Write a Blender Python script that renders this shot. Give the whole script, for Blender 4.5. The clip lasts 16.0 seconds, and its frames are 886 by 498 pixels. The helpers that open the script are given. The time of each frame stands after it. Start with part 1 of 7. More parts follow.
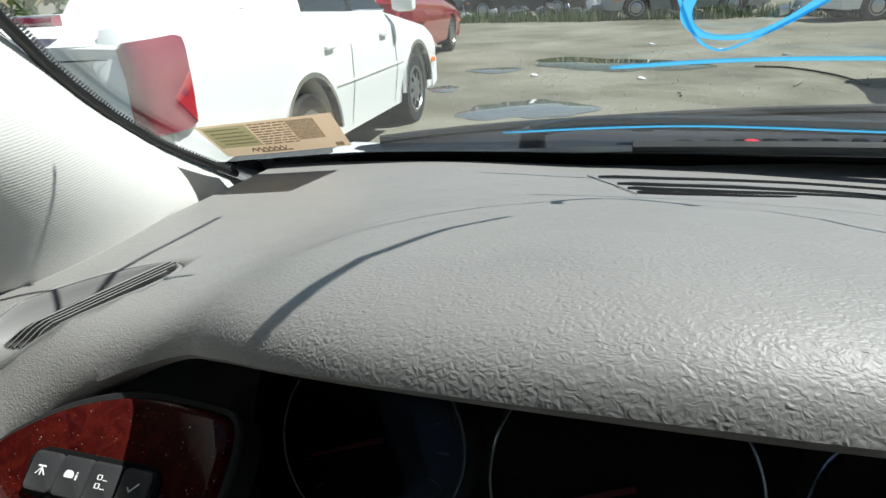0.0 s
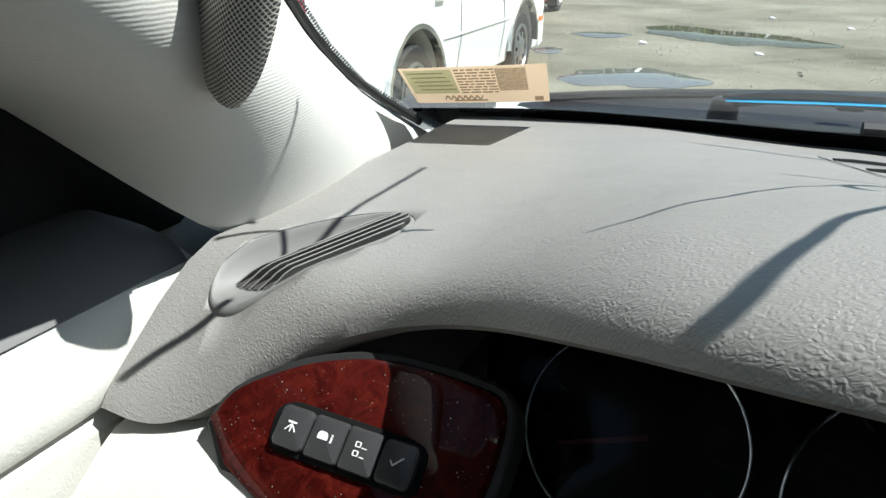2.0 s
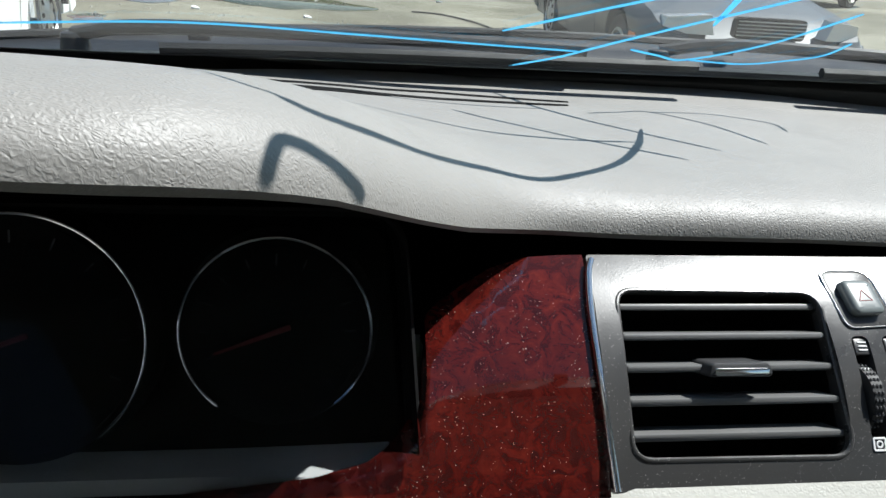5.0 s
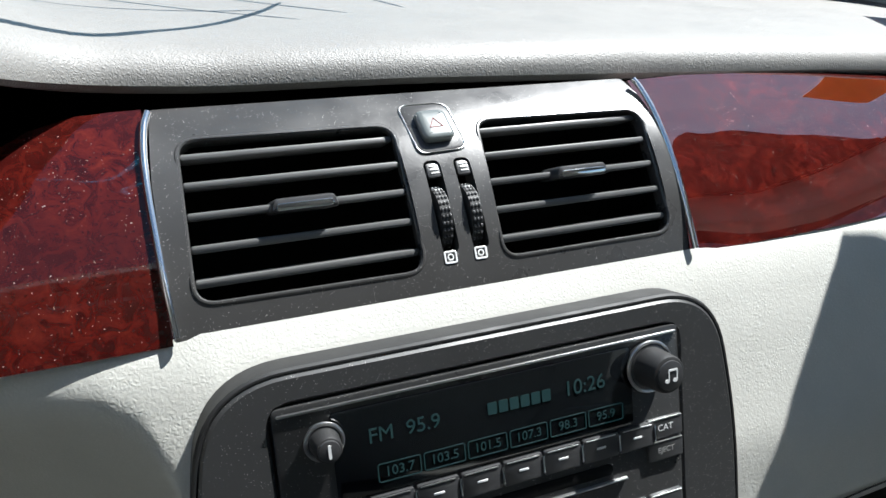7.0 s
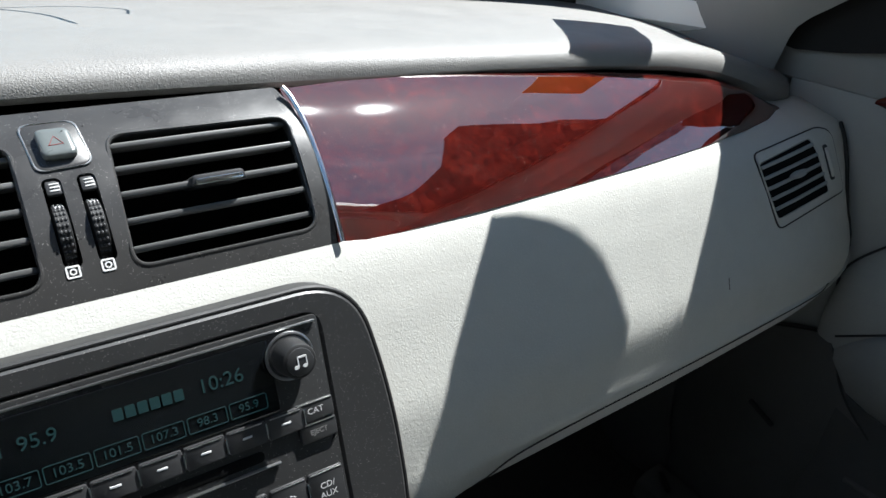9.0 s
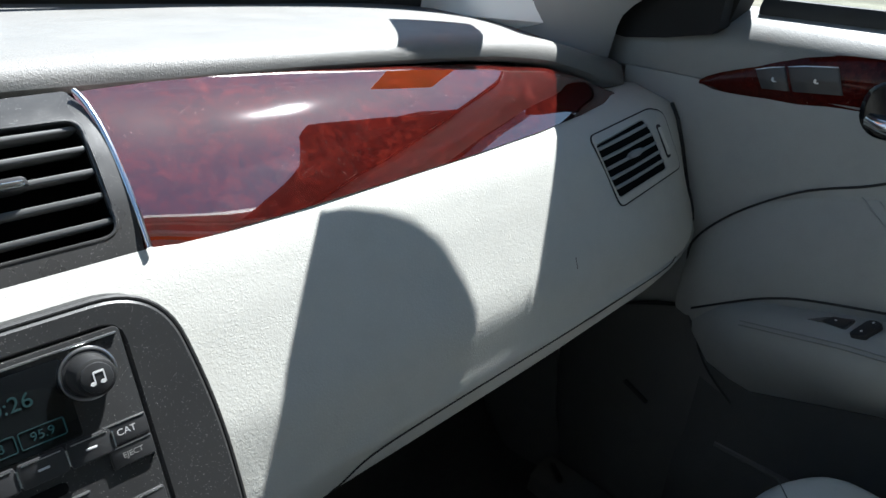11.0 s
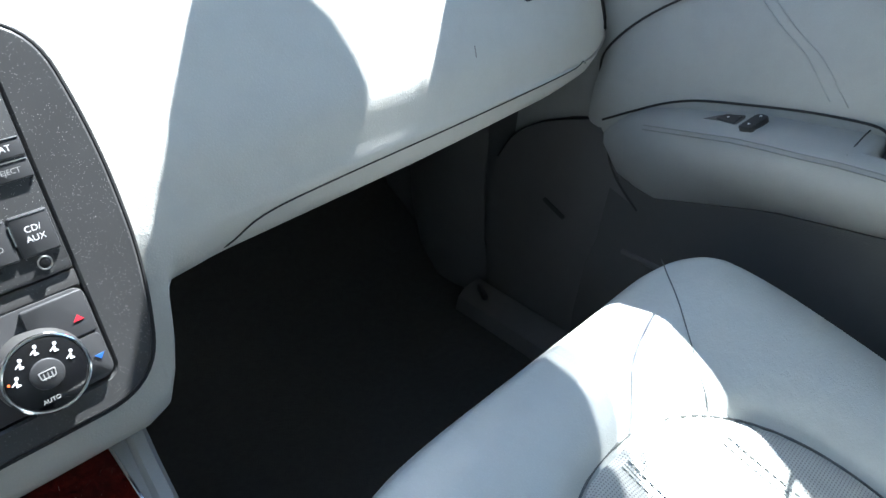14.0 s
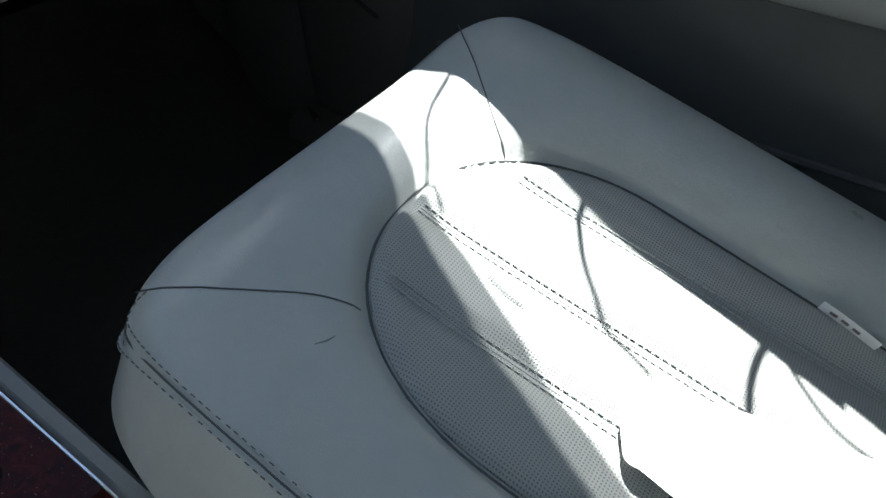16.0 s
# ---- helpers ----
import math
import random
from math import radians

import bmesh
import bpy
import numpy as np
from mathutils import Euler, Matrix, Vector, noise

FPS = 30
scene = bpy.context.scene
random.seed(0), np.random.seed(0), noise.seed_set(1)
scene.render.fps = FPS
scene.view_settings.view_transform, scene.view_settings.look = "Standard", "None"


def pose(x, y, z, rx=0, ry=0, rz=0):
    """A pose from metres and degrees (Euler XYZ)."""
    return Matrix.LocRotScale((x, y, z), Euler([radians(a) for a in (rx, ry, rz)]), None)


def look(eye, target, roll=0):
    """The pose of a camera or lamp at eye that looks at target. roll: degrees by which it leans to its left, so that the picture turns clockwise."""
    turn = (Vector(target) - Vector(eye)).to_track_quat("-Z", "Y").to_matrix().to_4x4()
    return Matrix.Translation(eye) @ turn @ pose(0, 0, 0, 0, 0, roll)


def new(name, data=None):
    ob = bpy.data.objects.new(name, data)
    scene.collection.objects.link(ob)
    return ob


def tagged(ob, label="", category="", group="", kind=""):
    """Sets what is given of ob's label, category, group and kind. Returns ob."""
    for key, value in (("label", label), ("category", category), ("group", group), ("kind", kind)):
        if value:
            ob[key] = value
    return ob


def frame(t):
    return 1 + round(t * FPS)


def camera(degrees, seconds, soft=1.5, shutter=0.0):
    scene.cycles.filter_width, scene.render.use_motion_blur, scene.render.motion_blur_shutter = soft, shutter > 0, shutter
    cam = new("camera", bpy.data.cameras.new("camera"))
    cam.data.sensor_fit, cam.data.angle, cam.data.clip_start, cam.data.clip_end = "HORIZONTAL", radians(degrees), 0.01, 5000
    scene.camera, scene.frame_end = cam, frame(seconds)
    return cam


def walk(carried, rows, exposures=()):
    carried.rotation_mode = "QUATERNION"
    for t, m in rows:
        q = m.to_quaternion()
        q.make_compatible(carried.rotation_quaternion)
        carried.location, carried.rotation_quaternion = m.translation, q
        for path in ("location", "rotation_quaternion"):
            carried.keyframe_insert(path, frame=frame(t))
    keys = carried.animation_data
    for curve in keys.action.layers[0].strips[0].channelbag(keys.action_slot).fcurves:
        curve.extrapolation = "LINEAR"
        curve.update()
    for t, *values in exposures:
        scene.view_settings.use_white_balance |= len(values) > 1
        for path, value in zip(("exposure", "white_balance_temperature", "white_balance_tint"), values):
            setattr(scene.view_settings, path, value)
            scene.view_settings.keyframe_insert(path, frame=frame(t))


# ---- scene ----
cam = camera(64.7, 16.0)
PATH = [
    (0, (-0.365, -0.158, 1.083), (-0.985, 1.604, 0.368), -3.0),
    (0.5, (-0.41, -0.148, 1.08), (-1.089, 1.572, 0.317), -2.7),
    (1, (-0.429, -0.152, 1.077), (-1.165, 1.528, 0.281), -1.9),
    (1.5, (-0.447, -0.157, 1.078), (-1.228, 1.495, 0.264), 0.1),
    (2, (-0.449, -0.157, 1.075), (-1.26, 1.48, 0.261), 0.1),
    (2.5, (-0.443, -0.162, 1.072), (-1.255, 1.47, 0.249), -1.1),
    (3, (-0.4, -0.154, 1.085), (-1.149, 1.519, 0.287), -1.3),
    (3.5, (-0.35, -0.154, 1.086), (-0.955, 1.578, 0.289), -1.1),
    (4, (-0.308, -0.153, 1.084), (-0.559, 1.664, 0.286), 2.2),
    (4.2, (-0.293, -0.166, 1.08), (-0.403, 1.661, 0.273), 3.2),
    (6.3, (-0.164, -0.202, 1.028), (0.348, 1.479, 0.073), 2.1),
    (6.5, (-0.149, -0.21, 1.024), (0.414, 1.45, 0.062), 2.4),
    (6.7, (-0.14, -0.216, 1.024), (0.483, 1.424, 0.062), 2.9),
    (7, (-0.124, -0.228, 1.023), (0.562, 1.381, 0.052), 3.1),
    (7.5, (-0.106, -0.241, 1.021), (0.674, 1.326, 0.053), 3.6),
    (8, (-0.087, -0.252, 1.023), (0.73, 1.281, 0.031), 3.3),
    (8.5, (-0.062, -0.271, 1.029), (0.84, 1.227, 0.059), 3.5),
    (9, (-0.031, -0.301, 1.038), (1.006, 1.128, 0.099), 4.0),
    (9.5, (-0.022, -0.312, 1.038), (1.109, 1.055, 0.114), 4.1),
    (9.7, (-0.018, -0.312, 1.032), (1.126, 1.057, 0.128), 3.4),
    (11.8, (0.016, -0.357, 1.017), (1.313, 0.898, 0.155), 2.7),
    (12, (0.015, -0.365, 1.017), (1.294, 0.888, 0.126), 3.2),
    (12.5, (0.013, -0.38, 0.986), (1.257, 0.833, -0.005), 3.2),
    (13, (0.013, -0.384, 0.974), (1.226, 0.792, -0.096), 3.6),
    (13.5, (0.013, -0.402, 0.97), (1.225, 0.738, -0.139), 3.6),
    (14, (0.009, -0.42, 0.958), (1.224, 0.683, -0.185), 3.7),
    (14.5, (0.009, -0.445, 0.939), (1.225, 0.607, -0.25), 2.7),
    (15, (0.017, -0.464, 0.922), (1.246, 0.499, -0.327), 2.7),
    (15.5, (0.019, -0.498, 0.898), (1.267, 0.321, -0.433), 3.7),
    (16, (0.02, -0.512, 0.884), (1.268, 0.199, -0.507), 4.2),
]
EXPOSURES = [(0.0, 0.65, 6300, 5), (1.5, 0.92, 6300, 5), (3.0, 0.98, 6300, 5), (4.2, 0.85, 6300, 6), (6.3, 1.2, 6250, 8), (7.5, 1.32, 6230, 8), (9.5, 1.25, 6200, 8), (12.0, 2.05, 6000, 7), (13.5, 3.0, 5850, 7), (14.0, 3.15, 5880, 7), (15.0, 3.3, 5780, 7), (15.5, 2.8, 5850, 7), (16.0, 1.85, 6150, 6)]
walk(cam, [(t, look(eye, target, roll)) for t, eye, target, roll in PATH], EXPOSURES)

# ---- sky and sun ----
SUN = Vector((0.515, 0.15, 0.844)).normalized()
world = bpy.data.worlds.new("world")
scene.world = world
world.use_nodes = True
wn = world.node_tree.nodes
sky = wn.new("ShaderNodeTexSky")
sky.sky_type, sky.sun_disc = "NISHITA", False
sky.sun_elevation = math.asin(SUN.z)
sky.dust_density, sky.air_density = 0.4, 1.3
sky.sun_rotation = math.atan2(SUN.x, SUN.y)
world.node_tree.links.new(sky.outputs[0], wn["Background"].inputs[0])
wn["Background"].inputs[1].default_value = 0.056
sun_data = bpy.data.lights.new("sun", "SUN")
sun_data.energy, sun_data.angle, sun_data.color = 5.0, radians(0.55), (1.0, 0.985, 0.96)
sun = new("sun", sun_data)
sun.matrix_world = look(SUN * 20, (0, 0, 0))

# ---- materials ----


class Mat:
    """A node material with a short way to add nodes."""

    def __init__(self, name, color=(0.5, 0.5, 0.5), rough=0.5, metal=0.0, **more):
        self.m = bpy.data.materials.new(name)
        self.m.use_nodes = True
        self.t = self.m.node_tree
        self.b = self.t.nodes["Principled BSDF"]
        self.b.inputs["Base Color"].default_value = (*color, 1)
        self.b.inputs["Roughness"].default_value = rough
        self.b.inputs["Metallic"].default_value = metal
        for key, value in more.items():
            self.b.inputs[key.replace("_", " ")].default_value = value
        self.co = None
        self.last = None

    def coords(self):
        if self.co is None:
            self.co = self.node("ShaderNodeTexCoord").outputs["Object"]
        return self.co

    def node(self, kind, **props):
        n = self.t.nodes.new(kind)
        for key, value in props.items():
            if key == "operation":
                n.operation = value
            elif key == "data_type":
                n.data_type = value
            elif key == "feature":
                n.feature = value
            elif key == "blend_type":
                n.blend_type = value
        return n

    def link(self, a, b):
        self.t.links.new(a, b)

    def noise(self, scale, detail=4.0, rough=0.55, distort=0.0, at=None):
        n = self.node("ShaderNodeTexNoise")
        n.inputs["Scale"].default_value, n.inputs["Detail"].default_value = scale, detail
        n.inputs["Roughness"].default_value, n.inputs["Distortion"].default_value = rough, distort
        self.link(at or self.coords(), n.inputs["Vector"])
        return n.outputs["Fac"]

    def cells(self, scale, feature="F1", at=None, rand=1.0):
        n = self.node("ShaderNodeTexVoronoi", feature=feature)
        n.inputs["Scale"].default_value = scale
        n.inputs["Randomness"].default_value = rand
        self.link(at or self.coords(), n.inputs["Vector"])
        return n.outputs["Distance"]

    def ramp(self, fac, stops):
        n = self.node("ShaderNodeValToRGB")
        e = n.color_ramp.elements
        while len(e) < len(stops):
            e.new(0.5)
        for el, (pos, col) in zip(e, stops):
            el.position = pos
            el.color = (*col, 1) if len(col) == 3 else col
        self.link(fac, n.inputs[0])
        return n.outputs[0]

    def range(self, fac, a, b, lo, hi):
        n = self.node("ShaderNodeMapRange")
        for i, v in enumerate((a, b, lo, hi)):
            n.inputs[i + 1].default_value = v
        self.link(fac, n.inputs[0])
        return n.outputs[0]

    def math(self, op, a, b):
        n = self.node("ShaderNodeMath", operation=op)
        for i, v in enumerate((a, b)):
            if isinstance(v, (int, float)):
                n.inputs[i].default_value = v
            else:
                self.link(v, n.inputs[i])
        return n.outputs[0]

    def mix(self, fac, a, b):
        n = self.node("ShaderNodeMix", data_type="RGBA")
        for i, v in zip((0, 6, 7), (fac, a, b)):
            if isinstance(v, (int, float)):
                n.inputs[i].default_value = v
            elif isinstance(v, tuple):
                n.inputs[i].default_value = (*v, 1)
            else:
                self.link(v, n.inputs[i])
        return n.outputs[2]

    def color(self, out):
        self.link(out, self.b.inputs["Base Color"])
        return self

    def rough(self, out):
        self.link(out, self.b.inputs["Roughness"])
        return self

    def bump(self, out, strength, distance):
        n = self.node("ShaderNodeBump")
        n.inputs["Strength"].default_value, n.inputs["Distance"].default_value = strength, distance
        self.link(out, n.inputs["Height"])
        if self.last is not None:
            self.link(self.last, n.inputs["Normal"])
        self.last = n.outputs[0]
        self.link(self.last, self.b.inputs["Normal"])
        return self

    def warped(self, scale, amount):
        n = self.node("ShaderNodeTexNoise")
        n.inputs["Scale"].default_value = scale
        self.link(self.coords(), n.inputs["Vector"])
        v = self.node("ShaderNodeVectorMath", operation="SCALE")
        v.inputs[3].default_value = amount
        self.link(n.outputs["Color"], v.inputs[0])
        a = self.node("ShaderNodeVectorMath", operation="ADD")
        self.link(self.coords(), a.inputs[0])
        self.link(v.outputs[0], a.inputs[1])
        return a.outputs[0]

    def specks(self, base, scale, size, col, amount=0.5):
        """Small scattered dust specks over a base colour."""
        d = self.cells(scale)
        dots = self.range(d, size * 0.6, size, 1, 0)
        gate = self.range(self.noise(scale * 0.13), 1 - amount - 0.05, 1 - amount + 0.05, 0, 1)
        return self.mix(self.math("MULTIPLY", dots, gate), base, col)


def leather(name, c1, c2, scale, depth, rough, stretch=1.0, fold=0.0):
    m = Mat(name, c1, rough)
    w = m.warped(scale * 0.45, 1.1 / scale)
    mp = m.node("ShaderNodeMapping")
    mp.inputs["Scale"].default_value = (1.0, stretch, 1.0)
    m.link(w, mp.inputs[0])
    n = m.node("ShaderNodeTexVoronoi", feature="DISTANCE_TO_EDGE")
    n.inputs["Scale"].default_value = scale
    m.link(mp.outputs[0], n.inputs["Vector"])
    ramp = m.node("ShaderNodeMapRange")
    ramp.interpolation_type = "SMOOTHSTEP"
    ramp.inputs[2].default_value = 0.5
    m.link(n.outputs["Distance"], ramp.inputs[0])
    patchy = m.range(m.noise(scale * 0.11, 3, 0.6), 0.35, 0.65, 0.25, 1)
    grain = m.math("MULTIPLY", ramp.outputs[0], patchy)
    wrinkle = m.noise(scale * 0.8, 2.5, 0.5, 0.8, mp.outputs[0])
    col = m.mix(m.noise(7, 5), c1, c2)
    col = m.mix(m.range(m.noise(34, 6, 0.65), 0.45, 0.75, 0, 0.25), col, tuple(v * 0.8 for v in c1))
    # grain valleys darkened in the colour, standing in for the shade in them
    col = m.mix(m.range(grain, 0, 0.45, 0.10, 0), col, tuple(v * 0.65 for v in c1))
    m.color(m.specks(col, 620, 0.12, (0.75, 0.74, 0.7), 0.24))
    m.rough(m.range(m.noise(23, 4), 0.3, 0.7, rough - 0.06, rough + 0.08))
    if fold:
        m.bump(m.noise(11, 4, 0.55, 0.6), 0.6, fold).bump(m.range(m.noise(70, 5, 0.6, 1.2), 0.42, 0.58, 0, 1), 0.4, fold * 0.06)
    m.bump(wrinkle, 0.7, depth * 1.5).bump(grain, 0.45, depth * 1.2)
    return m.m


PAD = leather("dash_vinyl", (0.206, 0.200, 0.187), (0.235, 0.228, 0.213), 600, 0.00029, 0.52, 1.6)
IVORY = leather("ivory_vinyl", (0.54, 0.533, 0.486), (0.595, 0.586, 0.537), 480, 0.00018, 0.48, 1.2)
SEAT = leather("grey_leather", (0.52, 0.536, 0.505), (0.58, 0.596, 0.56), 500, 0.00022, 0.33, 1.0, 0.004)
# door vinyl, darker than the ivory dash: the door's shade is in the colour
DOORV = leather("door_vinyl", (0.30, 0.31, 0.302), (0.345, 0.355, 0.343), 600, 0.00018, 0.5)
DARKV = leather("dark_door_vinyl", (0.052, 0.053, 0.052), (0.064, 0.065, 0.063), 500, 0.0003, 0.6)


def perforated():
    m = Mat("perforated_leather", (0.52, 0.525, 0.49), 0.45)
    v = m.node("ShaderNodeVectorMath", operation="MULTIPLY")
    v.inputs[1].default_value = (1, 1, 0)
    m.link(m.coords(), v.inputs[0])
    d = m.cells(420, at=v.outputs[0], rand=0.0)
    hole = m.range(d, 0.2, 0.3, 1, 0)
    base = m.mix(m.noise(9), (0.43, 0.435, 0.405), (0.485, 0.49, 0.455))
    m.color(m.mix(m.math("MULTIPLY", hole, 0.75), base, (0.16, 0.16, 0.15)))
    m.bump(m.range(d, 0.15, 0.35, 0, 1), 0.5, 0.0006)
    return m.m


PERF = perforated()


def plastic(name, c, rough, dust=0.3, grain=900, depth=0.00012):
    m = Mat(name, c, rough)
    base = m.mix(m.noise(12, 5), c, tuple(v * 1.25 + 0.002 for v in c))
    m.color(m.specks(m.specks(base, 800, 0.15, (0.5, 0.49, 0.46), dust), 310, 0.07, (0.6, 0.59, 0.55), dust))
    m.rough(m.range(m.noise(40, 4), 0.3, 0.7, rough - 0.08, rough + 0.08))
    m.bump(m.noise(grain, 2), 0.3, depth)
    return m.m


BLACK = plastic("black_plastic", (0.022, 0.022, 0.023), 0.42, 0.42)
PANEL = plastic("vent_panel_plastic", (0.036, 0.035, 0.034), 0.32, 0.5)
RADIO = plastic("radio_plastic", (0.026, 0.026, 0.026), 0.34, 0.55)
THREAD = Mat("seam_thread", (0.22, 0.225, 0.22), 0.8).m
TRIMGREY = plastic("kick_plastic", (0.085, 0.085, 0.083), 0.6, 0.2)
SAIL = Mat("black_felt", (0.008, 0.008, 0.008), 0.9).m
BUTTON = plastic("button_plastic", (0.032, 0.032, 0.033), 0.36, 0.3)
VOID = Mat("black_void", (0.006, 0.006, 0.006), 0.8, Specular_IOR_Level=0.1).m
SLAT = plastic("slat_plastic", (0.10, 0.10, 0.098), 0.4, 0.3)
GLOSSBLACK = Mat("gloss_black", (0.008, 0.008, 0.009), 0.08).m
CHROME = Mat("chrome", (0.82, 0.83, 0.84), 0.12, 1.0).m
SATIN = Mat("satin_metal", (0.5, 0.5, 0.5), 0.32, 1.0).m
WHITEPRINT = Mat("white_print", (0.75, 0.75, 0.74), 0.6).m
REDPRINT = Mat("red_print", (0.75, 0.03, 0.05), 0.5).m
NEEDLE = Mat("needle_red", (0.18, 0.008, 0.01), 0.6).m
BLUEPRINT = Mat("blue_print", (0.03, 0.12, 0.4), 0.5).m
GREYPRINT = Mat("grey_print", (0.30, 0.30, 0.29), 0.6).m
RUBBER = plastic("rubber", (0.012, 0.012, 0.012), 0.6, 0.2)
LCDINK = Mat("display_ink", (0.003, 0.012, 0.013), 0.6).m
LCDINK.node_tree.nodes["Principled BSDF"].inputs["Emission Color"].default_value = (0.04, 0.45, 0.48, 1)
LCDINK.node_tree.nodes["Principled BSDF"].inputs["Emission Strength"].default_value = 0.016


def burl(name="burl_wood", gloss=2.75, deep=1.0):
    m = Mat(name, (0.2, 0.03, 0.02), 0.5, Coat_Weight=1.0 if gloss > 1.5 else 0.45, Coat_Roughness=0.022, Coat_IOR=gloss, Specular_IOR_Level=0.0)
    w = m.warped(45, 0.012)
    a = m.noise(120, 8, 0.72, 0.9, w)
    col = m.ramp(a, [(p, tuple(v * deep for v in c)) for p, c in ((0.30, (0.014, 0.002, 0.002)), (0.46, (0.062, 0.006, 0.005)), (0.58, (0.115, 0.012, 0.008)), (0.75, (0.18, 0.026, 0.013)))])
    blot = m.range(m.noise(26, 4, 0.6, 0.8), 0.40, 0.62, 0.65, 0)
    col = m.mix(blot, col, (0.035, 0.005, 0.004))
    fleck = m.range(m.cells(330, at=w), 0.05, 0.28, 0.55, 0)
    col = m.mix(fleck, col, (0.02, 0.004, 0.003))
    m.color(m.specks(m.specks(col, 620, 0.13, (0.6, 0.5, 0.42), 0.45), 330, 0.072, (0.85, 0.75, 0.7), 0.5))
    m.rough(m.range(m.noise(30, 4), 0.3, 0.7, 0.4, 0.6))
    return m.m


WOOD = burl(deep=0.88)
# the same burl darkened, weaker light on these pieces put into the colour
DIMMEDWOOD = burl("dimmed_burl_wood", 1.4, 0.62)


def ribbed():
    m = Mat("pillar_fabric", (0.60, 0.59, 0.54), 0.85)
    n = m.node("ShaderNodeTexWave")
    n.inputs["Scale"].default_value, n.inputs["Distortion"].default_value = 210, 1.2
    n.bands_direction = "Z"
    m.link(m.coords(), n.inputs["Vector"])
    m.color(m.mix(m.noise(15, 5), (0.50, 0.495, 0.46), (0.56, 0.555, 0.52)))
    m.bump(n.outputs["Fac"], 0.22, 0.0003).bump(m.noise(900, 2), 0.3, 0.0003)
    return m.m


FABRIC = ribbed()


def carpet():
    m = Mat("carpet", (0.014, 0.014, 0.014), 0.95)
    m.color(m.mix(m.noise(120, 5), (0.028, 0.028, 0.027), (0.056, 0.056, 0.053)))
    m.bump(m.noise(700, 3), 0.6, 0.003)
    return m.m


CARPET = carpet()


def glass(name, tint=(1, 1, 1), gloss=0.045):
    m = bpy.data.materials.new(name)
    m.use_nodes = True
    t = m.node_tree
    t.nodes.remove(t.nodes["Principled BSDF"])
    tr = t.nodes.new("ShaderNodeBsdfTransparent")
    tr.inputs[0].default_value = (*tint, 1)
    gl = t.nodes.new("ShaderNodeBsdfGlossy")
    gl.inputs["Roughness"].default_value = 0.02
    mx = t.nodes.new("ShaderNodeMixShader")
    mx.inputs[0].default_value = gloss
    t.links.new(tr.outputs[0], mx.inputs[1])
    t.links.new(gl.outputs[0], mx.inputs[2])
    t.links.new(mx.outputs[0], t.nodes["Material Output"].inputs[0])
    return m


GLASS = glass("windshield_glass", (0.93, 0.97, 0.95))
MARKER = Mat("blue_marker", (0.12, 0.52, 0.82), 0.6).m


def paint(name, c, rough=0.25, dirt=0.3, coat=1.0):
    m = Mat(name, c, rough, Coat_Weight=coat, Coat_Roughness=0.04)
    m.color(m.mix(m.range(m.noise(1.7, 6), 0.35, 0.75, 0, dirt), c, tuple(v * 0.6 + 0.03 for v in c)))
    return m.m


WHITEPAINT = paint("white_paint", (0.84, 0.84, 0.82), 0.4, 0.08, 0.25)
REDPAINT = paint("red_paint", (0.35, 0.015, 0.02))
DARKPAINT = paint("dark_grey_paint", (0.06, 0.065, 0.07))
SILVERPAINT = paint("silver_paint", (0.35, 0.37, 0.38), 0.35)
LENS = Mat("red_lens", (0.22, 0.008, 0.028), 0.12, Coat_Weight=1.0).m
REFLECT = Mat("red_reflector", (0.42, 0.006, 0.02), 0.35).m
AMBER = Mat("amber_lens", (0.8, 0.2, 0.03), 0.2).m
TINT = Mat("dark_car_glass", (0.02, 0.025, 0.03), 0.05).m
CLEAR = Mat("clear_lens", (0.6, 0.62, 0.63), 0.1, Coat_Weight=1.0).m


def dirt():
    m = Mat("packed_dirt", (0.25, 0.22, 0.17), 0.95)
    a = m.noise(0.55, 8, 0.6, 0.4)
    col = m.ramp(a, [(0.3, (0.115, 0.108, 0.072)), (0.5, (0.215, 0.205, 0.148)), (0.7, (0.315, 0.300, 0.232))])
    wet = m.range(m.noise(0.33, 4, 0.5), 0.5, 0.62, 0, 0.55)
    col = m.mix(wet, col, (0.082, 0.078, 0.048))
    col = m.mix(m.range(m.noise(30, 5), 0.35, 0.7, 0.35, 0), col, (0.07, 0.06, 0.045))
    m.color(m.specks(m.specks(col, 9, 0.10, (0.6, 0.58, 0.53), 0.5), 4, 0.16, (0.10, 0.095, 0.06), 0.5))
    m.bump(m.noise(5, 8, 0.65), 0.6, 0.05).bump(m.noise(60, 4), 0.5, 0.01)
    return m.m


DIRT = dirt()
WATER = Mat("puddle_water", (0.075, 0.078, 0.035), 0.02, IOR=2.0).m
# pale base colour stands in for the bright sky these puddles reflect
SKYWATER = Mat("sky_pale_puddle_water", (0.15, 0.16, 0.155), 0.02, IOR=2.4).m
LEAF = Mat("weed_leaf", (0.075, 0.12, 0.03), 0.7)
LEAF.color(LEAF.mix(LEAF.noise(3), (0.05, 0.09, 0.02), (0.13, 0.17, 0.05)))
LEAF = LEAF.m


def printed(name, base, ink, scale, cut):
    m = Mat(name, base, 0.7)
    mp = m.node("ShaderNodeMapping")
    mp.inputs["Scale"].default_value = (scale, scale * 2.6, scale)
    m.link(m.coords(), mp.inputs[0])
    m.color(m.mix(m.range(m.noise(1, 2, 0.8, 0, mp.outputs[0]), cut, cut + 0.04, 0, 0.8), base, ink))
    return m.m


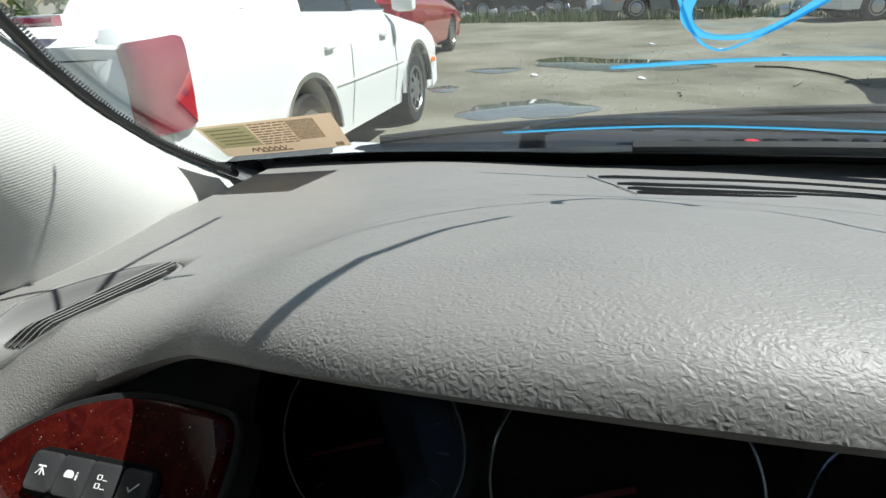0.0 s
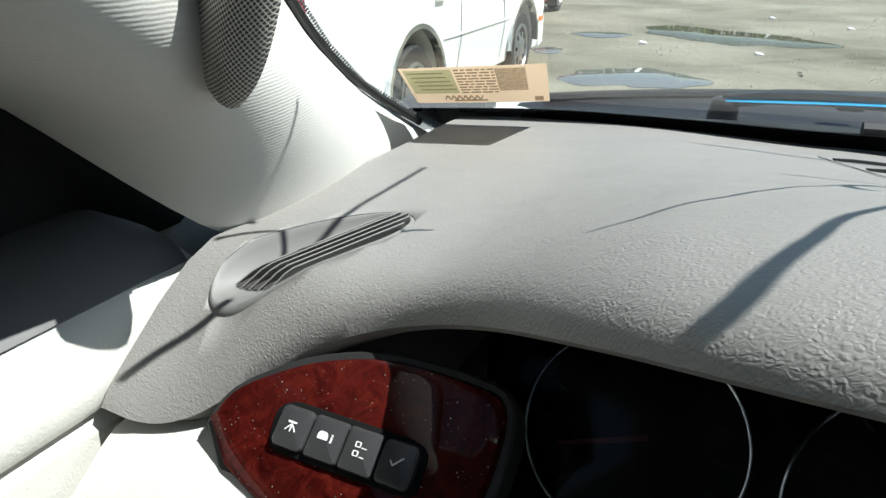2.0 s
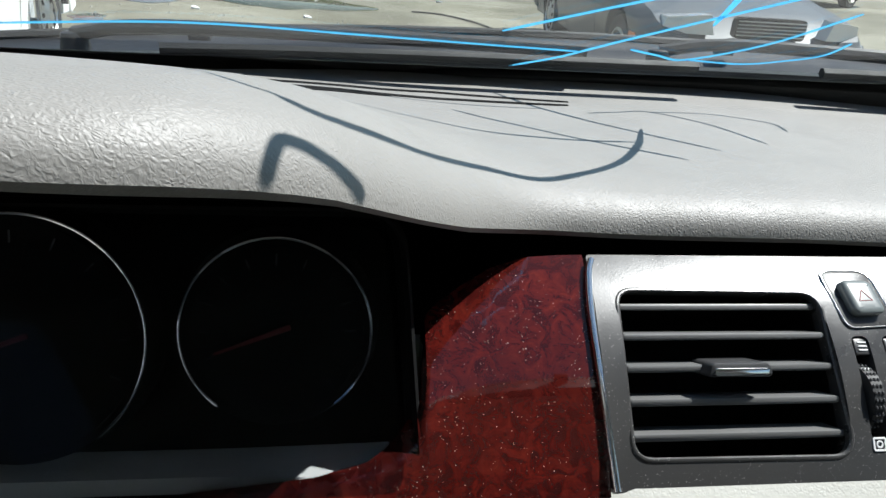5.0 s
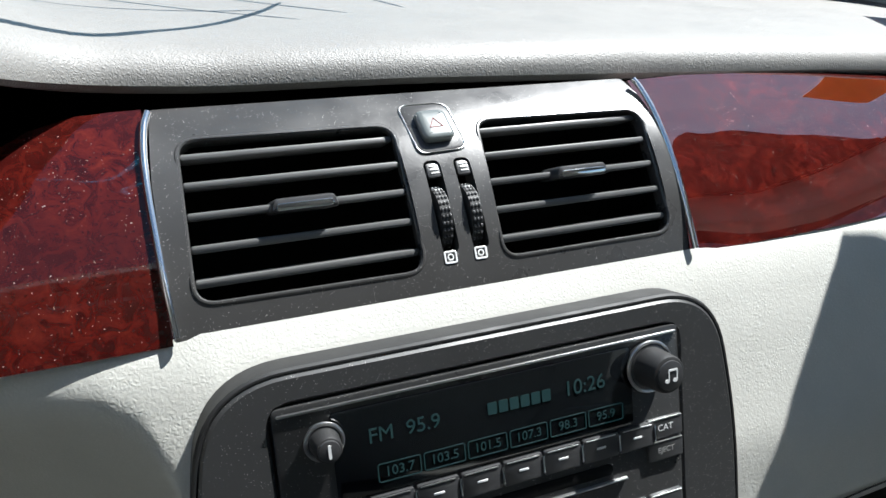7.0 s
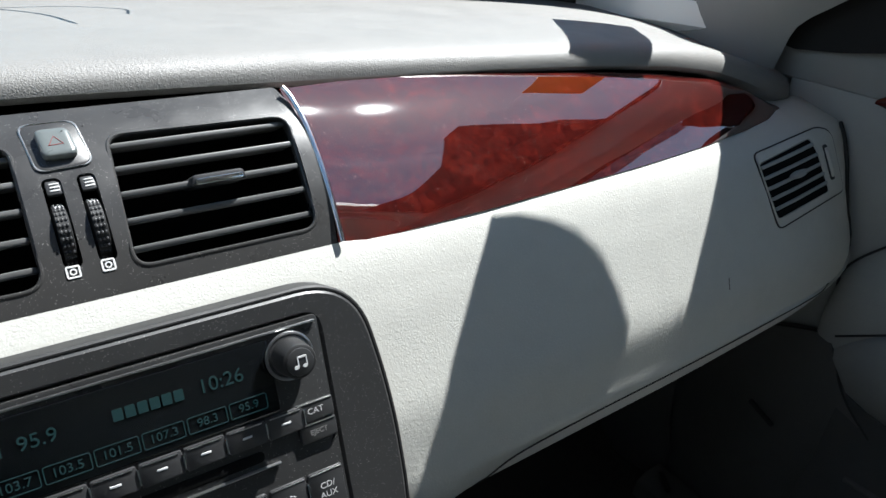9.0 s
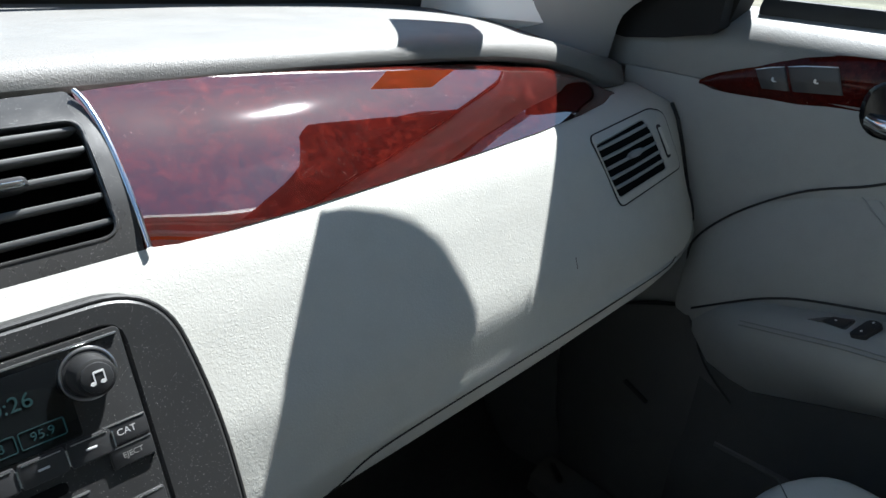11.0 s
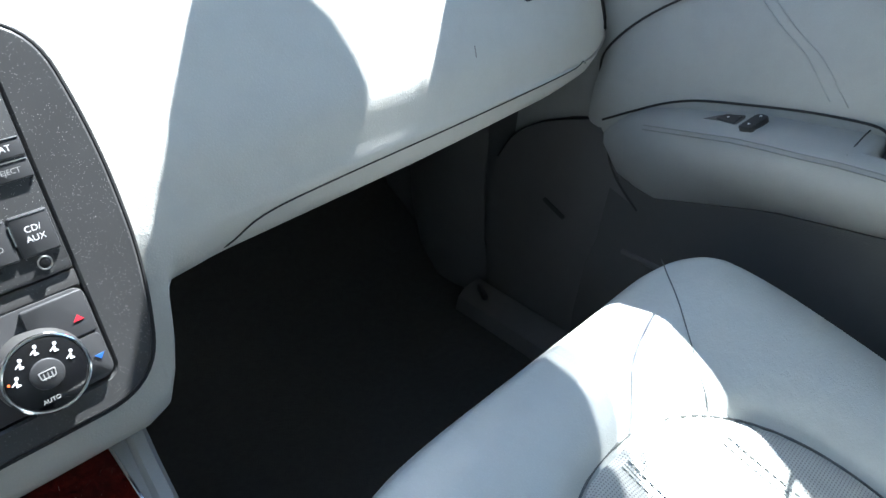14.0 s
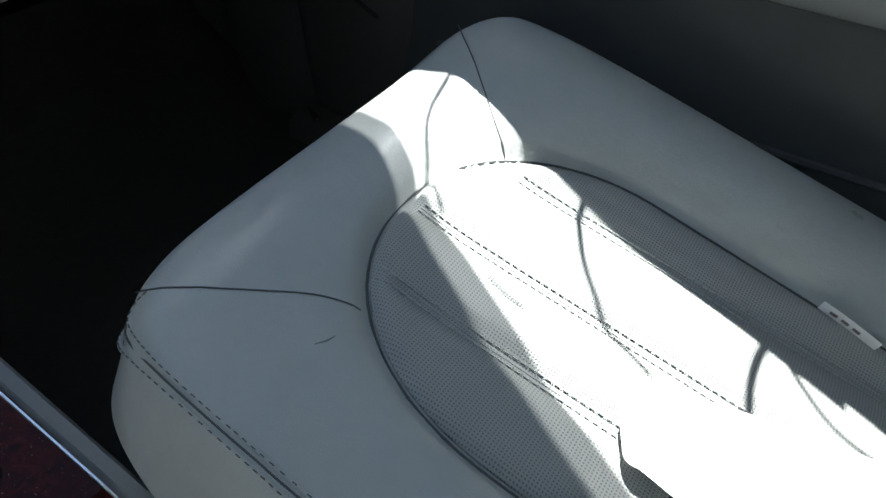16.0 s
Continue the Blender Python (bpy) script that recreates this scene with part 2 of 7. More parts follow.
PAPER = Mat("tan_paper", (0.62, 0.47, 0.28), 0.75)
PAPER.color(PAPER.mix(PAPER.noise(60), (0.66, 0.54, 0.40), (0.73, 0.62, 0.48)))
PAPER = PAPER.m
PAPERGREEN = printed("green_print", (0.66, 0.74, 0.60), (0.54, 0.64, 0.52), 260, 0.5)
STICKER = Mat("amber_sticker", (0.75, 0.33, 0.03), 0.5, Transmission_Weight=0.0)


def translucent(mat, color, share):
    """Lets part of the light through a thin sheet."""
    t = mat.node_tree
    tr = t.nodes.new("ShaderNodeBsdfTranslucent")
    tr.inputs[0].default_value = (*color, 1)
    mx = t.nodes.new("ShaderNodeMixShader")
    mx.inputs[0].default_value = share
    t.links.new(t.nodes["Principled BSDF"].outputs[0], mx.inputs[1])
    t.links.new(tr.outputs[0], mx.inputs[2])
    t.links.new(mx.outputs[0], t.nodes["Material Output"].inputs[0])
    return mat


STICKER = translucent(STICKER.m, (0.7, 0.3, 0.03), 0.35)
MARKER = translucent(MARKER, (0.26, 0.72, 0.95), 0.65)


def see_through(mat, color, share):
    """A thin coat that lets part of the light pass straight."""
    t = mat.node_tree
    out = t.nodes["Material Output"].inputs[0]
    src = out.links[0].from_socket
    tr = t.nodes.new("ShaderNodeBsdfTransparent")
    tr.inputs[0].default_value = (*color, 1)
    mx = t.nodes.new("ShaderNodeMixShader")
    mx.inputs[0].default_value = share
    t.links.new(src, mx.inputs[1])
    t.links.new(tr.outputs[0], mx.inputs[2])
    t.links.new(mx.outputs[0], out)
    return mat


MARKER = see_through(MARKER, (0.50, 0.72, 0.84), 0.34)
PAPER = translucent(PAPER, (0.80, 0.70, 0.58), 0.6)
PAPERGREEN = see_through(translucent(PAPERGREEN, (0.60, 0.68, 0.54), 0.5), (0.84, 0.90, 0.80), 0.75)
INK = Mat("black_ink", (0.16, 0.145, 0.13), 0.7).m
PAPERGREY = translucent(printed("grey_stamp", (0.68, 0.62, 0.52), (0.46, 0.43, 0.38), 300, 0.5), (0.66, 0.60, 0.50), 0.5)
PAPERGREY = see_through(PAPERGREY, (0.82, 0.80, 0.76), 0.68)

# ---- mesh helpers ----


def obj(name, bm, material, parent=None, label="", smooth=True):
    me = bpy.data.meshes.new(name)
    bmesh.ops.recalc_face_normals(bm, faces=bm.faces)
    bm.to_mesh(me)
    bm.free()
    if material:
        me.materials.append(material)
    if smooth:
        for p in me.polygons:
            p.use_smooth = True
        me.set_sharp_from_angle(angle=radians(38))
    ob = new(name, me)
    if parent is not None:
        ob.parent = parent
    if label:
        ob["label"] = label
    return ob


def part(name, bm, material, parent, label="", smooth=True):
    return obj(name, bm, material, parent, label, smooth)


def thing(name, label, category, group="", kind=""):
    return tagged(new(name), label, category, group, kind)


def loft(loops, closed=True, caps=True, bm=None):
    bm = bm or bmesh.new()
    rows = [[bm.verts.new(p) for p in loop] for loop in loops]
    n = len(rows[0])
    for a, b in zip(rows, rows[1:]):
        for i in range(n if closed else n - 1):
            j = (i + 1) % n
            bm.faces.new((a[i], a[j], b[j], b[i]))
    if caps and closed:
        bm.faces.new(rows[0])
        bm.faces.new(rows[-1])
    return bm


def rrect(w, h, r, n=5, cx=0.0, cy=0.0):
    pts = []
    for k, (sx, sy) in enumerate(((1, 1), (-1, 1), (-1, -1), (1, -1))):
        for i in range(n + 1):
            a = math.pi / 2 * (k + i / n)
            pts.append((cx + sx * (w / 2 - r) + r * math.cos(a), cy + sy * (h / 2 - r) + r * math.sin(a)))
    return pts


def rounded(pts, r, n=5):
    """A polygon with its corners rounded."""
    out = []
    for i, p in enumerate(pts):
        p = Vector(p)
        a, b = Vector(pts[i - 1]), Vector(pts[(i + 1) % len(pts)])
        ra = min(r, (a - p).length * 0.45, (b - p).length * 0.45)
        s, e = p + (a - p).normalized() * ra, p + (b - p).normalized() * ra
        for k in range(n + 1):
            t = k / n
            out.append(tuple((1 - t) ** 2 * s + 2 * t * (1 - t) * p + t * t * e))
    return out


def inset(pts, d):
    """The outline moved inwards by d, for a counter-clockwise polygon."""
    out, n = [], len(pts)
    area = sum(pts[i - 1][0] * pts[i][1] - pts[i][0] * pts[i - 1][1] for i in range(n))
    s = 1 if area > 0 else -1
    for i in range(n):
        a, b = Vector(pts[i - 1]), Vector(pts[(i + 1) % n])
        t = (b - a).normalized()
        out.append((pts[i][0] - s * t.y * d, pts[i][1] + s * t.x * d))
    return out


def slab(pts, z0, z1, m=None, bevel=0.0008):
    """A plate from a flat outline, with a rounded top edge."""
    loops = [[(x, y, z0) for x, y in pts], [(x, y, z1 - bevel) for x, y in pts]]
    if bevel:
        loops.append([(x, y, z1 - bevel * 0.3) for x, y in inset(pts, bevel * 0.3)])
        loops.append([(x, y, z1) for x, y in inset(pts, bevel)])
    bm = loft(loops)
    if m is not None:
        bmesh.ops.transform(bm, matrix=m, verts=bm.verts)
    return bm


def plate(outer, holes, z0, z1, m=None):
    """A plate with openings that go through it."""
    bm = bmesh.new()
    edges = []
    for loop in (outer, *holes):
        vs = [bm.verts.new((x, y, z1)) for x, y in loop]
        edges += [bm.edges.new((vs[i - 1], vs[i])) for i in range(len(vs))]
    bmesh.ops.triangle_fill(bm, use_beauty=True, use_dissolve=False, edges=edges)
    made = bmesh.ops.extrude_face_region(bm, geom=list(bm.faces))
    vs = [v for v in made["geom"] if isinstance(v, bmesh.types.BMVert)]
    bmesh.ops.translate(bm, verts=vs, vec=(0, 0, z0 - z1))
    if m is not None:
        bmesh.ops.transform(bm, matrix=m, verts=bm.verts)
    return bm


def spokes(pts, like):
    """The outline met by rays from the middle through the points of another outline."""
    cx, cy = sum(p[0] for p in pts) / len(pts), sum(p[1] for p in pts) / len(pts)
    out = []
    for qx, qy in like:
        dx, dy, best = qx - cx, qy - cy, 1.0
        for i in range(len(pts)):
            (ax, ay), (bx, by) = pts[i - 1], pts[i]
            ex, ey = bx - ax, by - ay
            den = dx * ey - dy * ex
            if abs(den) < 1e-12:
                continue
            t = ((ax - cx) * ey - (ay - cy) * ex) / den
            u = ((ax - cx) * dy - (ay - cy) * dx) / den
            if t > 0 and -1e-6 <= u <= 1 + 1e-6:
                best = t
        out.append((cx + best * dx, cy + best * dy))
    return out


def ring(outer, inner, z0, z1, m=None, bevel=0.0006):
    """A frame between two outlines."""
    b = bevel
    if len(outer) != len(inner):
        inner = spokes(inner, outer)
    loops = [
        [(x, y, z0) for x, y in outer],
        [(x, y, z1 - b) for x, y in outer],
        [(x, y, z1) for x, y in inset(outer, b)],
        [(x, y, z1) for x, y in inset(inner, -b)],
        [(x, y, z1 - b) for x, y in inner],
        [(x, y, z0) for x, y in inner],
    ]
    bm = loft(loops + [loops[0]], caps=False)
    bmesh.ops.remove_doubles(bm, verts=bm.verts, dist=1e-6)
    if m is not None:
        bmesh.ops.transform(bm, matrix=m, verts=bm.verts)
    return bm


def tube(pts, r, n=8, squash=None):
    """A round bar along a line; squash: (direction, factor)."""
    pts = [Vector(p) for p in pts]
    loops = []
    for i, p in enumerate(pts):
        d = (pts[min(i + 1, len(pts) - 1)] - pts[max(i - 1, 0)]).normalized()
        u = d.orthogonal().normalized() if i == 0 else (loops_u - d * d.dot(loops_u)).normalized()
        loops_u = u
        v = d.cross(u)
        w = r(i / max(1, len(pts) - 1)) if callable(r) else r
        loops.append([p + w * (math.cos(a) * u + math.sin(a) * v) for a in [2 * math.pi * k / n for k in range(n)]])
    bm = loft(loops)
    return bm


def ribbon(pts, normal, w, h):
    """A flat stroke with rounded shoulders along a line, on a surface with that normal."""
    pts = [Vector(p) for p in pts]
    loops = []
    for i, p in enumerate(pts):
        d = (pts[min(i + 1, len(pts) - 1)] - pts[max(i - 1, 0)]).normalized()
        nn = normal(p) if callable(normal) else Vector(normal)
        s = d.cross(nn).normalized()
        nn = s.cross(d).normalized()
        k = 0.45 if i in (0, len(pts) - 1) else 1.0
        wi = (w(i / (len(pts) - 1)) if callable(w) else w) * k
        loops.append([p + s * wi / 2 * a + nn * h * b for a, b in ((-1, 0), (-0.8, 1), (0.8, 1), (1, 0))])
    return loft(loops)


def curve_pts(pts, n=8):
    """A smooth line through points."""
    P = [Vector(p) for p in pts]
    P = [2 * P[0] - P[1], *P, 2 * P[-1] - P[-2]]
    out = []
    for i in range(1, len(P) - 2):
        for k in range(n):
            t = k / n
            a, b, c, d = P[i - 1 : i + 3]
            out.append(0.5 * (2 * b + (c - a) * t + (2 * a - 5 * b + 4 * c - d) * t * t + (3 * b - a - 3 * c + d) * t**3))
    out.append(P[-2])
    return out


def cyl(r0, r1, z0, z1, n=32, m=None, bevel=0.001):
    loops = [[(r0 * math.cos(a), r0 * math.sin(a), z0) for a in [2 * math.pi * k / n for k in range(n)]]]
    for r, z in ((r1, z1 - bevel), (r1 - bevel * 0.3, z1 - bevel * 0.3), (r1 - bevel, z1)):
        loops.append([(r * math.cos(a), r * math.sin(a), z) for a in [2 * math.pi * k / n for k in range(n)]])
    bm = loft(loops)
    if m is not None:
        bmesh.ops.transform(bm, matrix=m, verts=bm.verts)
    return bm


def torus(R, r, m=None, n=48, k=8, arc=(0, 2 * math.pi)):
    full = abs(arc[1] - arc[0] - 2 * math.pi) < 1e-3
    loops = []
    for i in range(n + (0 if full else 1)):
        a = arc[0] + (arc[1] - arc[0]) * i / n
        loops.append([((R + r * math.cos(b)) * math.cos(a), (R + r * math.cos(b)) * math.sin(a), r * math.sin(b)) for b in [2 * math.pi * j / k for j in range(k)]])
    if full:
        loops.append(loops[0])
    bm = loft(loops, caps=not full)
    bmesh.ops.remove_doubles(bm, verts=bm.verts, dist=1e-7)
    if m is not None:
        bmesh.ops.transform(bm, matrix=m, verts=bm.verts)
    return bm


def text(name, body, size, m, material, parent, depth=0.0001):
    cu = bpy.data.curves.new(name, "FONT")
    cu.body, cu.size, cu.extrude = body, size, depth
    cu.align_x, cu.align_y = "CENTER", "CENTER"
    tmp = new(name, cu)
    me = bpy.data.meshes.new_from_object(tmp.evaluated_get(bpy.context.evaluated_depsgraph_get()))
    bpy.data.objects.remove(tmp)
    bpy.data.curves.remove(cu)
    me.transform(m)
    me.materials.append(material)
    ob = new(name, me)
    ob.parent = parent
    return ob


def frame_of(origin, v, tiltx=0.0):
    """A plane's frame: x to the right, y up along v, z out towards the seats."""
    u = Vector((1, 0, 0))
    v = Vector(v).normalized()
    w = u.cross(v)
    m = Matrix((u, v, w)).transposed().to_4x4()
    m.translation = origin
    return m


def at(m, x, y, z=0.0):
    return m @ Matrix.Translation((x, y, z))


def lerp_table(table, x):
    xs = [r[0] for r in table]
    return [float(np.interp(x, xs, [r[k] for r in table])) for k in range(1, len(table[0]))]


def smooth_table(table, x, w=0.02):
    acc = np.zeros(len(table[0]) - 1)
    ks = ((-1.0, 0.12), (-0.5, 0.23), (0.0, 0.3), (0.5, 0.23), (1.0, 0.12))
    for k, g in ks:
        acc += g * np.array(lerp_table(table, x + k * w))
    return acc.tolist()


VENT = frame_of((0, 0.030, 0.841), (0, 0.740, 0.672))
STACK = frame_of((0, -0.066, 0.649), (0, 0.360, 0.933))

# ---- dashboard ----
dash = thing("dashboard", "grey-brown grained dashboard with ivory lower panel, dusty and sunlit", "dashboard")

# x, lip y, lip z, crest z, far edge y, far edge z
PADT = [
    (-0.680, -0.018, 0.910, 0.953, 0.300, 0.954),
    (-0.660, -0.018, 0.906, 0.954, 0.313, 0.953),
    (-0.645, -0.014, 0.898, 0.955, 0.320, 0.953),
    (-0.630, -0.004, 0.897, 0.956, 0.327, 0.953),
    (-0.600, 0.022, 0.922, 0.959, 0.336, 0.952),
    (-0.560, 0.032, 0.944, 0.963, 0.347, 0.951),
    (-0.520, 0.012, 0.965, 0.979, 0.362, 0.948),
    (-0.480, -0.026, 0.990, 0.999, 0.382, 0.943),
    (-0.440, -0.046, 1.002, 1.011, 0.396, 0.939),
    (-0.400, -0.054, 1.007, 1.017, 0.405, 0.937),
    (-0.370, -0.056, 1.008, 1.021, 0.408, 0.935),
    (-0.340, -0.054, 1.007, 1.020, 0.410, 0.934),
    (-0.300, -0.044, 1.001, 1.016, 0.411, 0.932),
    (-0.260, -0.018, 0.991, 1.007, 0.412, 0.930),
    (-0.220, 0.034, 0.964, 0.978, 0.412, 0.928),
    (-0.190, 0.082, 0.941, 0.957, 0.412, 0.927),
    (-0.160, 0.114, 0.926, 0.945, 0.412, 0.926),
    (-0.100, 0.124, 0.919, 0.938, 0.412, 0.925),
    (0.000, 0.124, 0.918, 0.936, 0.412, 0.924),
    (0.150, 0.127, 0.911, 0.931, 0.410, 0.922),
    (0.300, 0.120, 0.908, 0.925, 0.405, 0.919),
    (0.420, 0.108, 0.904, 0.922, 0.398, 0.917),
    (0.500, 0.096, 0.899, 0.918, 0.390, 0.915),
    (0.560, 0.094, 0.889, 0.911, 0.380, 0.913),
    (0.610, 0.090, 0.873, 0.900, 0.365, 0.910),
    (0.650, 0.088, 0.857, 0.888, 0.345, 0.905),
    (0.690, 0.090, 0.848, 0.878, 0.330, 0.900),
]


def pad_profile(x):
    yl, zl, zc, yf, zf = smooth_table(PADT, x)
    zc += 0.0065 * float(np.interp(x, (-0.55, -0.47, -0.29, -0.22), (0, 1, 1, 0)))
    zb = zl - float(np.interp(x, (-0.55, -0.47, -0.25, -0.20), (0.003, 0.0015, 0.001, 0.005)))
    dz = zc - zb
    pts = [(yl + 0.10, zb - 0.002), (yl + 0.045, zb - 0.001), (yl + 0.020, zb), (yl + 0.009, zb + 0.05 * dz), (yl + 0.0035, zb + 0.15 * dz)]
    # towards the driver's end the front roll flattens into one long slope
    k = float(np.interp(x, (-0.655, -0.59), (1, 0)))
    k = k * k * (3 - 2 * k)
    wide = 0.040 + 0.030 * k
    for (y, h), (ys, hs) in zip(((0.001, 0.30), (0.0022, 0.50), (0.0058, 0.71), (0.012, 0.87), (0.022, 0.965), (0.040, 1.0)), ((0.001, 0.10), (0.0055, 0.22), (0.018, 0.41), (0.036, 0.68), (0.054, 0.90), (0.070, 1.0))):
        pts.append((yl + y + (ys - y) * k, zb + (h + (hs - h) * k) * dz))
    y0 = yl + wide
    for k in range(1, 11):
        t = k / 10
        pts.append((y0 + t * (yf - y0), zc + (zf - zc) * float(np.interp(t, (0, 0.15, 0.3, 0.45, 0.6, 0.75, 1), (0, 0.12, 0.31, 0.52, 0.70, 0.83, 1)))))
    ext = float(np.interp(x, (-0.42, -0.36, -0.26, -0.20, 0.10, 0.30, 0.42), (0.002, 0.010, 0.038, 0.048, 0.048, 0.020, 0.002)))
    pts.append((yf + ext, zf + 0.08 * ext))
    pts.append((yf + ext + 0.010, zf - 0.012))
    pts.append((yf + ext + 0.010, zf - 0.06))
    return pts


def pad_z(x, y):
    pts = pad_profile(x)[5:22]
    return float(np.interp(y, [p[0] for p in pts], [p[1] for p in pts]))


loops = []
for i in range(343):
    x = -0.6665 + 1.3565 * i / 342
    loops.append([(x, y, z) for y, z in pad_profile(x)])
top_pad = part("top_pad", loft(loops), PAD, dash, "grey-brown leather-grained vinyl top pad with raised hood")


def on_pad(x, y, up=0.0):
    return Vector((x, y, pad_z(x, y) + up))


# windshield defroster grille along the far edge: one long slot and three that run together towards the middle
gr = part("defroster_grille", ribbon([on_pad(-0.426, 0.338, 0.0004), on_pad(-0.405, 0.298, 0.0004), on_pad(-0.386, 0.250, 0.0004)], (0, -0.1, 1), 0.0016, 0.0004), PAD, dash)
SLOTS = [
    ((-0.418, -0.376, -0.290, -0.180, -0.066), (0.333, 0.342, 0.370, 0.396, 0.388), 0.0075),
    ((-0.402, -0.372, -0.292, -0.215, -0.160, -0.070), (0.300, 0.305, 0.331, 0.357, 0.370, 0.374), 0.0085),
    ((-0.394, -0.369, -0.328, -0.296, -0.215), (0.279, 0.281, 0.293, 0.309, 0.352), 0.0080),
    ((-0.387, -0.366, -0.330, -0.295), (0.257, 0.260, 0.275, 0.296), 0.0080),
]
for xs, ys, w in SLOTS:
    for q in (-1,):
        n = 30
        line = [(xs[0] + (xs[-1] - xs[0]) * k / n) for k in range(n + 1)]
        fade = (lambda t, w=w: w * (1 - 0.55 * t)) if xs[-1] > -0.1 else (lambda t, w=w: w * (1.02 - t) ** 0.6)
        part("slot", ribbon([on_pad(-q * x, float(np.interp(x, xs, ys)), 0.0004) for x in line], (0, -0.1, 1), fade, 0.0005), VOID, gr)

# oval side defogger let into the driver's end of the pad
def df_pt(u, v, h, flat=0.0):
    p = on_pad(-0.6186 + 0.53 * u - 0.848 * v, 0.063 + 0.848 * u + 0.53 * v)
    p.z += flat * (0.9545 + 0.2615 * (p.x + 0.6186) + 0.0413 * (p.y - 0.063) - p.z)
    return p + Vector((0, -0.20, 0.98)) * h


def oval(a, b, n=40, p=2.6):
    out = []
    for k in range(n):
        t = 2 * math.pi * k / n
        out.append((a * math.copysign(abs(math.cos(t)) ** (2 / p), math.cos(t)), b * math.copysign(abs(math.sin(t)) ** (2 / p), math.sin(t))))
    return out


def cut(ob, cutter):
    """Cuts a closed shape out of a part and takes the shape away."""
    md = ob.modifiers.new("cut", "BOOLEAN")
    md.operation, md.object, md.solver = "DIFFERENCE", cutter, "EXACT"
    me = bpy.data.meshes.new_from_object(ob.evaluated_get(bpy.context.evaluated_depsgraph_get()))
    ob.modifiers.remove(md)
    ob.data = me
    bpy.data.objects.remove(cutter)


# dark grey stands in for the shade deep between the louvers
GAPGREY = plastic("louver_gap_shade", (0.03, 0.03, 0.029), 0.7, 0.1)
DEFRIM = plastic("grey_plastic", (0.165, 0.162, 0.153), 0.6, 0.2)
DA, DB = 0.0465, 0.0225
cut(top_pad, obj("well", loft([[df_pt(u, v, h) for u, v in oval(DA * 0.985, DB * 0.985, 48, 2.1)] for h in (-0.030, 0.012)]), None))
lev = [(1.0, -0.003), (1.0, 0.0002), (0.985, 0.0007), (0.965, 0.0003), (0.94, -0.0012), (0.88, -0.0040), (0.80, -0.0062), (0.7, -0.0070)] + [(k, -0.0072) for k in (0.4, 0.2, 0.02)]
df = part("side_defogger", loft([[df_pt(DA * k * u, DB * k * v, h, min(1.0, 6 * (1 - k))) for u, v in oval(1, 1, 48, 2.1)] for k, h in lev], caps=False), DEFRIM, dash, "oval louvered side vent")
for k in range(5):
    v = 0.0120 - 0.0058 * k
    half = DA * 0.95 * max(0.1, 1 - (abs(v - 0.002) / (DB * 0.97)) ** 2.1) ** (1 / 2.1)
    us = np.linspace(max(-half, -0.036 + 0.0020 * k), half * 0.98, 16)
    part("gap", ribbon([df_pt(u, v, -0.0060, 1) for u in us], (0, -0.2, 1), 0.0044, 0.0004), GAPGREY, df)
    ramp = [-0.0062 + (0.0062 if k else 0.0052) * min(1.0, i / 2.5) for i in range(16)]
    part("slat", loft([[df_pt(u, v - 0.0028 + dv, h, 1) for dv, h in ((0.0012, -0.0068), (-0.0012, r - 0.0003), (-0.0005, r), (0.0024, -0.0068))] for u, r in zip(us, ramp)]), DEFRIM, df)
# dark line drawn where the far rim's shadow falls
part("rim_groove", tube([df_pt(u, v, 0.0001) for u, v in oval(DA + 0.0003, DB + 0.0003, 48, 2.1)[:19]], lambda t: 0.0002 + 0.0006 * math.sin(math.pi * min(1.0, t + 0.1)), 6), RUBBER, df)

# ivory lower dash: x, then y of the face at falling heights, and the lowest height
FACEZ = (0.843, 0.830, 0.805, 0.780, 0.750, 0.735, 0.705)
FACEY = (0.031, 0.019, 0.003, -0.011, -0.028, -0.034, -0.040)
# height below which the driver's side of the panel turns under
TURN = ((-0.30, -0.20, -0.182, -0.165, -0.153, -0.1457, -0.1415, -0.137, -0.132), (0.829, 0.830, 0.8287, 0.8245, 0.8165, 0.804, 0.7926, 0.75, 0.55))


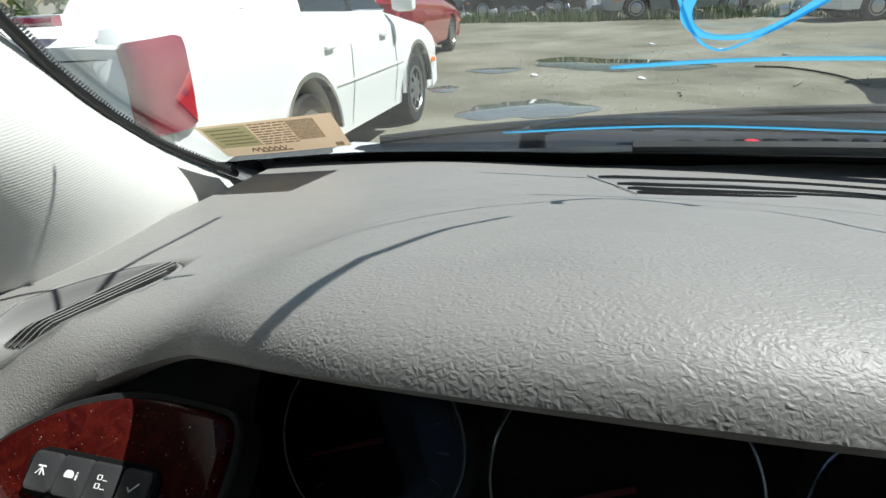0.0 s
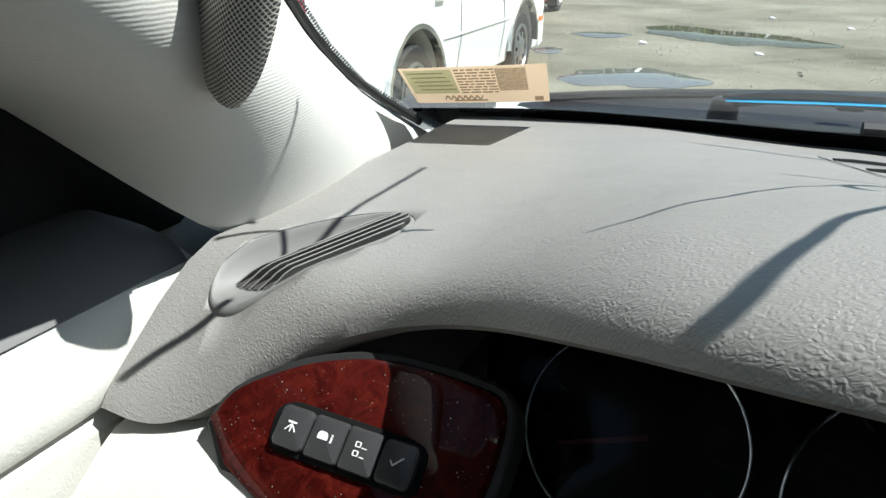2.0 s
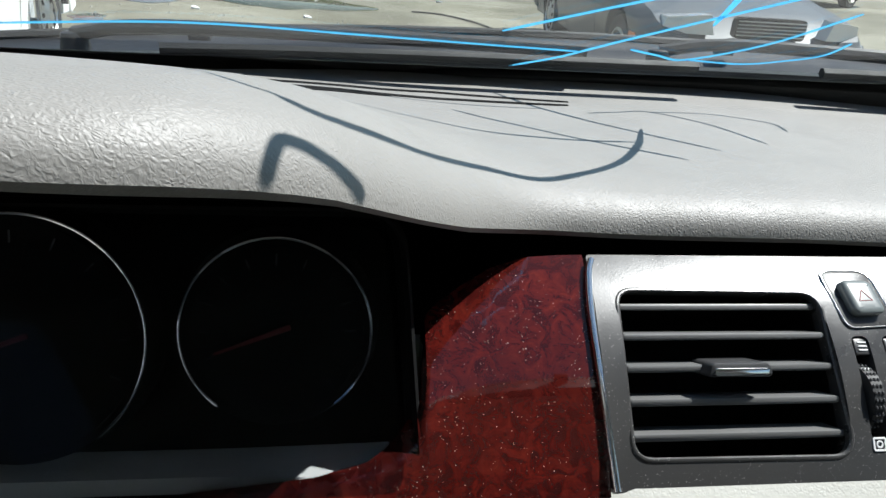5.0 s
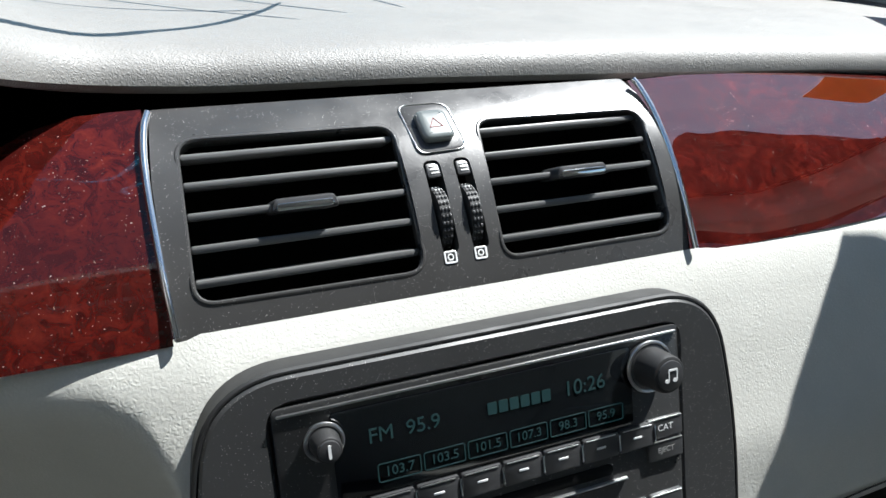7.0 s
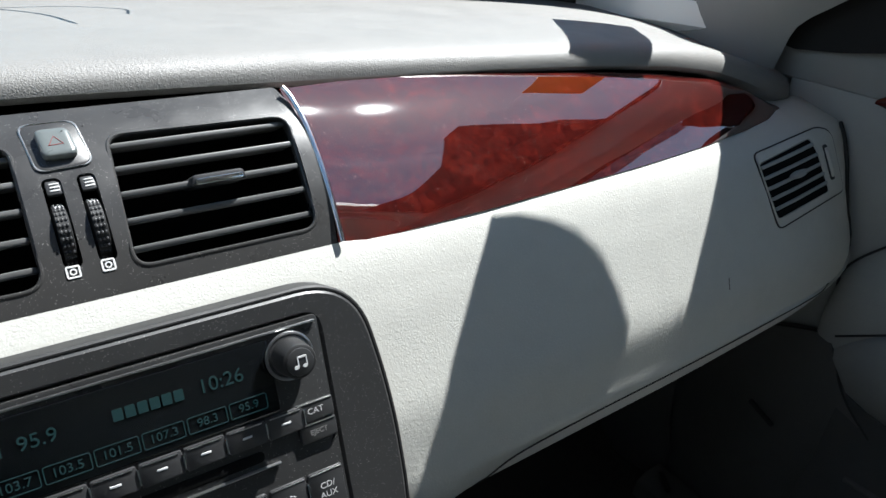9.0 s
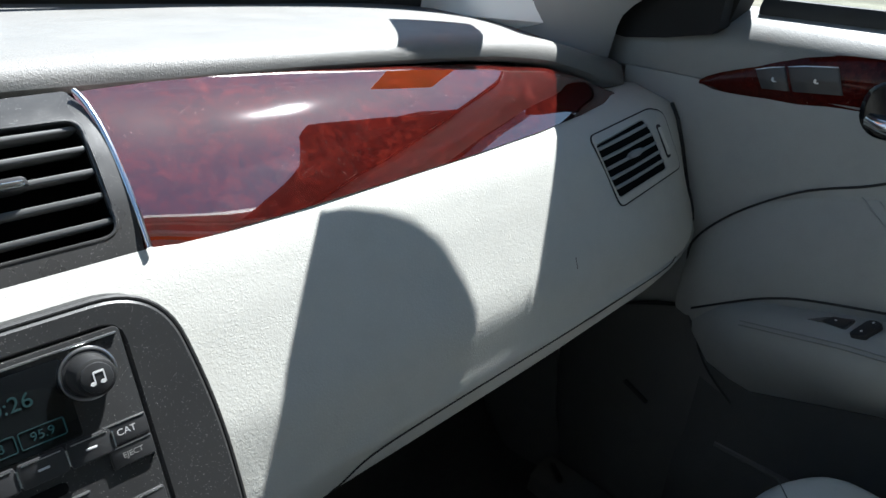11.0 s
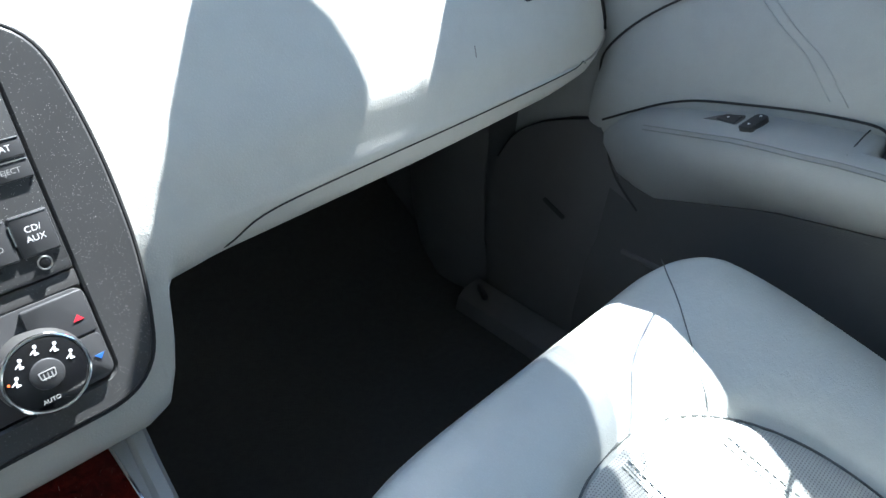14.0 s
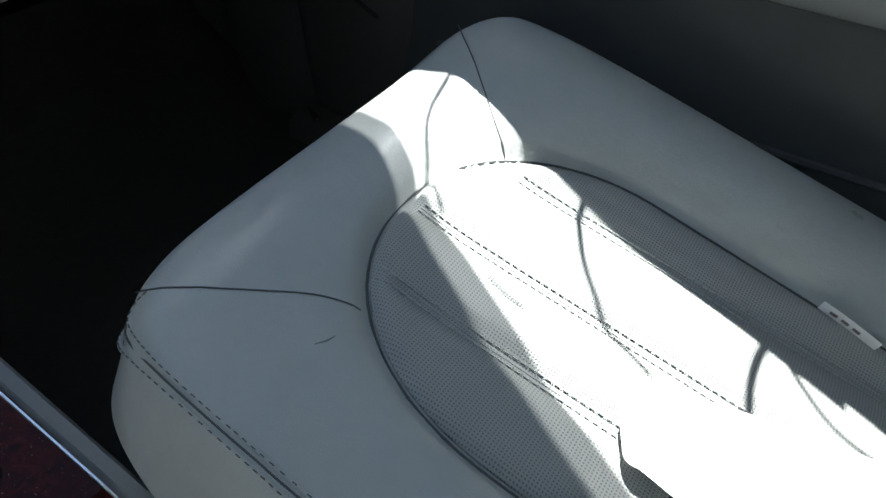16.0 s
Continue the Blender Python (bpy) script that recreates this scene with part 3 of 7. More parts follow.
def face_profile(x):
    low = float(np.interp(x, (-0.66, -0.19, -0.160, -0.153, -0.148, -0.142, -0.134, -0.116, 0.116, 0.134, 0.142, 0.148, 0.153, 0.160, 0.19, 0.40, 0.60, 0.66, 0.70), (0.60, 0.575, 0.572, 0.570, 0.566, 0.563, 0.560, 0.552, 0.552, 0.560, 0.58, 0.605, 0.640, 0.650, 0.650, 0.657, 0.668, 0.674, 0.690)))
    back = float(np.interp(x, (-0.30, -0.23, -0.17, -0.12, 0.45, 0.58, 0.64, 0.67, 0.69, 0.706), (0.060, 0.045, 0.016, 0.0, 0.0, 0.002, 0.006, 0.010, 0.016, 0.030)))
    pts = []
    z0 = low + 0.035
    turn = float(np.interp(x, *TURN))
    # beside the centre stack the panel keeps the slope of the bezel
    beside = float(np.interp(abs(x), (0.15, 0.20), (1, 0)))
    for k, z in enumerate(np.linspace(0.843, 0.705, 19)):
        z = max(z, z0 + 0.0002 * (18 - k))
        held = max(z, turn)
        y = float(np.interp(held, FACEZ[::-1], FACEY[::-1]))
        y += beside * min(0.0, -0.034 - 0.36 * (0.735 - held) - y) if held < 0.735 else 0.0
        if z < turn:
            d = turn - z
            y += 0.12 * d - 0.004 * (1 - math.exp(-d / 0.006))
        pts.append((y + back * min(1, 0.25 + k / 15), z))
    n, ye, ze = 5, pts[-1][0], pts[-1][1]
    for k in range(1, n):
        t = k / (n - 1)
        pts.append((ye - 0.0025 * math.sin(math.pi * t) * (1 - beside) - 0.16 * beside * (ze - z0) * t, ze + (z0 - ze) * t))
    yl, zl = pts[-1]
    for k in range(1, 6):
        a = math.pi / 2 * k / 5
        pts.append((yl + 0.034 * (1 - math.cos(a)), zl - 0.034 * math.sin(a)))
    pts += [(yl + 0.10, pts[-1][1] + 0.006), (0.22, 0.70)] + ([(0.16, 0.78), (0.048, 0.828)] if abs(x) < 0.136 else [(0.16, 0.845), (0.06 + back, 0.855)])
    return pts


loops = []
for x in sorted([-0.665 + 1.366 * i / 92 for i in range(93)] + [q * (0.112 + 0.0025 * k) for k in range(22) for q in (-1, 1)]):
    loops.append([(x, y, z) for y, z in face_profile(x)])
part("lower_panel", loft(loops), IVORY, dash, "ivory grained vinyl lower dash panel")
part("end_shut_line", tube([(0.6995, y - 0.0015, z) for y, z in face_profile(0.6995)[:26]], 0.0022, 6), RUBBER, dash)
# glovebox shut line
gp = [(0.185, 0.652), (0.205, 0.668), (0.235, 0.684), (0.30, 0.690), (0.45, 0.697), (0.60, 0.704), (0.632, 0.707), (0.640, 0.703)]


def face_y(x, z):
    pr = [p for p in face_profile(x)[:28]]
    pr.sort(key=lambda p: p[1])
    return float(np.interp(z, [p[1] for p in pr], [p[0] for p in pr]))


part("glovebox_shut_line", ribbon(curve_pts([(x, face_y(x, z) - 0.0004, z) for x, z in gp], 5), (0, -1, 0), 0.0013, 0.0006), RUBBER, dash)
part("scuff_mark", ribbon([(0.4665, face_y(0.468, 0.746) - 0.0002, 0.746), (0.468, face_y(0.468, 0.755) - 0.0002, 0.755)], (0, -1, 0), 0.0016, 0.0004), INK, dash)

# end closing panel behind the cluster and trims
part("inner_shell", loft([[(x, 0.15, 0.60), (x, 0.15, z), (x, 0.30, z + 0.01), (x, 0.30, 0.60)] for x, z in ((-0.66, 0.88), (0.55, 0.89), (0.66, 0.83))]), VOID, dash)

# burl trim, passenger side
WT = [
    (0.1335, 0.112, 0.914, 0.030, 0.8415), (0.18, 0.121, 0.9125, 0.029, 0.8415), (0.24, 0.123, 0.910, 0.029, 0.8425), (0.32, 0.119, 0.906, 0.031, 0.8440),
    (0.40, 0.111, 0.9015, 0.034, 0.8455), (0.48, 0.101, 0.896, 0.039, 0.8475), (0.55, 0.094, 0.886, 0.046, 0.8500), (0.60, 0.086, 0.873, 0.055, 0.8520), (0.636, 0.072, 0.856, 0.066, 0.8535),
]


def wood_face(tab, bulge, x0, x1, n, w=0.008):
    loops = []
    for i in range(n + 1):
        x = x0 + (x1 - x0) * i / n
        yt, zt, yb, zb = smooth_table(tab, x, w)
        row = []
        for k in range(11):
            t = k / 10
            b = bulge * math.sin(math.pi * t) ** 0.8 * min(1, (zt - zb) / 0.05)
            row.append((x, yb + (yt - yb) * t - 0.67 * b, zb + (zt - zb) * t + 0.74 * b))
        row += [(x, yt + 0.012, zt - 0.010), (x, yb + 0.014, zb - 0.004)]
        loops.append(row)
    return loft(loops)


wood_r = thing("wood_trim_panel", "glossy red burl wood trim panel on the passenger side", "trim panel")
part("veneer", wood_face(WT, 0.0065, 0.1340, 0.638, 60), WOOD, wood_r)
# driver's piece beside the vents, hollowed round the gauge; x and its height along the slope
WTOP = [(-0.315, 0.006), (-0.260, 0.011), (-0.2385, 0.0165), (-0.2308, 0.022), (-0.2227, 0.031), (-0.2150, 0.046), (-0.2134, 0.080), (-0.2062, 0.0873), (-0.1948, 0.0955), (-0.1807, 0.1044), (-0.1638, 0.1100), (-0.1467, 0.1112), (-0.1335, 0.1115)]
WD = [(x, 0.030 + 0.740 * v, 0.841 + 0.672 * v, 0.0290, 0.8405) for x, v in WTOP]
wood_c = thing("wood_trim_panel", "glossy red burl wood trim between cluster and air vents", "trim panel")
# same wood again, its dimmer light put into a darker, duller copy
part("veneer", wood_face(WD, 0.006, -0.312, -0.1340, 120, 0.0012), burl("dimmed_cluster_wood", 1.55, 0.7), wood_c)

# chrome strips at both sides of the vents
CH = [(0.1336, 0.1075), (0.1360, 0.100), (0.1378, 0.083), (0.1378, 0.060), (0.1366, 0.030), (0.1348, 0.001)]
for s in (-1, 1):
    pts = [VENT @ Vector((s * (x - (0.0 if s > 0 else 0.0025)), y, 0.004 + 0.004 * math.sin(math.pi * y / 0.11))) for x, y in [(p.x, p.y) for p in curve_pts([(a, b, 0) for a, b in CH], 6)]]
    part("chrome_strip", tube(pts, 0.0017, 10), CHROME, wood_r if s > 0 else wood_c)

# ---- centre air vents ----
cv = thing("center_air_vents", "dusty black center air vent panel with two louvered outlets", "air vent")
outer = rounded([(0.1325, 0.0005), (0.136, 0.03), (0.137, 0.07), (0.1352, 0.098), (0.131, 0.1130), (-0.131, 0.1130), (-0.1335, 0.07), (-0.1330, 0.0005)], 0.002, 2)
vl = rounded([(-0.0185, 0.0125), (-0.0185, 0.091), (-0.1215, 0.0925), (-0.1235, 0.0135)], 0.010, 6)
vr = rounded([(0.124, 0.0130), (0.1285, 0.088), (0.0265, 0.090), (0.0220, 0.0130)], 0.010, 6)
wheels = [rrect(0.0088, 0.048, 0.003, 3, -0.0045, 0.0435), rrect(0.0088, 0.048, 0.003, 3, 0.0115, 0.0435)]
bm = plate(outer, [vl, vr, *wheels], -0.006, 0.0045, VENT)
for k in range(1, 23):
    bmesh.ops.bisect_plane(bm, geom=[*bm.verts, *bm.edges, *bm.faces], plane_co=VENT @ Vector((0, 0.005 * k - 0.001, 0)), plane_no=VENT.to_3x3() @ Vector((0, 1, 0)), dist=1e-6)
panel_ob = part("vent_panel", bm, PANEL, cv, smooth=True)
bv = panel_ob.modifiers.new("edge", "BEVEL")
bv.width, bv.segments, bv.limit_method, bv.angle_limit = 0.0012, 2, "ANGLE", radians(50)
for s, hole in ((-1, vl), (1, vr)):
    cxs = sum(p[0] for p in hole) / len(hole)
    vent = part("air_vent", ring(inset(hole, -0.0012), inset(hole, 0.0012), 0.001, 0.0052, VENT, 0.0008), PANEL, cv)
    part("recess", slab(inset(hole, -0.002), -0.062, -0.050, VENT, 0.0), VOID, vent)
    part("duct", loft([[VENT @ Vector((x, y, z)) for x, y in inset(hole, 0.0)] for z in (-0.055, -0.004)], caps=False), VOID, vent)
    for k in range(5):
        y = 0.0235 + 0.0152 * k
        xa = float(np.interp(y, (0.013, 0.09), (-0.1232, -0.1215) if s < 0 else (0.0222, 0.0262))) + 0.001
        xb = float(np.interp(y, (0.013, 0.09), (-0.0187, -0.0187) if s < 0 else (0.1240, 0.1280))) - 0.001
        m = at(VENT, (xa + xb) / 2, y, 0.0) @ pose(0, 0, 0, 20)
        bl = slab(rrect(xb - xa, 0.0034, 0.0014, 3), -0.014, 0.0018, m, 0.0010)
        sl = part("slat", bl, SLAT, vent)
        if k == 2:
            tb = part("slide_tab", slab(rounded([(-0.016, -0.003), (0.016, -0.003), (0.014, 0.0035), (-0.014, 0.0035)], 0.0025, 4), -0.010, 0.0105, m, 0.0018), BUTTON, vent)
            part("tab_trim", slab(rrect(0.026, 0.0034, 0.0012), 0.0102, 0.0112, at(m, 0, -0.0005), 0.0004), CHROME, tb)
hz = part("hazard_button", ring(rounded([(0.0178, 0.0722), (0.0148, 0.1035), (-0.0130, 0.1035), (-0.0098, 0.0708)], 0.006, 5), rounded([(0.0168, 0.0730), (0.0138, 0.1027), (-0.0120, 0.1027), (-0.0089, 0.0716)], 0.006, 5), 0.003, 0.0056, VENT, 0.0004), SATIN, cv)
part("bezel", slab(rounded([(0.0168, 0.0730), (0.0138, 0.1027), (-0.0120, 0.1027), (-0.0089, 0.0716)], 0.006, 5), 0.002, 0.0052, VENT, 0.0004), PANEL, hz)
HAZARD = Mat("hazard_cap_plastic", (0.13, 0.145, 0.14), 0.28, Coat_Weight=0.7, Coat_Roughness=0.08).m
cap = rounded([(0.0116, 0.0778), (0.0100, 0.0964), (-0.0060, 0.0964), (-0.0048, 0.0772)], 0.0040, 5)
part("button_cap", loft([[VENT @ Vector((x, y, h)) for x, y in inset(cap, d)] for d, h in ((0.0, 0.004), (0.0, 0.0082), (0.0005, 0.0091), (0.0014, 0.0096), (0.0030, 0.0098), (0.0055, 0.0098))]), HAZARD, hz)
tri = [(0.0062, 0.0845), (0.0022, 0.0905), (-0.0012, 0.0842)]
part("warning_triangle", ring(tri, inset(tri, 0.0007), 0.0097, 0.0100, VENT, 0.0001), NEEDLE, hz)
for x in (-0.0045, 0.0115):
    tw = part("thumbwheel", loft([[at(VENT, x, 0.0395, -0.008) @ Vector((dx, r * math.cos(a), r * math.sin(a))) for a in [2 * math.pi * k / 48 for k in range(48)]] for dx, r in ((-0.0033, 0.0145), (-0.0028, 0.0165), (0.0028, 0.0165), (0.0033, 0.0145))]), RUBBER, cv)
    for k in range(13):
        a = math.pi * (0.12 + 0.76 * k / 12)
        for j in range(3):
            mm = at(VENT, x - 0.0018 + 0.0018 * j, 0.0395 + 0.0165 * math.cos(a), -0.008 + 0.0165 * math.sin(a))
            part("tread_block", slab(rrect(0.0011, 0.0016, 0.0003, 1), 0, 0.0007, mm, 0.0002), BUTTON, tw)
    part("wheel_mark", slab(rrect(0.0050, 0.0012, 0.0003, 1), 0, 0.0009, at(VENT, x, 0.0515, 0.0030), 0.0001), WHITEPRINT, tw)
    part("symbol_plate", slab(rrect(0.0078, 0.0078, 0.001, 2), 0.0, 0.0026, at(VENT, x + 0.001, 0.0625, 0.001), 0.0003), BUTTON, cv)
    for k in range(3):
        part("air_symbol", slab(rrect(0.0046, 0.0006, 0.0002, 1), 0, 0.0004, at(VENT, x + 0.001, 0.0607 + 0.0019 * k, 0.0036), 0.0001), WHITEPRINT, cv)
    sq = rrect(0.0066, 0.0062, 0.001, 2)
    part("shut_symbol", ring(sq, inset(sq, 0.0009), 0.0, 0.0006, at(VENT, x - 0.001, 0.0175, 0.0044), 0.0001), WHITEPRINT, cv)
    part("shut_symbol", ring(oval(0.0017, 0.0017, 12, 2), oval(0.0010, 0.0010, 12, 2), 0.0, 0.0006, at(VENT, x - 0.001, 0.0175, 0.0044), 0.0001), WHITEPRINT, cv)

# the whole vent panel bows outwards
for ob in cv.children_recursive:
    for v in ob.data.vertices:
        q = VENT.inverted() @ v.co
        q.z += 0.0040 - (0.0120 if q.y > 0.0565 else 0.0085) * (abs(q.y - 0.0565) / 0.0565) ** 2
        v.co = VENT @ q

# ---- centre stack: bezel, radio, climate panel ----
BEZEL = plastic("bezel_plastic", (0.036, 0.036, 0.036), 0.42, 0.55)
bez = thing("stack_bezel", "dusty charcoal plastic bezel framing radio and climate controls", "bezel")
bo = rounded([(0.121, -0.030), (0.1385, 0.045), (0.1385, 0.125), (0.126, 0.199), (-0.126, 0.199), (-0.1385, 0.125), (-0.1385, 0.045), (-0.121, -0.030)], 0.036, 10)
bi = rounded([(0.1025, -0.0115), (0.1025, 0.1865), (-0.1025, 0.1865), (-0.1025, -0.0115)], 0.010, 10)
part("bezel_rim", ring(inset(bo, -0.0025), inset(bo, 0.0005), -0.012, 0.0045, STACK, 0.001), RUBBER, bez)
part("bezel_face", ring(bo, bi, -0.010, 0.0055, STACK, 0.0016), BEZEL, bez)

radio = thing("car_radio", "black car radio with dim display, preset buttons and two knobs", "car radio")
part("faceplate", slab(rrect(0.2030, 0.1250, 0.003, 3, 0, 0.1232), -0.008, 0.0065, STACK, 0.0008), RADIO, radio)
part("top_trim", slab(rrect(0.199, 0.0012, 0.0004, 1, 0, 0.1826), 0.006, 0.0078, STACK, 0.0003), SATIN, radio)
dp = part("display", slab(rrect(0.150, 0.0400, 0.002, 3, -0.003, 0.1595), 0.005, 0.0076, STACK, 0.0004), Mat("display_glass", (0.004, 0.005, 0.006), 0.06).m, radio)
text("display_text", "10:26", 0.0105, at(STACK, 0.0450, 0.1655, 0.0078), LCDINK, dp)
text("display_text", "FM  95.9", 0.0095, at(STACK, -0.046, 0.1655, 0.0078), LCDINK, dp)
for k in range(6):
    part("text_bar", slab(rrect(0.0046, 0.0058, 0.0004, 1), 0.0, 0.0002, at(STACK, -0.004 + 0.0056 * k, 0.1652, 0.0077), 0.0), LCDINK, dp)
for k, word in enumerate(("103.7", "103.5", "101.5", "107.3", "98.3", "95.9")):
    text("display_text", word, 0.0062, at(STACK, -0.050 + 0.0212 * k, 0.1480, 0.0078), LCDINK, dp)
    bx = rrect(0.0200, 0.0088, 0.0012, 2)
    part("text_frame", ring(bx, inset(bx, 0.0005), 0.0, 0.0002, at(STACK, -0.050 + 0.0212 * k, 0.1480, 0.0077), 0.0), LCDINK, dp)
for k in range(8):
    w = 0.0210
    x = -0.0760 + 0.0213 * k - (0.004 if k < 1 else 0)
    bt = part("preset_button", slab(rrect(w - 0.0008, 0.0125, 0.0012, 3), 0.004, 0.0088, at(STACK, x, 0.1320), 0.0007), BUTTON, radio)
    part("button_edge", slab(rrect(w - 0.004, 0.0006, 0.0002, 1), 0, 0.0005, at(STACK, x, 0.1372, 0.0086), 0.0001), SATIN, bt)
    if k == 0:
        text("button_text", "FAV", 0.0052, at(STACK, x, 0.1315, 0.0088), WHITEPRINT, bt)
    elif k == 1:
        text("button_text", "MENU", 0.0048, at(STACK, x, 0.1315, 0.0088), WHITEPRINT, bt)
    else:
        part("button_dash", slab(rrect(0.0052, 0.0012, 0.0003, 1), 0, 0.0003, at(STACK, x, 0.1322, 0.0087), 0.0001), WHITEPRINT, bt)
    part("button_rib", slab(rrect(0.0012, 0.0088, 0.0005, 2), 0.004, 0.0094, at(STACK, x + w / 2 + 0.0001, 0.1320), 0.0005), CHROME, radio)
for nm, y in (("CAT", 0.1335), ("EJECT", 0.1215)):
    bt = part("side_button", slab(rrect(0.0215, 0.0108, 0.0012, 3), 0.004, 0.0082, at(STACK, 0.0905, y), 0.0008), BUTTON, radio)
    text("button_text", nm, 0.0048 if nm == "CAT" else 0.0040, at(STACK, 0.0905, y, 0.0082), WHITEPRINT if nm == "CAT" else GREYPRINT, bt)
    part("button_edge", slab(rrect(0.0200, 0.0006, 0.0002, 1), 0, 0.0006, at(STACK, 0.0905, y + 0.0050, 0.0079), 0.0001), SATIN, bt)
bt = part("side_button", slab(rrect(0.012, 0.0095, 0.0012, 3), 0.004, 0.0082, at(STACK, 0.0735, 0.1305), 0.0012), BUTTON, radio)
text("button_text", "EQ", 0.0040, at(STACK, 0.0735, 0.1305, 0.0082), GREYPRINT, bt)
part("disc_slot", slab(rrect(0.130, 0.0060, 0.0025, 4), 0.005, 0.0071, at(STACK, -0.006, 0.1185), 0.0002), VOID, radio)
part("slot_lip", slab(rrect(0.150, 0.0010, 0.0004, 1), 0.005, 0.0085, at(STACK, -0.008, 0.1120), 0.0004), SATIN, radio)


def knob(x, y, r, h, parent, mark):
    k = part("knob", cyl(r * 1.22, r * 1.15, 0.004, 0.0105, 40, at(STACK, x, y), 0.0016), BUTTON, parent)
    part("knob_body", cyl(r * 0.98, r * 0.90, 0.009, h, 40, at(STACK, x, y), 0.0022), RUBBER, k)
    part("knob_ring", torus(r * 1.19, 0.0009, at(STACK, x, y, 0.0098)), SATIN, k)
    part("knob_face", cyl(r * 0.72, r * 0.70, h - 0.002, h + 0.0006, 32, at(STACK, x, y), 0.0005), BUTTON, k)
    return k


kr = knob(0.0815, 0.1680, 0.0105, 0.0250, radio, "note")
for dx in (-0.0024, 0.0022):
    part("note_symbol", slab(oval(0.0013, 0.0010, 12, 2), 0, 0.0003, at(STACK, 0.0815 + dx, 0.1657, 0.0256), 0.0), WHITEPRINT, kr)
    part("note_symbol", slab(rrect(0.0006, 0.0055, 0.0002, 1), 0, 0.0003, at(STACK, 0.0826 + dx, 0.1682, 0.0256), 0.0), WHITEPRINT, kr)
part("note_symbol", slab(rrect(0.0050, 0.0010, 0.0002, 1), 0, 0.0003, at(STACK, 0.0826, 0.1708, 0.0256), 0.0), WHITEPRINT, kr)
kl = knob(-0.0815, 0.1690, 0.0066, 0.0200, radio, "power")
part("power_symbol", slab(rrect(0.0012, 0.0060, 0.0004, 1), 0, 0.0003, at(STACK, -0.0815, 0.1690, 0.0206), 0.0), WHITEPRINT, kl)
knob(0.0100, 0.0930, 0.0150, 0.0180, radio, "tune")
for k, x in enumerate((-0.0880, -0.0660, -0.0440, 0.0455, 0.0675, 0.0895)):
    bt = part("lower_button", slab(rrect(0.0205, 0.0240, 0.0014, 3), 0.004, 0.0082, at(STACK, x, 0.0865), 0.0009), BUTTON, radio)
    part("button_edge", slab(rrect(0.0190, 0.0006, 0.0002, 1), 0, 0.0005, at(STACK, x, 0.0975, 0.0079), 0.0001), SATIN, bt)
    part("button_rib", slab(rrect(0.0012, 0.0120, 0.0005, 2), 0.004, 0.0088, at(STACK, x - 0.0110, 0.0885), 0.0005), CHROME, radio)
    if k == 5:
        text("button_text", "CD/", 0.0050, at(STACK, x, 0.0895, 0.0082), WHITEPRINT, bt)
        text("button_text", "AUX", 0.0050, at(STACK, x, 0.0840, 0.0082), WHITEPRINT, bt)
    elif k in (2, 3, 4):
        s = -1 if k < 4 else 1
        for j in (0, 1):
            tr = [(s * (-0.0018 + 0.0036 * j + d), e) for d, e in ((-0.0016, -0.0018), (0.0016, 0.0), (-0.0016, 0.0018))]
            part("arrow_symbol", ring(tr, inset(tr, 0.0005), 0, 0.0003, at(STACK, x, 0.0900, 0.0082), 0.0), WHITEPRINT, bt)
        text("button_text", "FWD" if k == 4 else "REV", 0.0045, at(STACK, x, 0.0835, 0.0082), GREYPRINT, bt)
part("aux_jack", cyl(0.0036, 0.0030, 0.004, 0.0082, 20, at(STACK, 0.0885, 0.0690), 0.0006), GLOSSBLACK, radio)
part("jack_ring", torus(0.0036, 0.0005, at(STACK, 0.0885, 0.0690, 0.0078), 24, 6), SATIN, radio)

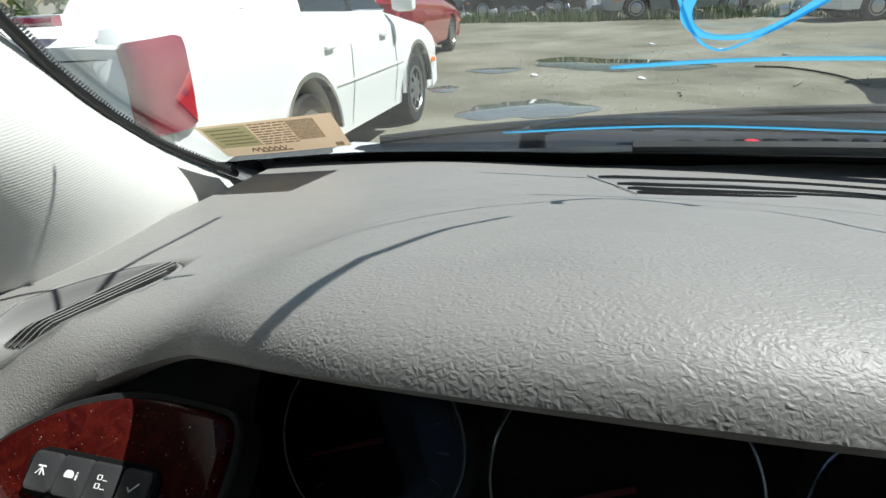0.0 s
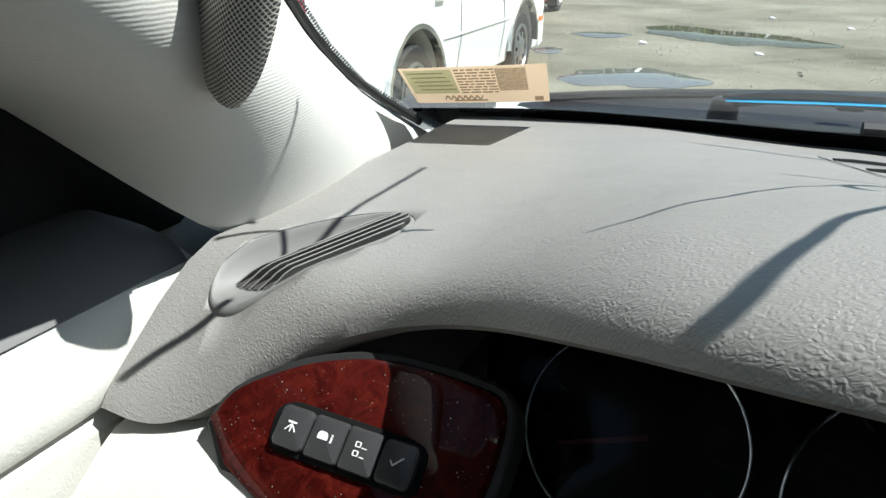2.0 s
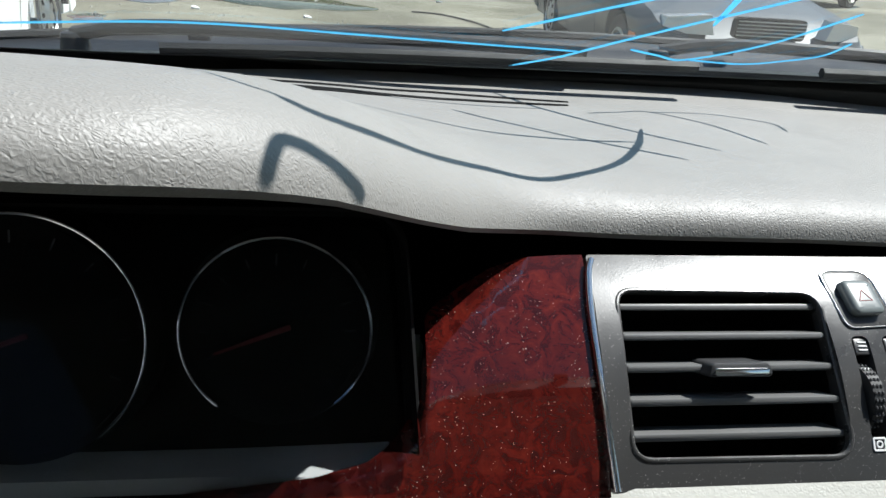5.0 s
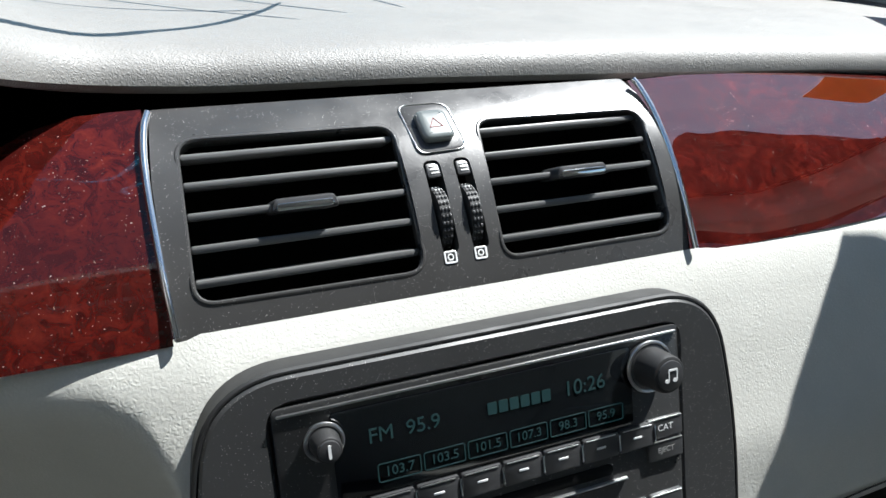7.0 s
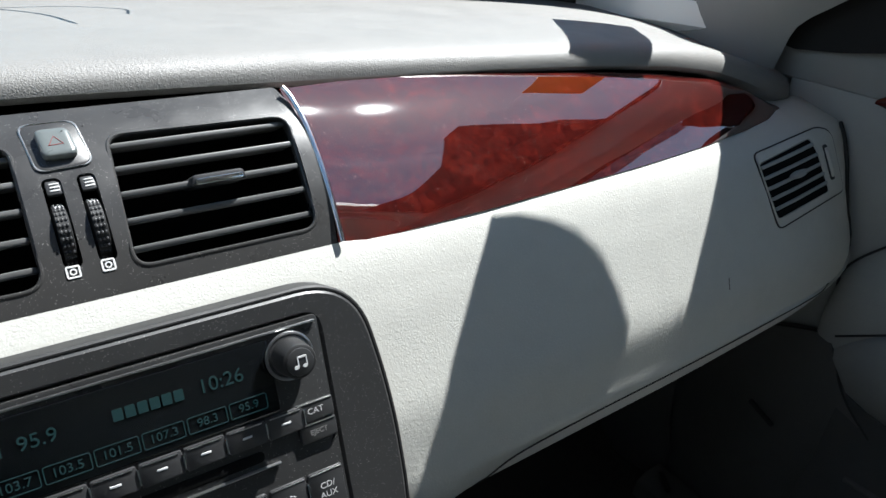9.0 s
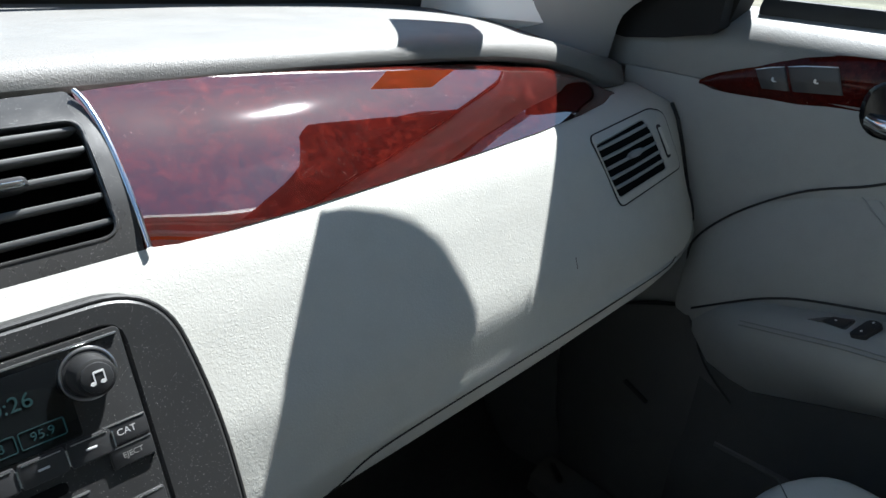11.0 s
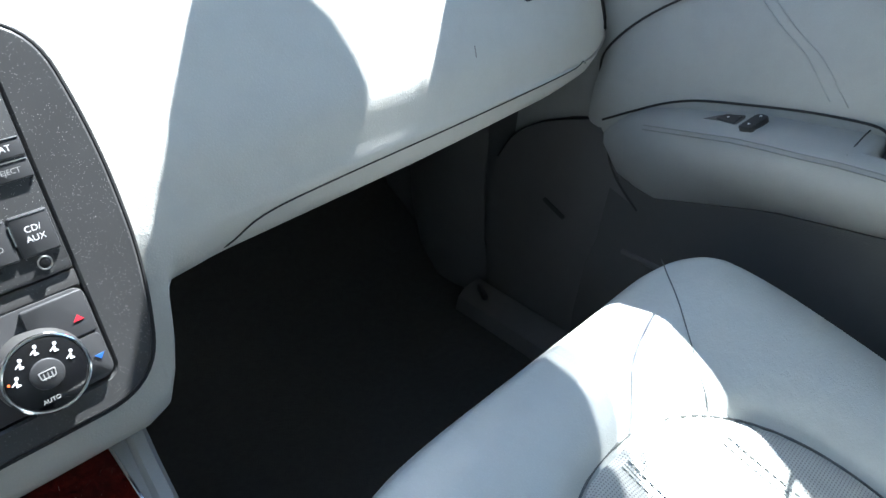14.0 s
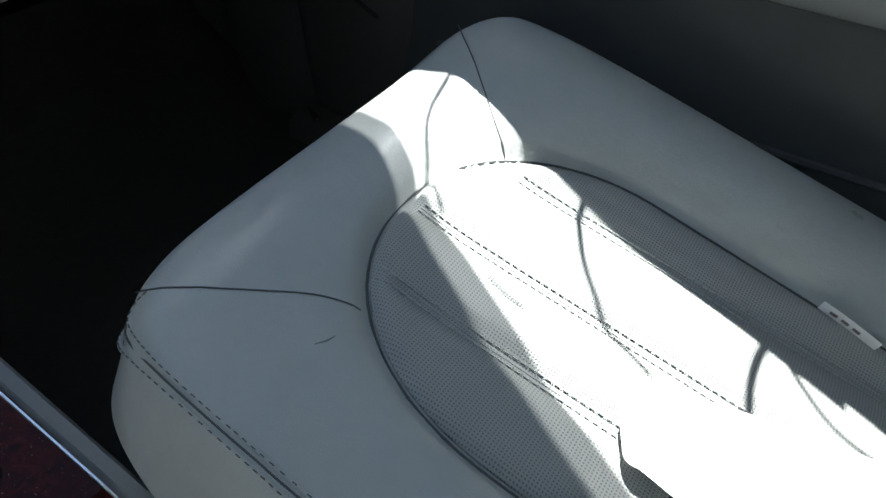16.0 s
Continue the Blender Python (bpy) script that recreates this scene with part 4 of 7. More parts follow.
clim = thing("climate_control", "black climate control panel with round chrome-ringed mode dial", "climate control")
part("faceplate", slab(rrect(0.2030, 0.0590, 0.007, 5, 0, 0.0200), -0.008, 0.0060, STACK, 0.0012), BUTTON, clim)
part("upper_strip", slab(rrect(0.2030, 0.0100, 0.001, 2, 0, 0.0546), -0.008, 0.0052, STACK, 0.0008), PANEL, clim)
for s in (-1, 1):
    cx, cy = 0.0655 * s, 0.0125
    d = part("mode_dial", cyl(0.0250, 0.0232, 0.004, 0.0175, 56, at(STACK, cx, cy), 0.0020), PANEL, clim)
    part("dial_ring", torus(0.0224, 0.0011, at(STACK, cx, cy, 0.0172), 64), CHROME, d)
    part("dial_face", cyl(0.0215, 0.0212, 0.014, 0.0180, 56, at(STACK, cx, cy), 0.0006), GLOSSBLACK, d)
    part("dial_hub", cyl(0.0098, 0.0090, 0.016, 0.0192, 40, at(STACK, cx, cy), 0.0010), BUTTON, d)
    for k in range(5):
        a = radians(170 - 38 * k)
        m = at(STACK, cx + 0.0152 * math.cos(a), cy + 0.0152 * math.sin(a), 0.0180)
        part("mode_symbol", slab(oval(0.0011, 0.0011, 10, 2), 0, 0.0003, at(m, 0.0006, 0.0022), 0.0), WHITEPRINT, d)
        part("mode_symbol", slab(rounded([(-0.0012, -0.0026), (0.0014, -0.0026), (0.0014, -0.0016), (0.0002, -0.0014), (0.0006, 0.0008), (-0.0006, 0.0010)], 0.0004, 2), 0, 0.0003, m, 0.0), WHITEPRINT, d)
        part("mode_symbol", slab(rrect(0.0030, 0.0007, 0.0002, 1), 0, 0.0003, at(m, -0.0016, -0.0004) @ pose(0, 0, 0, 0, 0, 35), 0.0), WHITEPRINT, d)
    hb = rounded([(-0.0040, -0.0022), (0.0040, -0.0022), (0.0046, 0.0026), (-0.0046, 0.0026)], 0.0008, 2)
    part("defrost_symbol", ring(hb, inset(hb, 0.0005), 0, 0.0003, at(STACK, cx, cy, 0.0192), 0.0), GREYPRINT, d)
    for j in (-1, 0, 1):
        part("defrost_symbol", slab(rrect(0.0006, 0.0040, 0.0002, 1), 0, 0.0003, at(STACK, cx + 0.0021 * j, cy - 0.0008, 0.0192), 0.0), GREYPRINT, d)
    text("dial_text", "AUTO", 0.0034, at(STACK, cx - 0.003, cy - 0.0150, 0.0181), GREYPRINT, d)
    part("indicator", slab(oval(0.0008, 0.0008, 8, 2), 0, 0.0004, at(STACK, cx - 0.0190, cy + 0.0030, 0.0180), 0.0), Mat("indicator_orange", (0.9, 0.15, 0.03), 0.4).m, d)
    b = part("temp_button", slab(rrect(0.0340, 0.0262, 0.0015, 3, 0.0832 * s, 0.0345), 0.005, 0.0088, STACK, 0.0008), BUTTON, clim)
    part("up_arrow", slab([(0.0030 + 0.0925 * s, 0.0300), (0.0925 * s, 0.0336), (-0.0030 + 0.0925 * s, 0.0300)], 0, 0.0004, at(STACK, 0, 0.0010, 0.0088), 0.0), REDPRINT, b)
    b = part("temp_button", slab(rrect(0.0220, 0.0270, 0.0040, 4, 0.0892 * s, 0.0068), 0.005, 0.0088, STACK, 0.0008), BUTTON, clim)
    part("down_arrow", slab([(-0.0028 + 0.0955 * s, 0.0070), (0.0955 * s, 0.0036), (0.0028 + 0.0955 * s, 0.0070)], 0, 0.0004, at(STACK, 0, 0, 0.0088), 0.0), BLUEPRINT, b)
text("button_text", "PASS", 0.0048, at(STACK, 0.0280, -0.0035, 0.0062), GREYPRINT, clim)
for k in range(3):
    b = part("climate_button", slab(rrect(0.0200, 0.0180, 0.002, 3), 0.005, 0.0088, at(STACK, -0.0215 + 0.0215 * k, 0.0360), 0.0014), BUTTON, clim)
    part("text_bar", slab(rrect(0.010, 0.0014, 0.0004, 1), 0, 0.0003, at(STACK, -0.0215 + 0.0215 * k, 0.0360, 0.0087), 0.0), GREYPRINT, b)

# ---- passenger end vent ----
px_ = Vector((0.103, 0.012, 0.008)).normalized()
pz_ = px_.cross(Vector((0, 0.029, 0.050))).normalized()
PV = Matrix((px_, pz_.cross(px_), pz_)).transposed().to_4x4()
PV.translation = Vector((0.582, 0.0055, 0.808)) + pz_ * 0.004
pv = thing("side_air_vent", "ivory framed side air vent with dark louvers at the dash end", "air vent")
po = rounded([(0.090, -0.036), (0.092, 0.026), (0.070, 0.034), (-0.041, 0.034), (-0.037, -0.036)], 0.008, 5)
pi = rounded([(0.057, -0.027), (0.054, 0.012), (0.050, 0.027), (-0.040, 0.025), (-0.035, -0.027)], 0.004, 5)


def pv_pt(u, v, h):
    p = PV @ Vector((u, v, 0))
    return Vector((p.x, face_y(p.x, p.z) - 0.85 * h, p.z + 0.53 * h))


part("vent_frame", loft([[pv_pt(x, y, h) for x, y in q] for q, h in ((po, -0.002), (po, 0.0008), (inset(po, 0.0014), 0.0020), (inset(pi, -0.0010), 0.0022), (pi, 0.0008))], caps=False), IVORY, pv)
part("frame_groove", tube([pv_pt(x, y, 0.0006) for x, y in inset(po, -0.0004)] + [pv_pt(*inset(po, -0.0004)[0], 0.0006)], 0.0008, 6), RUBBER, pv)
pc = (sum(p[0] for p in pi) / len(pi), sum(p[1] for p in pi) / len(pi))
part("recess", loft([[pv_pt(pc[0] + (x - pc[0]) * k, pc[1] + (y - pc[1]) * k, 0.0016) for x, y in pi] for k in (1.0, 0.85, 0.7, 0.55, 0.4, 0.25, 0.1, 0.01)], caps=False), VOID, pv)
for k in range(5):
    v = -0.0175 + 0.0098 * k
    x0, x1 = float(np.interp(v, (-0.026, 0.026), (-0.0350, -0.0400))), float(np.interp(v, (-0.026, 0.026), (0.056, 0.050)))
    part("slat", loft([[pv_pt(u, v + dv, h) for dv, h in ((-0.0014, 0.0012), (-0.0016, 0.0036), (0.0004, 0.0040), (0.0014, 0.0030), (0.0014, 0.0012))] for u in np.linspace(x0, x1, 12)]), DOORV, pv)
part("slide_tab", loft([[pv_pt(0.010 + x, 0.003 + y, h) for x, y in oval(0.013 * k, 0.0034 * k, 20, 2)] for k, h in ((1.0, 0.002), (1.0, 0.0062), (0.8, 0.0074), (0.2, 0.0078))]), DOORV, pv)
part("thumbwheel", loft([[pv_pt(0.0700 + x, -0.001 + y, h) for x, y in rrect(0.0045 * k, 0.030 * k, 0.002 * k, 3)] for k, h in ((1.0, 0.001), (1.0, 0.0038), (0.7, 0.0050))]), IVORY, pv)
part("wheel_slot", loft([[pv_pt(0.0700 + x, -0.001 + y, h) for x, y in rrect(0.0080 * k, 0.036 * k, 0.003 * k, 3)] for k, h in ((1.0, 0.0010), (1.0, 0.0025), (0.1, 0.0026))]), RUBBER, pv)

# ---- instrument cluster ----
CL = frame_of((0, 0.050, 0.880), (0, 0.35, 0.94))
clu = thing("instrument_cluster", "dark instrument cluster under the hood with thin chrome gauge rings", "instrument cluster")
co = rounded([(-0.215, -0.045), (-0.225, 0.078), (-0.53, 0.078), (-0.540, -0.045)], 0.02, 5)
part("backplate", slab(co, -0.035, -0.022, CL, 0.001), VOID, clu)
part("shroud", loft([[CL @ Vector((x, y, 0)) for x, y in inset(co, d)] for d in (0.0,)] + [[CL @ Vector((x, y, -0.030)) for x, y in inset(co, 0.006)]], caps=False), VOID, clu)
for cx, r, cy in ((-0.479, 0.0410, 0.027), (-0.377, 0.0500, 0.024), (-0.276, 0.0385, 0.027)):
    g = part("gauge", cyl(r + 0.004, r + 0.001, -0.024, -0.004, 48, at(CL, cx, cy), 0.001), VOID, clu)
    part("gauge_ring", torus(r, 0.0007, at(CL, cx, cy, -0.003), 72, 8, (radians(-52), radians(232))), CHROME, g)
    part("dial_face", cyl(r - 0.002, r - 0.003, -0.018, -0.0035, 48, at(CL, cx, cy), 0.0005), VOID, g)
    for k in range(13):
        a = radians(225 - 22.5 * k)
        part("tick", slab(rrect(0.0050, 0.0007, 0.0002, 1), 0, 0.0003, at(CL, cx + (r - 0.009) * math.cos(a), cy + (r - 0.009) * math.sin(a), -0.0033) @ pose(0, 0, 0, 0, 0, math.degrees(a)), 0.0), Mat("dim_print", (0.03, 0.03, 0.032), 0.6).m if k == 0 and cx < -0.4 else bpy.data.materials["dim_print"], g)
    part("needle", slab(rounded([(-0.006, -0.0012), (r - 0.012, -0.0005), (r - 0.012, 0.0005), (-0.006, 0.0012)], 0.0004, 2), 0, 0.0012, at(CL, cx, cy, -0.003) @ pose(0, 0, 0, 0, 0, 200), 0.0003), NEEDLE, g)
part("clear_lens", slab(inset(co, 0.008), 0.010, 0.012, CL @ pose(0, 0, 0, -14), 0.0004), glass("cluster_lens", (0.7, 0.72, 0.75), 0.012), clu)
part("cluster_surround", ring(inset(co, -0.002), inset(co, 0.004), -0.02, -0.008, CL, 0.003), VOID, clu)

# ---- driver's switch panel ----
SW = frame_of((0, 0.003, 0.920), (0, 0.74, 0.67))
swp = thing("switch_panel", "red burl wood panel with four black information buttons", "switch panel")
lw = curve_pts([(-0.6225, -0.012, 0), (-0.617, 0.001, 0), (-0.603, 0.012, 0), (-0.585, 0.0215, 0), (-0.560, 0.028, 0), (-0.530, 0.0280, 0), (-0.515, 0.0240, 0), (-0.512, 0.004, 0), (-0.516, -0.020, 0), (-0.528, -0.036, 0), (-0.556, -0.040, 0), (-0.585, -0.034, 0), (-0.608, -0.026, 0)], 4)
lw = [(p.x, p.y) for p in lw]
part("veneer", slab(lw, -0.014, -0.0005, SW, 0.004), DIMMEDWOOD, swp)
part("edge_gasket", ring(inset(lw, -0.003), inset(lw, 0.001), -0.020, -0.0045, SW, 0.001), RUBBER, swp)
sb = rounded([(-0.534, -0.0135), (-0.5345, 0.0012), (-0.540, 0.0028), (-0.588, 0.0028), (-0.5935, -0.0004), (-0.5915, -0.0140)], 0.004, 4)
part("button_well", slab(inset(sb, -0.001), -0.004, 0.0004, SW, 0.0003), VOID, swp)
for k in range(4):
    x = -0.5845 + 0.0140 * k
    b = part("info_button", slab(rrect(0.0134, 0.0148, 0.0025 if k in (0, 3) else 0.0014, 4), -0.001, 0.0028, at(SW, x + 0.0003, -0.0055), 0.0012), BUTTON, swp)
    m = at(SW, x, -0.0050, 0.0028) @ Matrix.Diagonal((0.8, 0.8, 1.0, 1.0))
    if k == 0:
        for a in (-40, 0, 40):
            part("lamp_symbol", slab(rrect(0.0005, 0.0038, 0.0002, 1), 0, 0.0003, m @ pose(0.0022 * math.sin(radians(a)), -0.0008, 0, 0, 0, a), 0.0), WHITEPRINT, b)
        part("lamp_symbol", slab(rrect(0.0046, 0.0009, 0.0003, 1), 0, 0.0003, at(m, 0, 0.0016), 0.0), WHITEPRINT, b)
    elif k == 1:
        part("car_symbol", slab(rounded([(0.0016, -0.0012), (0.0014, 0.0010), (0.0004, 0.0022), (-0.0026, 0.0022), (-0.0036, 0.0008), (-0.0036, -0.0012)], 0.0005, 2), 0, 0.0003, m, 0.0), WHITEPRINT, b)
        part("info_symbol", slab(rrect(0.0008, 0.0026, 0.0002, 1), 0, 0.0003, at(m, 0.0034, -0.0004), 0.0), WHITEPRINT, b)
        part("info_symbol", slab(rrect(0.0008, 0.0007, 0.0002, 1), 0, 0.0003, at(m, 0.0034, 0.0016), 0.0), WHITEPRINT, b)
    elif k == 2:
        for y in (0.0018, -0.0020):
            q = rrect(0.0026, 0.0024, 0.0003, 1)
            part("list_symbol", ring(q, inset(q, 0.0004), 0, 0.0003, at(m, -0.0012, y), 0.0), WHITEPRINT, b)
            part("list_symbol", slab(rrect(0.0024, 0.0004, 0.0001, 1), 0, 0.0003, at(m, 0.0020, y - 0.0010), 0.0), WHITEPRINT, b)
    else:
        part("tick_symbol", slab([(-0.0028, 0.0), (-0.0010, -0.0020), (0.0032, 0.0022), (0.0028, 0.0026), (-0.0010, -0.0012), (-0.0024, 0.0004)], 0, 0.0003, m, 0.0), WHITEPRINT, b)

# ---- windshield ----


def glass_y(x, z):
    return 0.422 - 0.085 * (abs(x) / 0.67) ** 4 - (z - 0.94) * 1.732 + 1.0 * max(0.0, 0.964 - z) * max(0.0, 1 - (x / 0.45) ** 2)


def glass_edge(z):
    return float(np.interp(z, (0.90, 0.95, 0.99, 1.02, 1.05, 1.08, 1.15, 1.25, 1.36), (0.68, 0.70, 0.706, 0.698, 0.684, 0.664, 0.63, 0.59, 0.55)))


ws = thing("windshield", "curved clear windshield with faint reflections", "windshield", kind="structure")
bm = bmesh.new()
for off in (0.0, 0.005):
    rows = []
    for i in range(25):
        z = 0.90 + 0.46 * i / 24
        e = glass_edge(z) + 0.03
        rows.append([bm.verts.new((-e + 2 * e * k / 40, glass_y(-e + 2 * e * k / 40, z) + off, z)) for k in range(41)])
    for a, b in zip(rows, rows[1:]):
        for k in range(40):
            bm.faces.new((a[k], a[k + 1], b[k + 1], b[k]))
pane = part("pane", bm, glass("windshield_glass", (0.97, 0.985, 0.98), 0.10), ws)
pane.visible_shadow = False
# black ceramic border along the lower edge and up both sides
strip = []
for i in range(61):
    x = -0.70 + 1.40 * i / 60
    strip.append([(x, glass_y(x, z) - d, z) for z, d in ((0.905, 0.0015), (0.942 + 0.020 * min(1, abs(x) / 0.6) ** 2, 0.0015), (0.942 + 0.020 * min(1, abs(x) / 0.6) ** 2, 0.0005), (0.905, 0.0005))])
part("black_border", loft(strip), GLOSSBLACK, ws)
for s in (-1, 1):
    side = []
    for i in range(31):
        z = 0.945 + 0.41 * i / 30
        e = glass_edge(z)
        side.append([(s * x, glass_y(x, z) - d, z) for x, d in ((e + 0.035, 0.0018), (e - (-0.006 if s < 0 else 0.004), 0.0018), (e - (-0.006 if s < 0 else 0.004), 0.0006), (e + 0.035, 0.0006))])
    part("black_border", loft(side), GLOSSBLACK, ws)
    seal = curve_pts([(s * (glass_edge(z) - 0.007), glass_y(glass_edge(z), z) - 0.008, z) for z in np.linspace(0.950, 1.34, 16)], 2)
    part("edge_seal", tube(seal, 0.0030, 8), RUBBER, ws)
    for z in np.arange(0.958, 1.12, 0.0016):
        e = glass_edge(z) - 0.0098
        part("seal_tooth", slab(rrect(0.0016, 0.0008, 0.0003, 1), -0.001, 0.0014, Matrix.Translation((s * e, glass_y(e, z) - 0.0085, z)) @ pose(0, 0, 0, 120), 0.0004), RUBBER, ws) if s < 0 else None

# marker strokes on the glass
marks = thing("marker_writing", "bright blue marker strokes written on the windshield", "writing")


def glass_normal(p):
    return Vector((0, -0.5, -0.866))


def stroke(pts, w, n=7):
    pts = [Vector((x, glass_y(x, z) - 0.0012, z)) for x, z in [(p.x, p.z) for p in curve_pts([(a, 0, b) for a, b in pts], n)]]
    part("stroke", ribbon(pts, glass_normal, w, 0.0006), MARKER, marks)


def lit_from(points):
    """Where the sun's rays to the given places on the pad cross the glass."""
    out = []
    for x, y, z in points:
        lo, hi = 0.0, 1.2
        for _ in range(40):
            mid = (lo + hi) / 2
            q = Vector((x, y, z)) + SUN * mid
            if q.y > glass_y(q.x, q.z):
                hi = mid
            else:
                lo = mid
        q = Vector((x, y, z)) + SUN * lo
        out.append((q.x, q.z))
    return out


stroke([(-0.404, 1.034), (-0.341, 1.037), (-0.274, 1.0365), (-0.18, 1.0325), (-0.078, 1.030), (0.0, 1.027)], 0.0045)
stroke([(-0.352, 1.090), (-0.366, 1.066), (-0.359, 1.053), (-0.339, 1.051), (-0.321, 1.059), (-0.300, 1.080), (-0.295, 1.098)], 0.0055)
stroke([(-0.486, 0.979), (-0.363, 0.984), (-0.242, 0.979), (-0.15, 0.975), (-0.069, 0.972)], 0.0028)
stroke([(-0.113, 0.948), (-0.034, 0.990), (0.06, 1.035)], 0.0035)
stroke([(-0.139, 0.989), (-0.064, 1.017), (0.03, 1.05)], 0.0035)


def pad_pts(*xy):
    return [(x, y, pad_z(x, y)) for x, y in xy]


# these strokes are added along the sun's rays to cast the pad's shadow lines
stroke(lit_from(pad_pts((-0.4590, -0.0336), (-0.4550, -0.0316), (-0.4503, -0.0252), (-0.4460, -0.0137), (-0.4390, 0.0045), (-0.4320, 0.0300), (-0.4170, 0.0620))), lambda t: 0.0078 - 0.0050 * t)
stroke(lit_from(pad_pts((-0.4973, 0.0357), (-0.4833, 0.0420), (-0.4720, 0.0570), (-0.4580, 0.0760), (-0.4433, 0.1135), (-0.4225, 0.1800), (-0.4030, 0.2180), (-0.3850, 0.2150), (-0.3471, 0.1507), (-0.3171, 0.0643), (-0.2917, 0.0359))), 0.0019)
stroke(lit_from(pad_pts((-0.2917, 0.0359), (-0.2731, 0.0226), (-0.2530, 0.0278), (-0.2167, 0.0825), (-0.1813, 0.1282), (-0.1400, 0.1500), (-0.0923, 0.1937), (-0.0598, 0.2445), (-0.0356, 0.3000))), lambda t: 0.0020 + 0.0044 * min(1, 2.5 * t, 5 - 5 * t + 0.3))
stroke(lit_from(pad_pts((-0.2662, -0.0185), (-0.2649, -0.0124), (-0.2632, -0.0060), (-0.2581, -0.0013), (-0.2504, 0.0033), (-0.2412, 0.0088))), 0.0052)
stroke(lit_from(pad_pts((-0.0615, 0.3499), (-0.0323, 0.3593), (-0.0032, 0.3656), (0.0322, 0.3268), (0.0472, 0.2695))), 0.0030)
stroke(lit_from(pad_pts((-0.0032, 0.3656), (0.0464, 0.3695), (0.0730, 0.3600), (0.0943, 0.3439), (0.0918, 0.3185))), 0.0026)
stroke(lit_from(pad_pts((-0.5755, 0.0891), (-0.5835, 0.0875), (-0.5885, 0.0834))), 0.0024)

# unseen thin strand above the windshield, added to cast line shadows by the pillar
wire = thing("wire", "unseen thin dark strand added to cast the shadow lines beside the pillar", "wire")


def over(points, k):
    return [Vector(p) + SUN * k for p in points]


SHADOW_LINE = [(-0.6352, 0.0834, 1.0138), (-0.6370, 0.0819, 1.0025), (-0.6420, 0.0792, 0.9875), (-0.6481, 0.0772, 0.9755), (-0.6569, 0.0763, 0.9630)]
part("wire_end", tube(curve_pts(over(SHADOW_LINE, 0.23), 4), 0.0013, 6), RUBBER, wire)
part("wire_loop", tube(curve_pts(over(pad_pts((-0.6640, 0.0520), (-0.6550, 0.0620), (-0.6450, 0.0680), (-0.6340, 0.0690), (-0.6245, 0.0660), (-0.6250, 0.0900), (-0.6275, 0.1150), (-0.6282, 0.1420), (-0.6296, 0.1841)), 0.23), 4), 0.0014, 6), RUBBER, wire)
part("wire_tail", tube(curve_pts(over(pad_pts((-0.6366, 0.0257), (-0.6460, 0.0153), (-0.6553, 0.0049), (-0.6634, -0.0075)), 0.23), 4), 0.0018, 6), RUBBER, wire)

# stickers on the passenger side of the glass
decal = thing("windshield_sticker", "amber rectangular sticker on the passenger side of the windshield", "sticker")


def on_glass(pts, d):
    return [(x, glass_y(x, z) - d, z) for x, z in pts]


DEC = lit_from([(0.475, 0.241, 0.912), (0.520, 0.226, 0.912), (0.564, 0.210, 0.912), (0.515, 0.153, 0.912), (0.467, 0.099, 0.912), (0.425, 0.108, 0.912), (0.383, 0.118, 0.912), (0.430, 0.180, 0.912)])
part("sheet", loft([on_glass(DEC, 0.0008), on_glass(DEC, 0.0016)]), STICKER, decal)
# added sheet, outlined back along the sun from the lower dash's shadow edge
band = thing("sunshade_strip", "dark sheet added on the upper passenger windshield to cast the dash shadow", "sunshade")
BND = lit_from([(0.246, 0.028, 0.840), (0.268, 0.0258, 0.837), (0.291, 0.0206, 0.832), (0.315, 0.013, 0.8205), (0.334, 0.001, 0.8015), (0.3445, -0.0145, 0.775), (0.3445, -0.026, 0.752), (0.3415, -0.0325, 0.739), (0.3675, -0.0324, 0.7391), (0.3907, -0.0320, 0.7401), (0.4067, -0.0289, 0.7476)])
BND += [(0.64, BND[-1][1] + 0.002), (0.61, 1.20), (0.585, 1.27), (0.550, 1.345), (0.46, 1.345), (0.45, 1.20)] + lit_from([(0.152, -0.039, 0.709), (0.187, -0.018, 0.767), (0.220, 0.007, 0.811)])
part("sheet", loft([on_glass(BND, 0.0008), on_glass(BND, 0.0018)]), BLACK, band)

# yellow card tucked against the glass
CARD = [(-0.672, 1.000), (-0.584, 1.006), (-0.598, 0.9715), (-0.684, 0.968)]


def card_at(u, v, d):
    a = Vector((CARD[0][0], 0, CARD[0][1])).lerp(Vector((CARD[1][0], 0, CARD[1][1])), u)
    b = Vector((CARD[3][0], 0, CARD[3][1])).lerp(Vector((CARD[2][0], 0, CARD[2][1])), u)
    p = b.lerp(a, v)
    return Vector((p.x, glass_y(p.x, p.z) - d - 0.003 * math.sin(math.pi * u), p.z))


def card_piece(u0, u1, v0, v1, d):
    nu = 8
    loops = [[card_at(u0 + (u1 - u0) * i / nu, v, dd) for v, dd in ((v0, d), (v1, d), (v1, d - 0.0006), (v0, d - 0.0006))] for i in range(nu + 1)]
    return loft(loops)


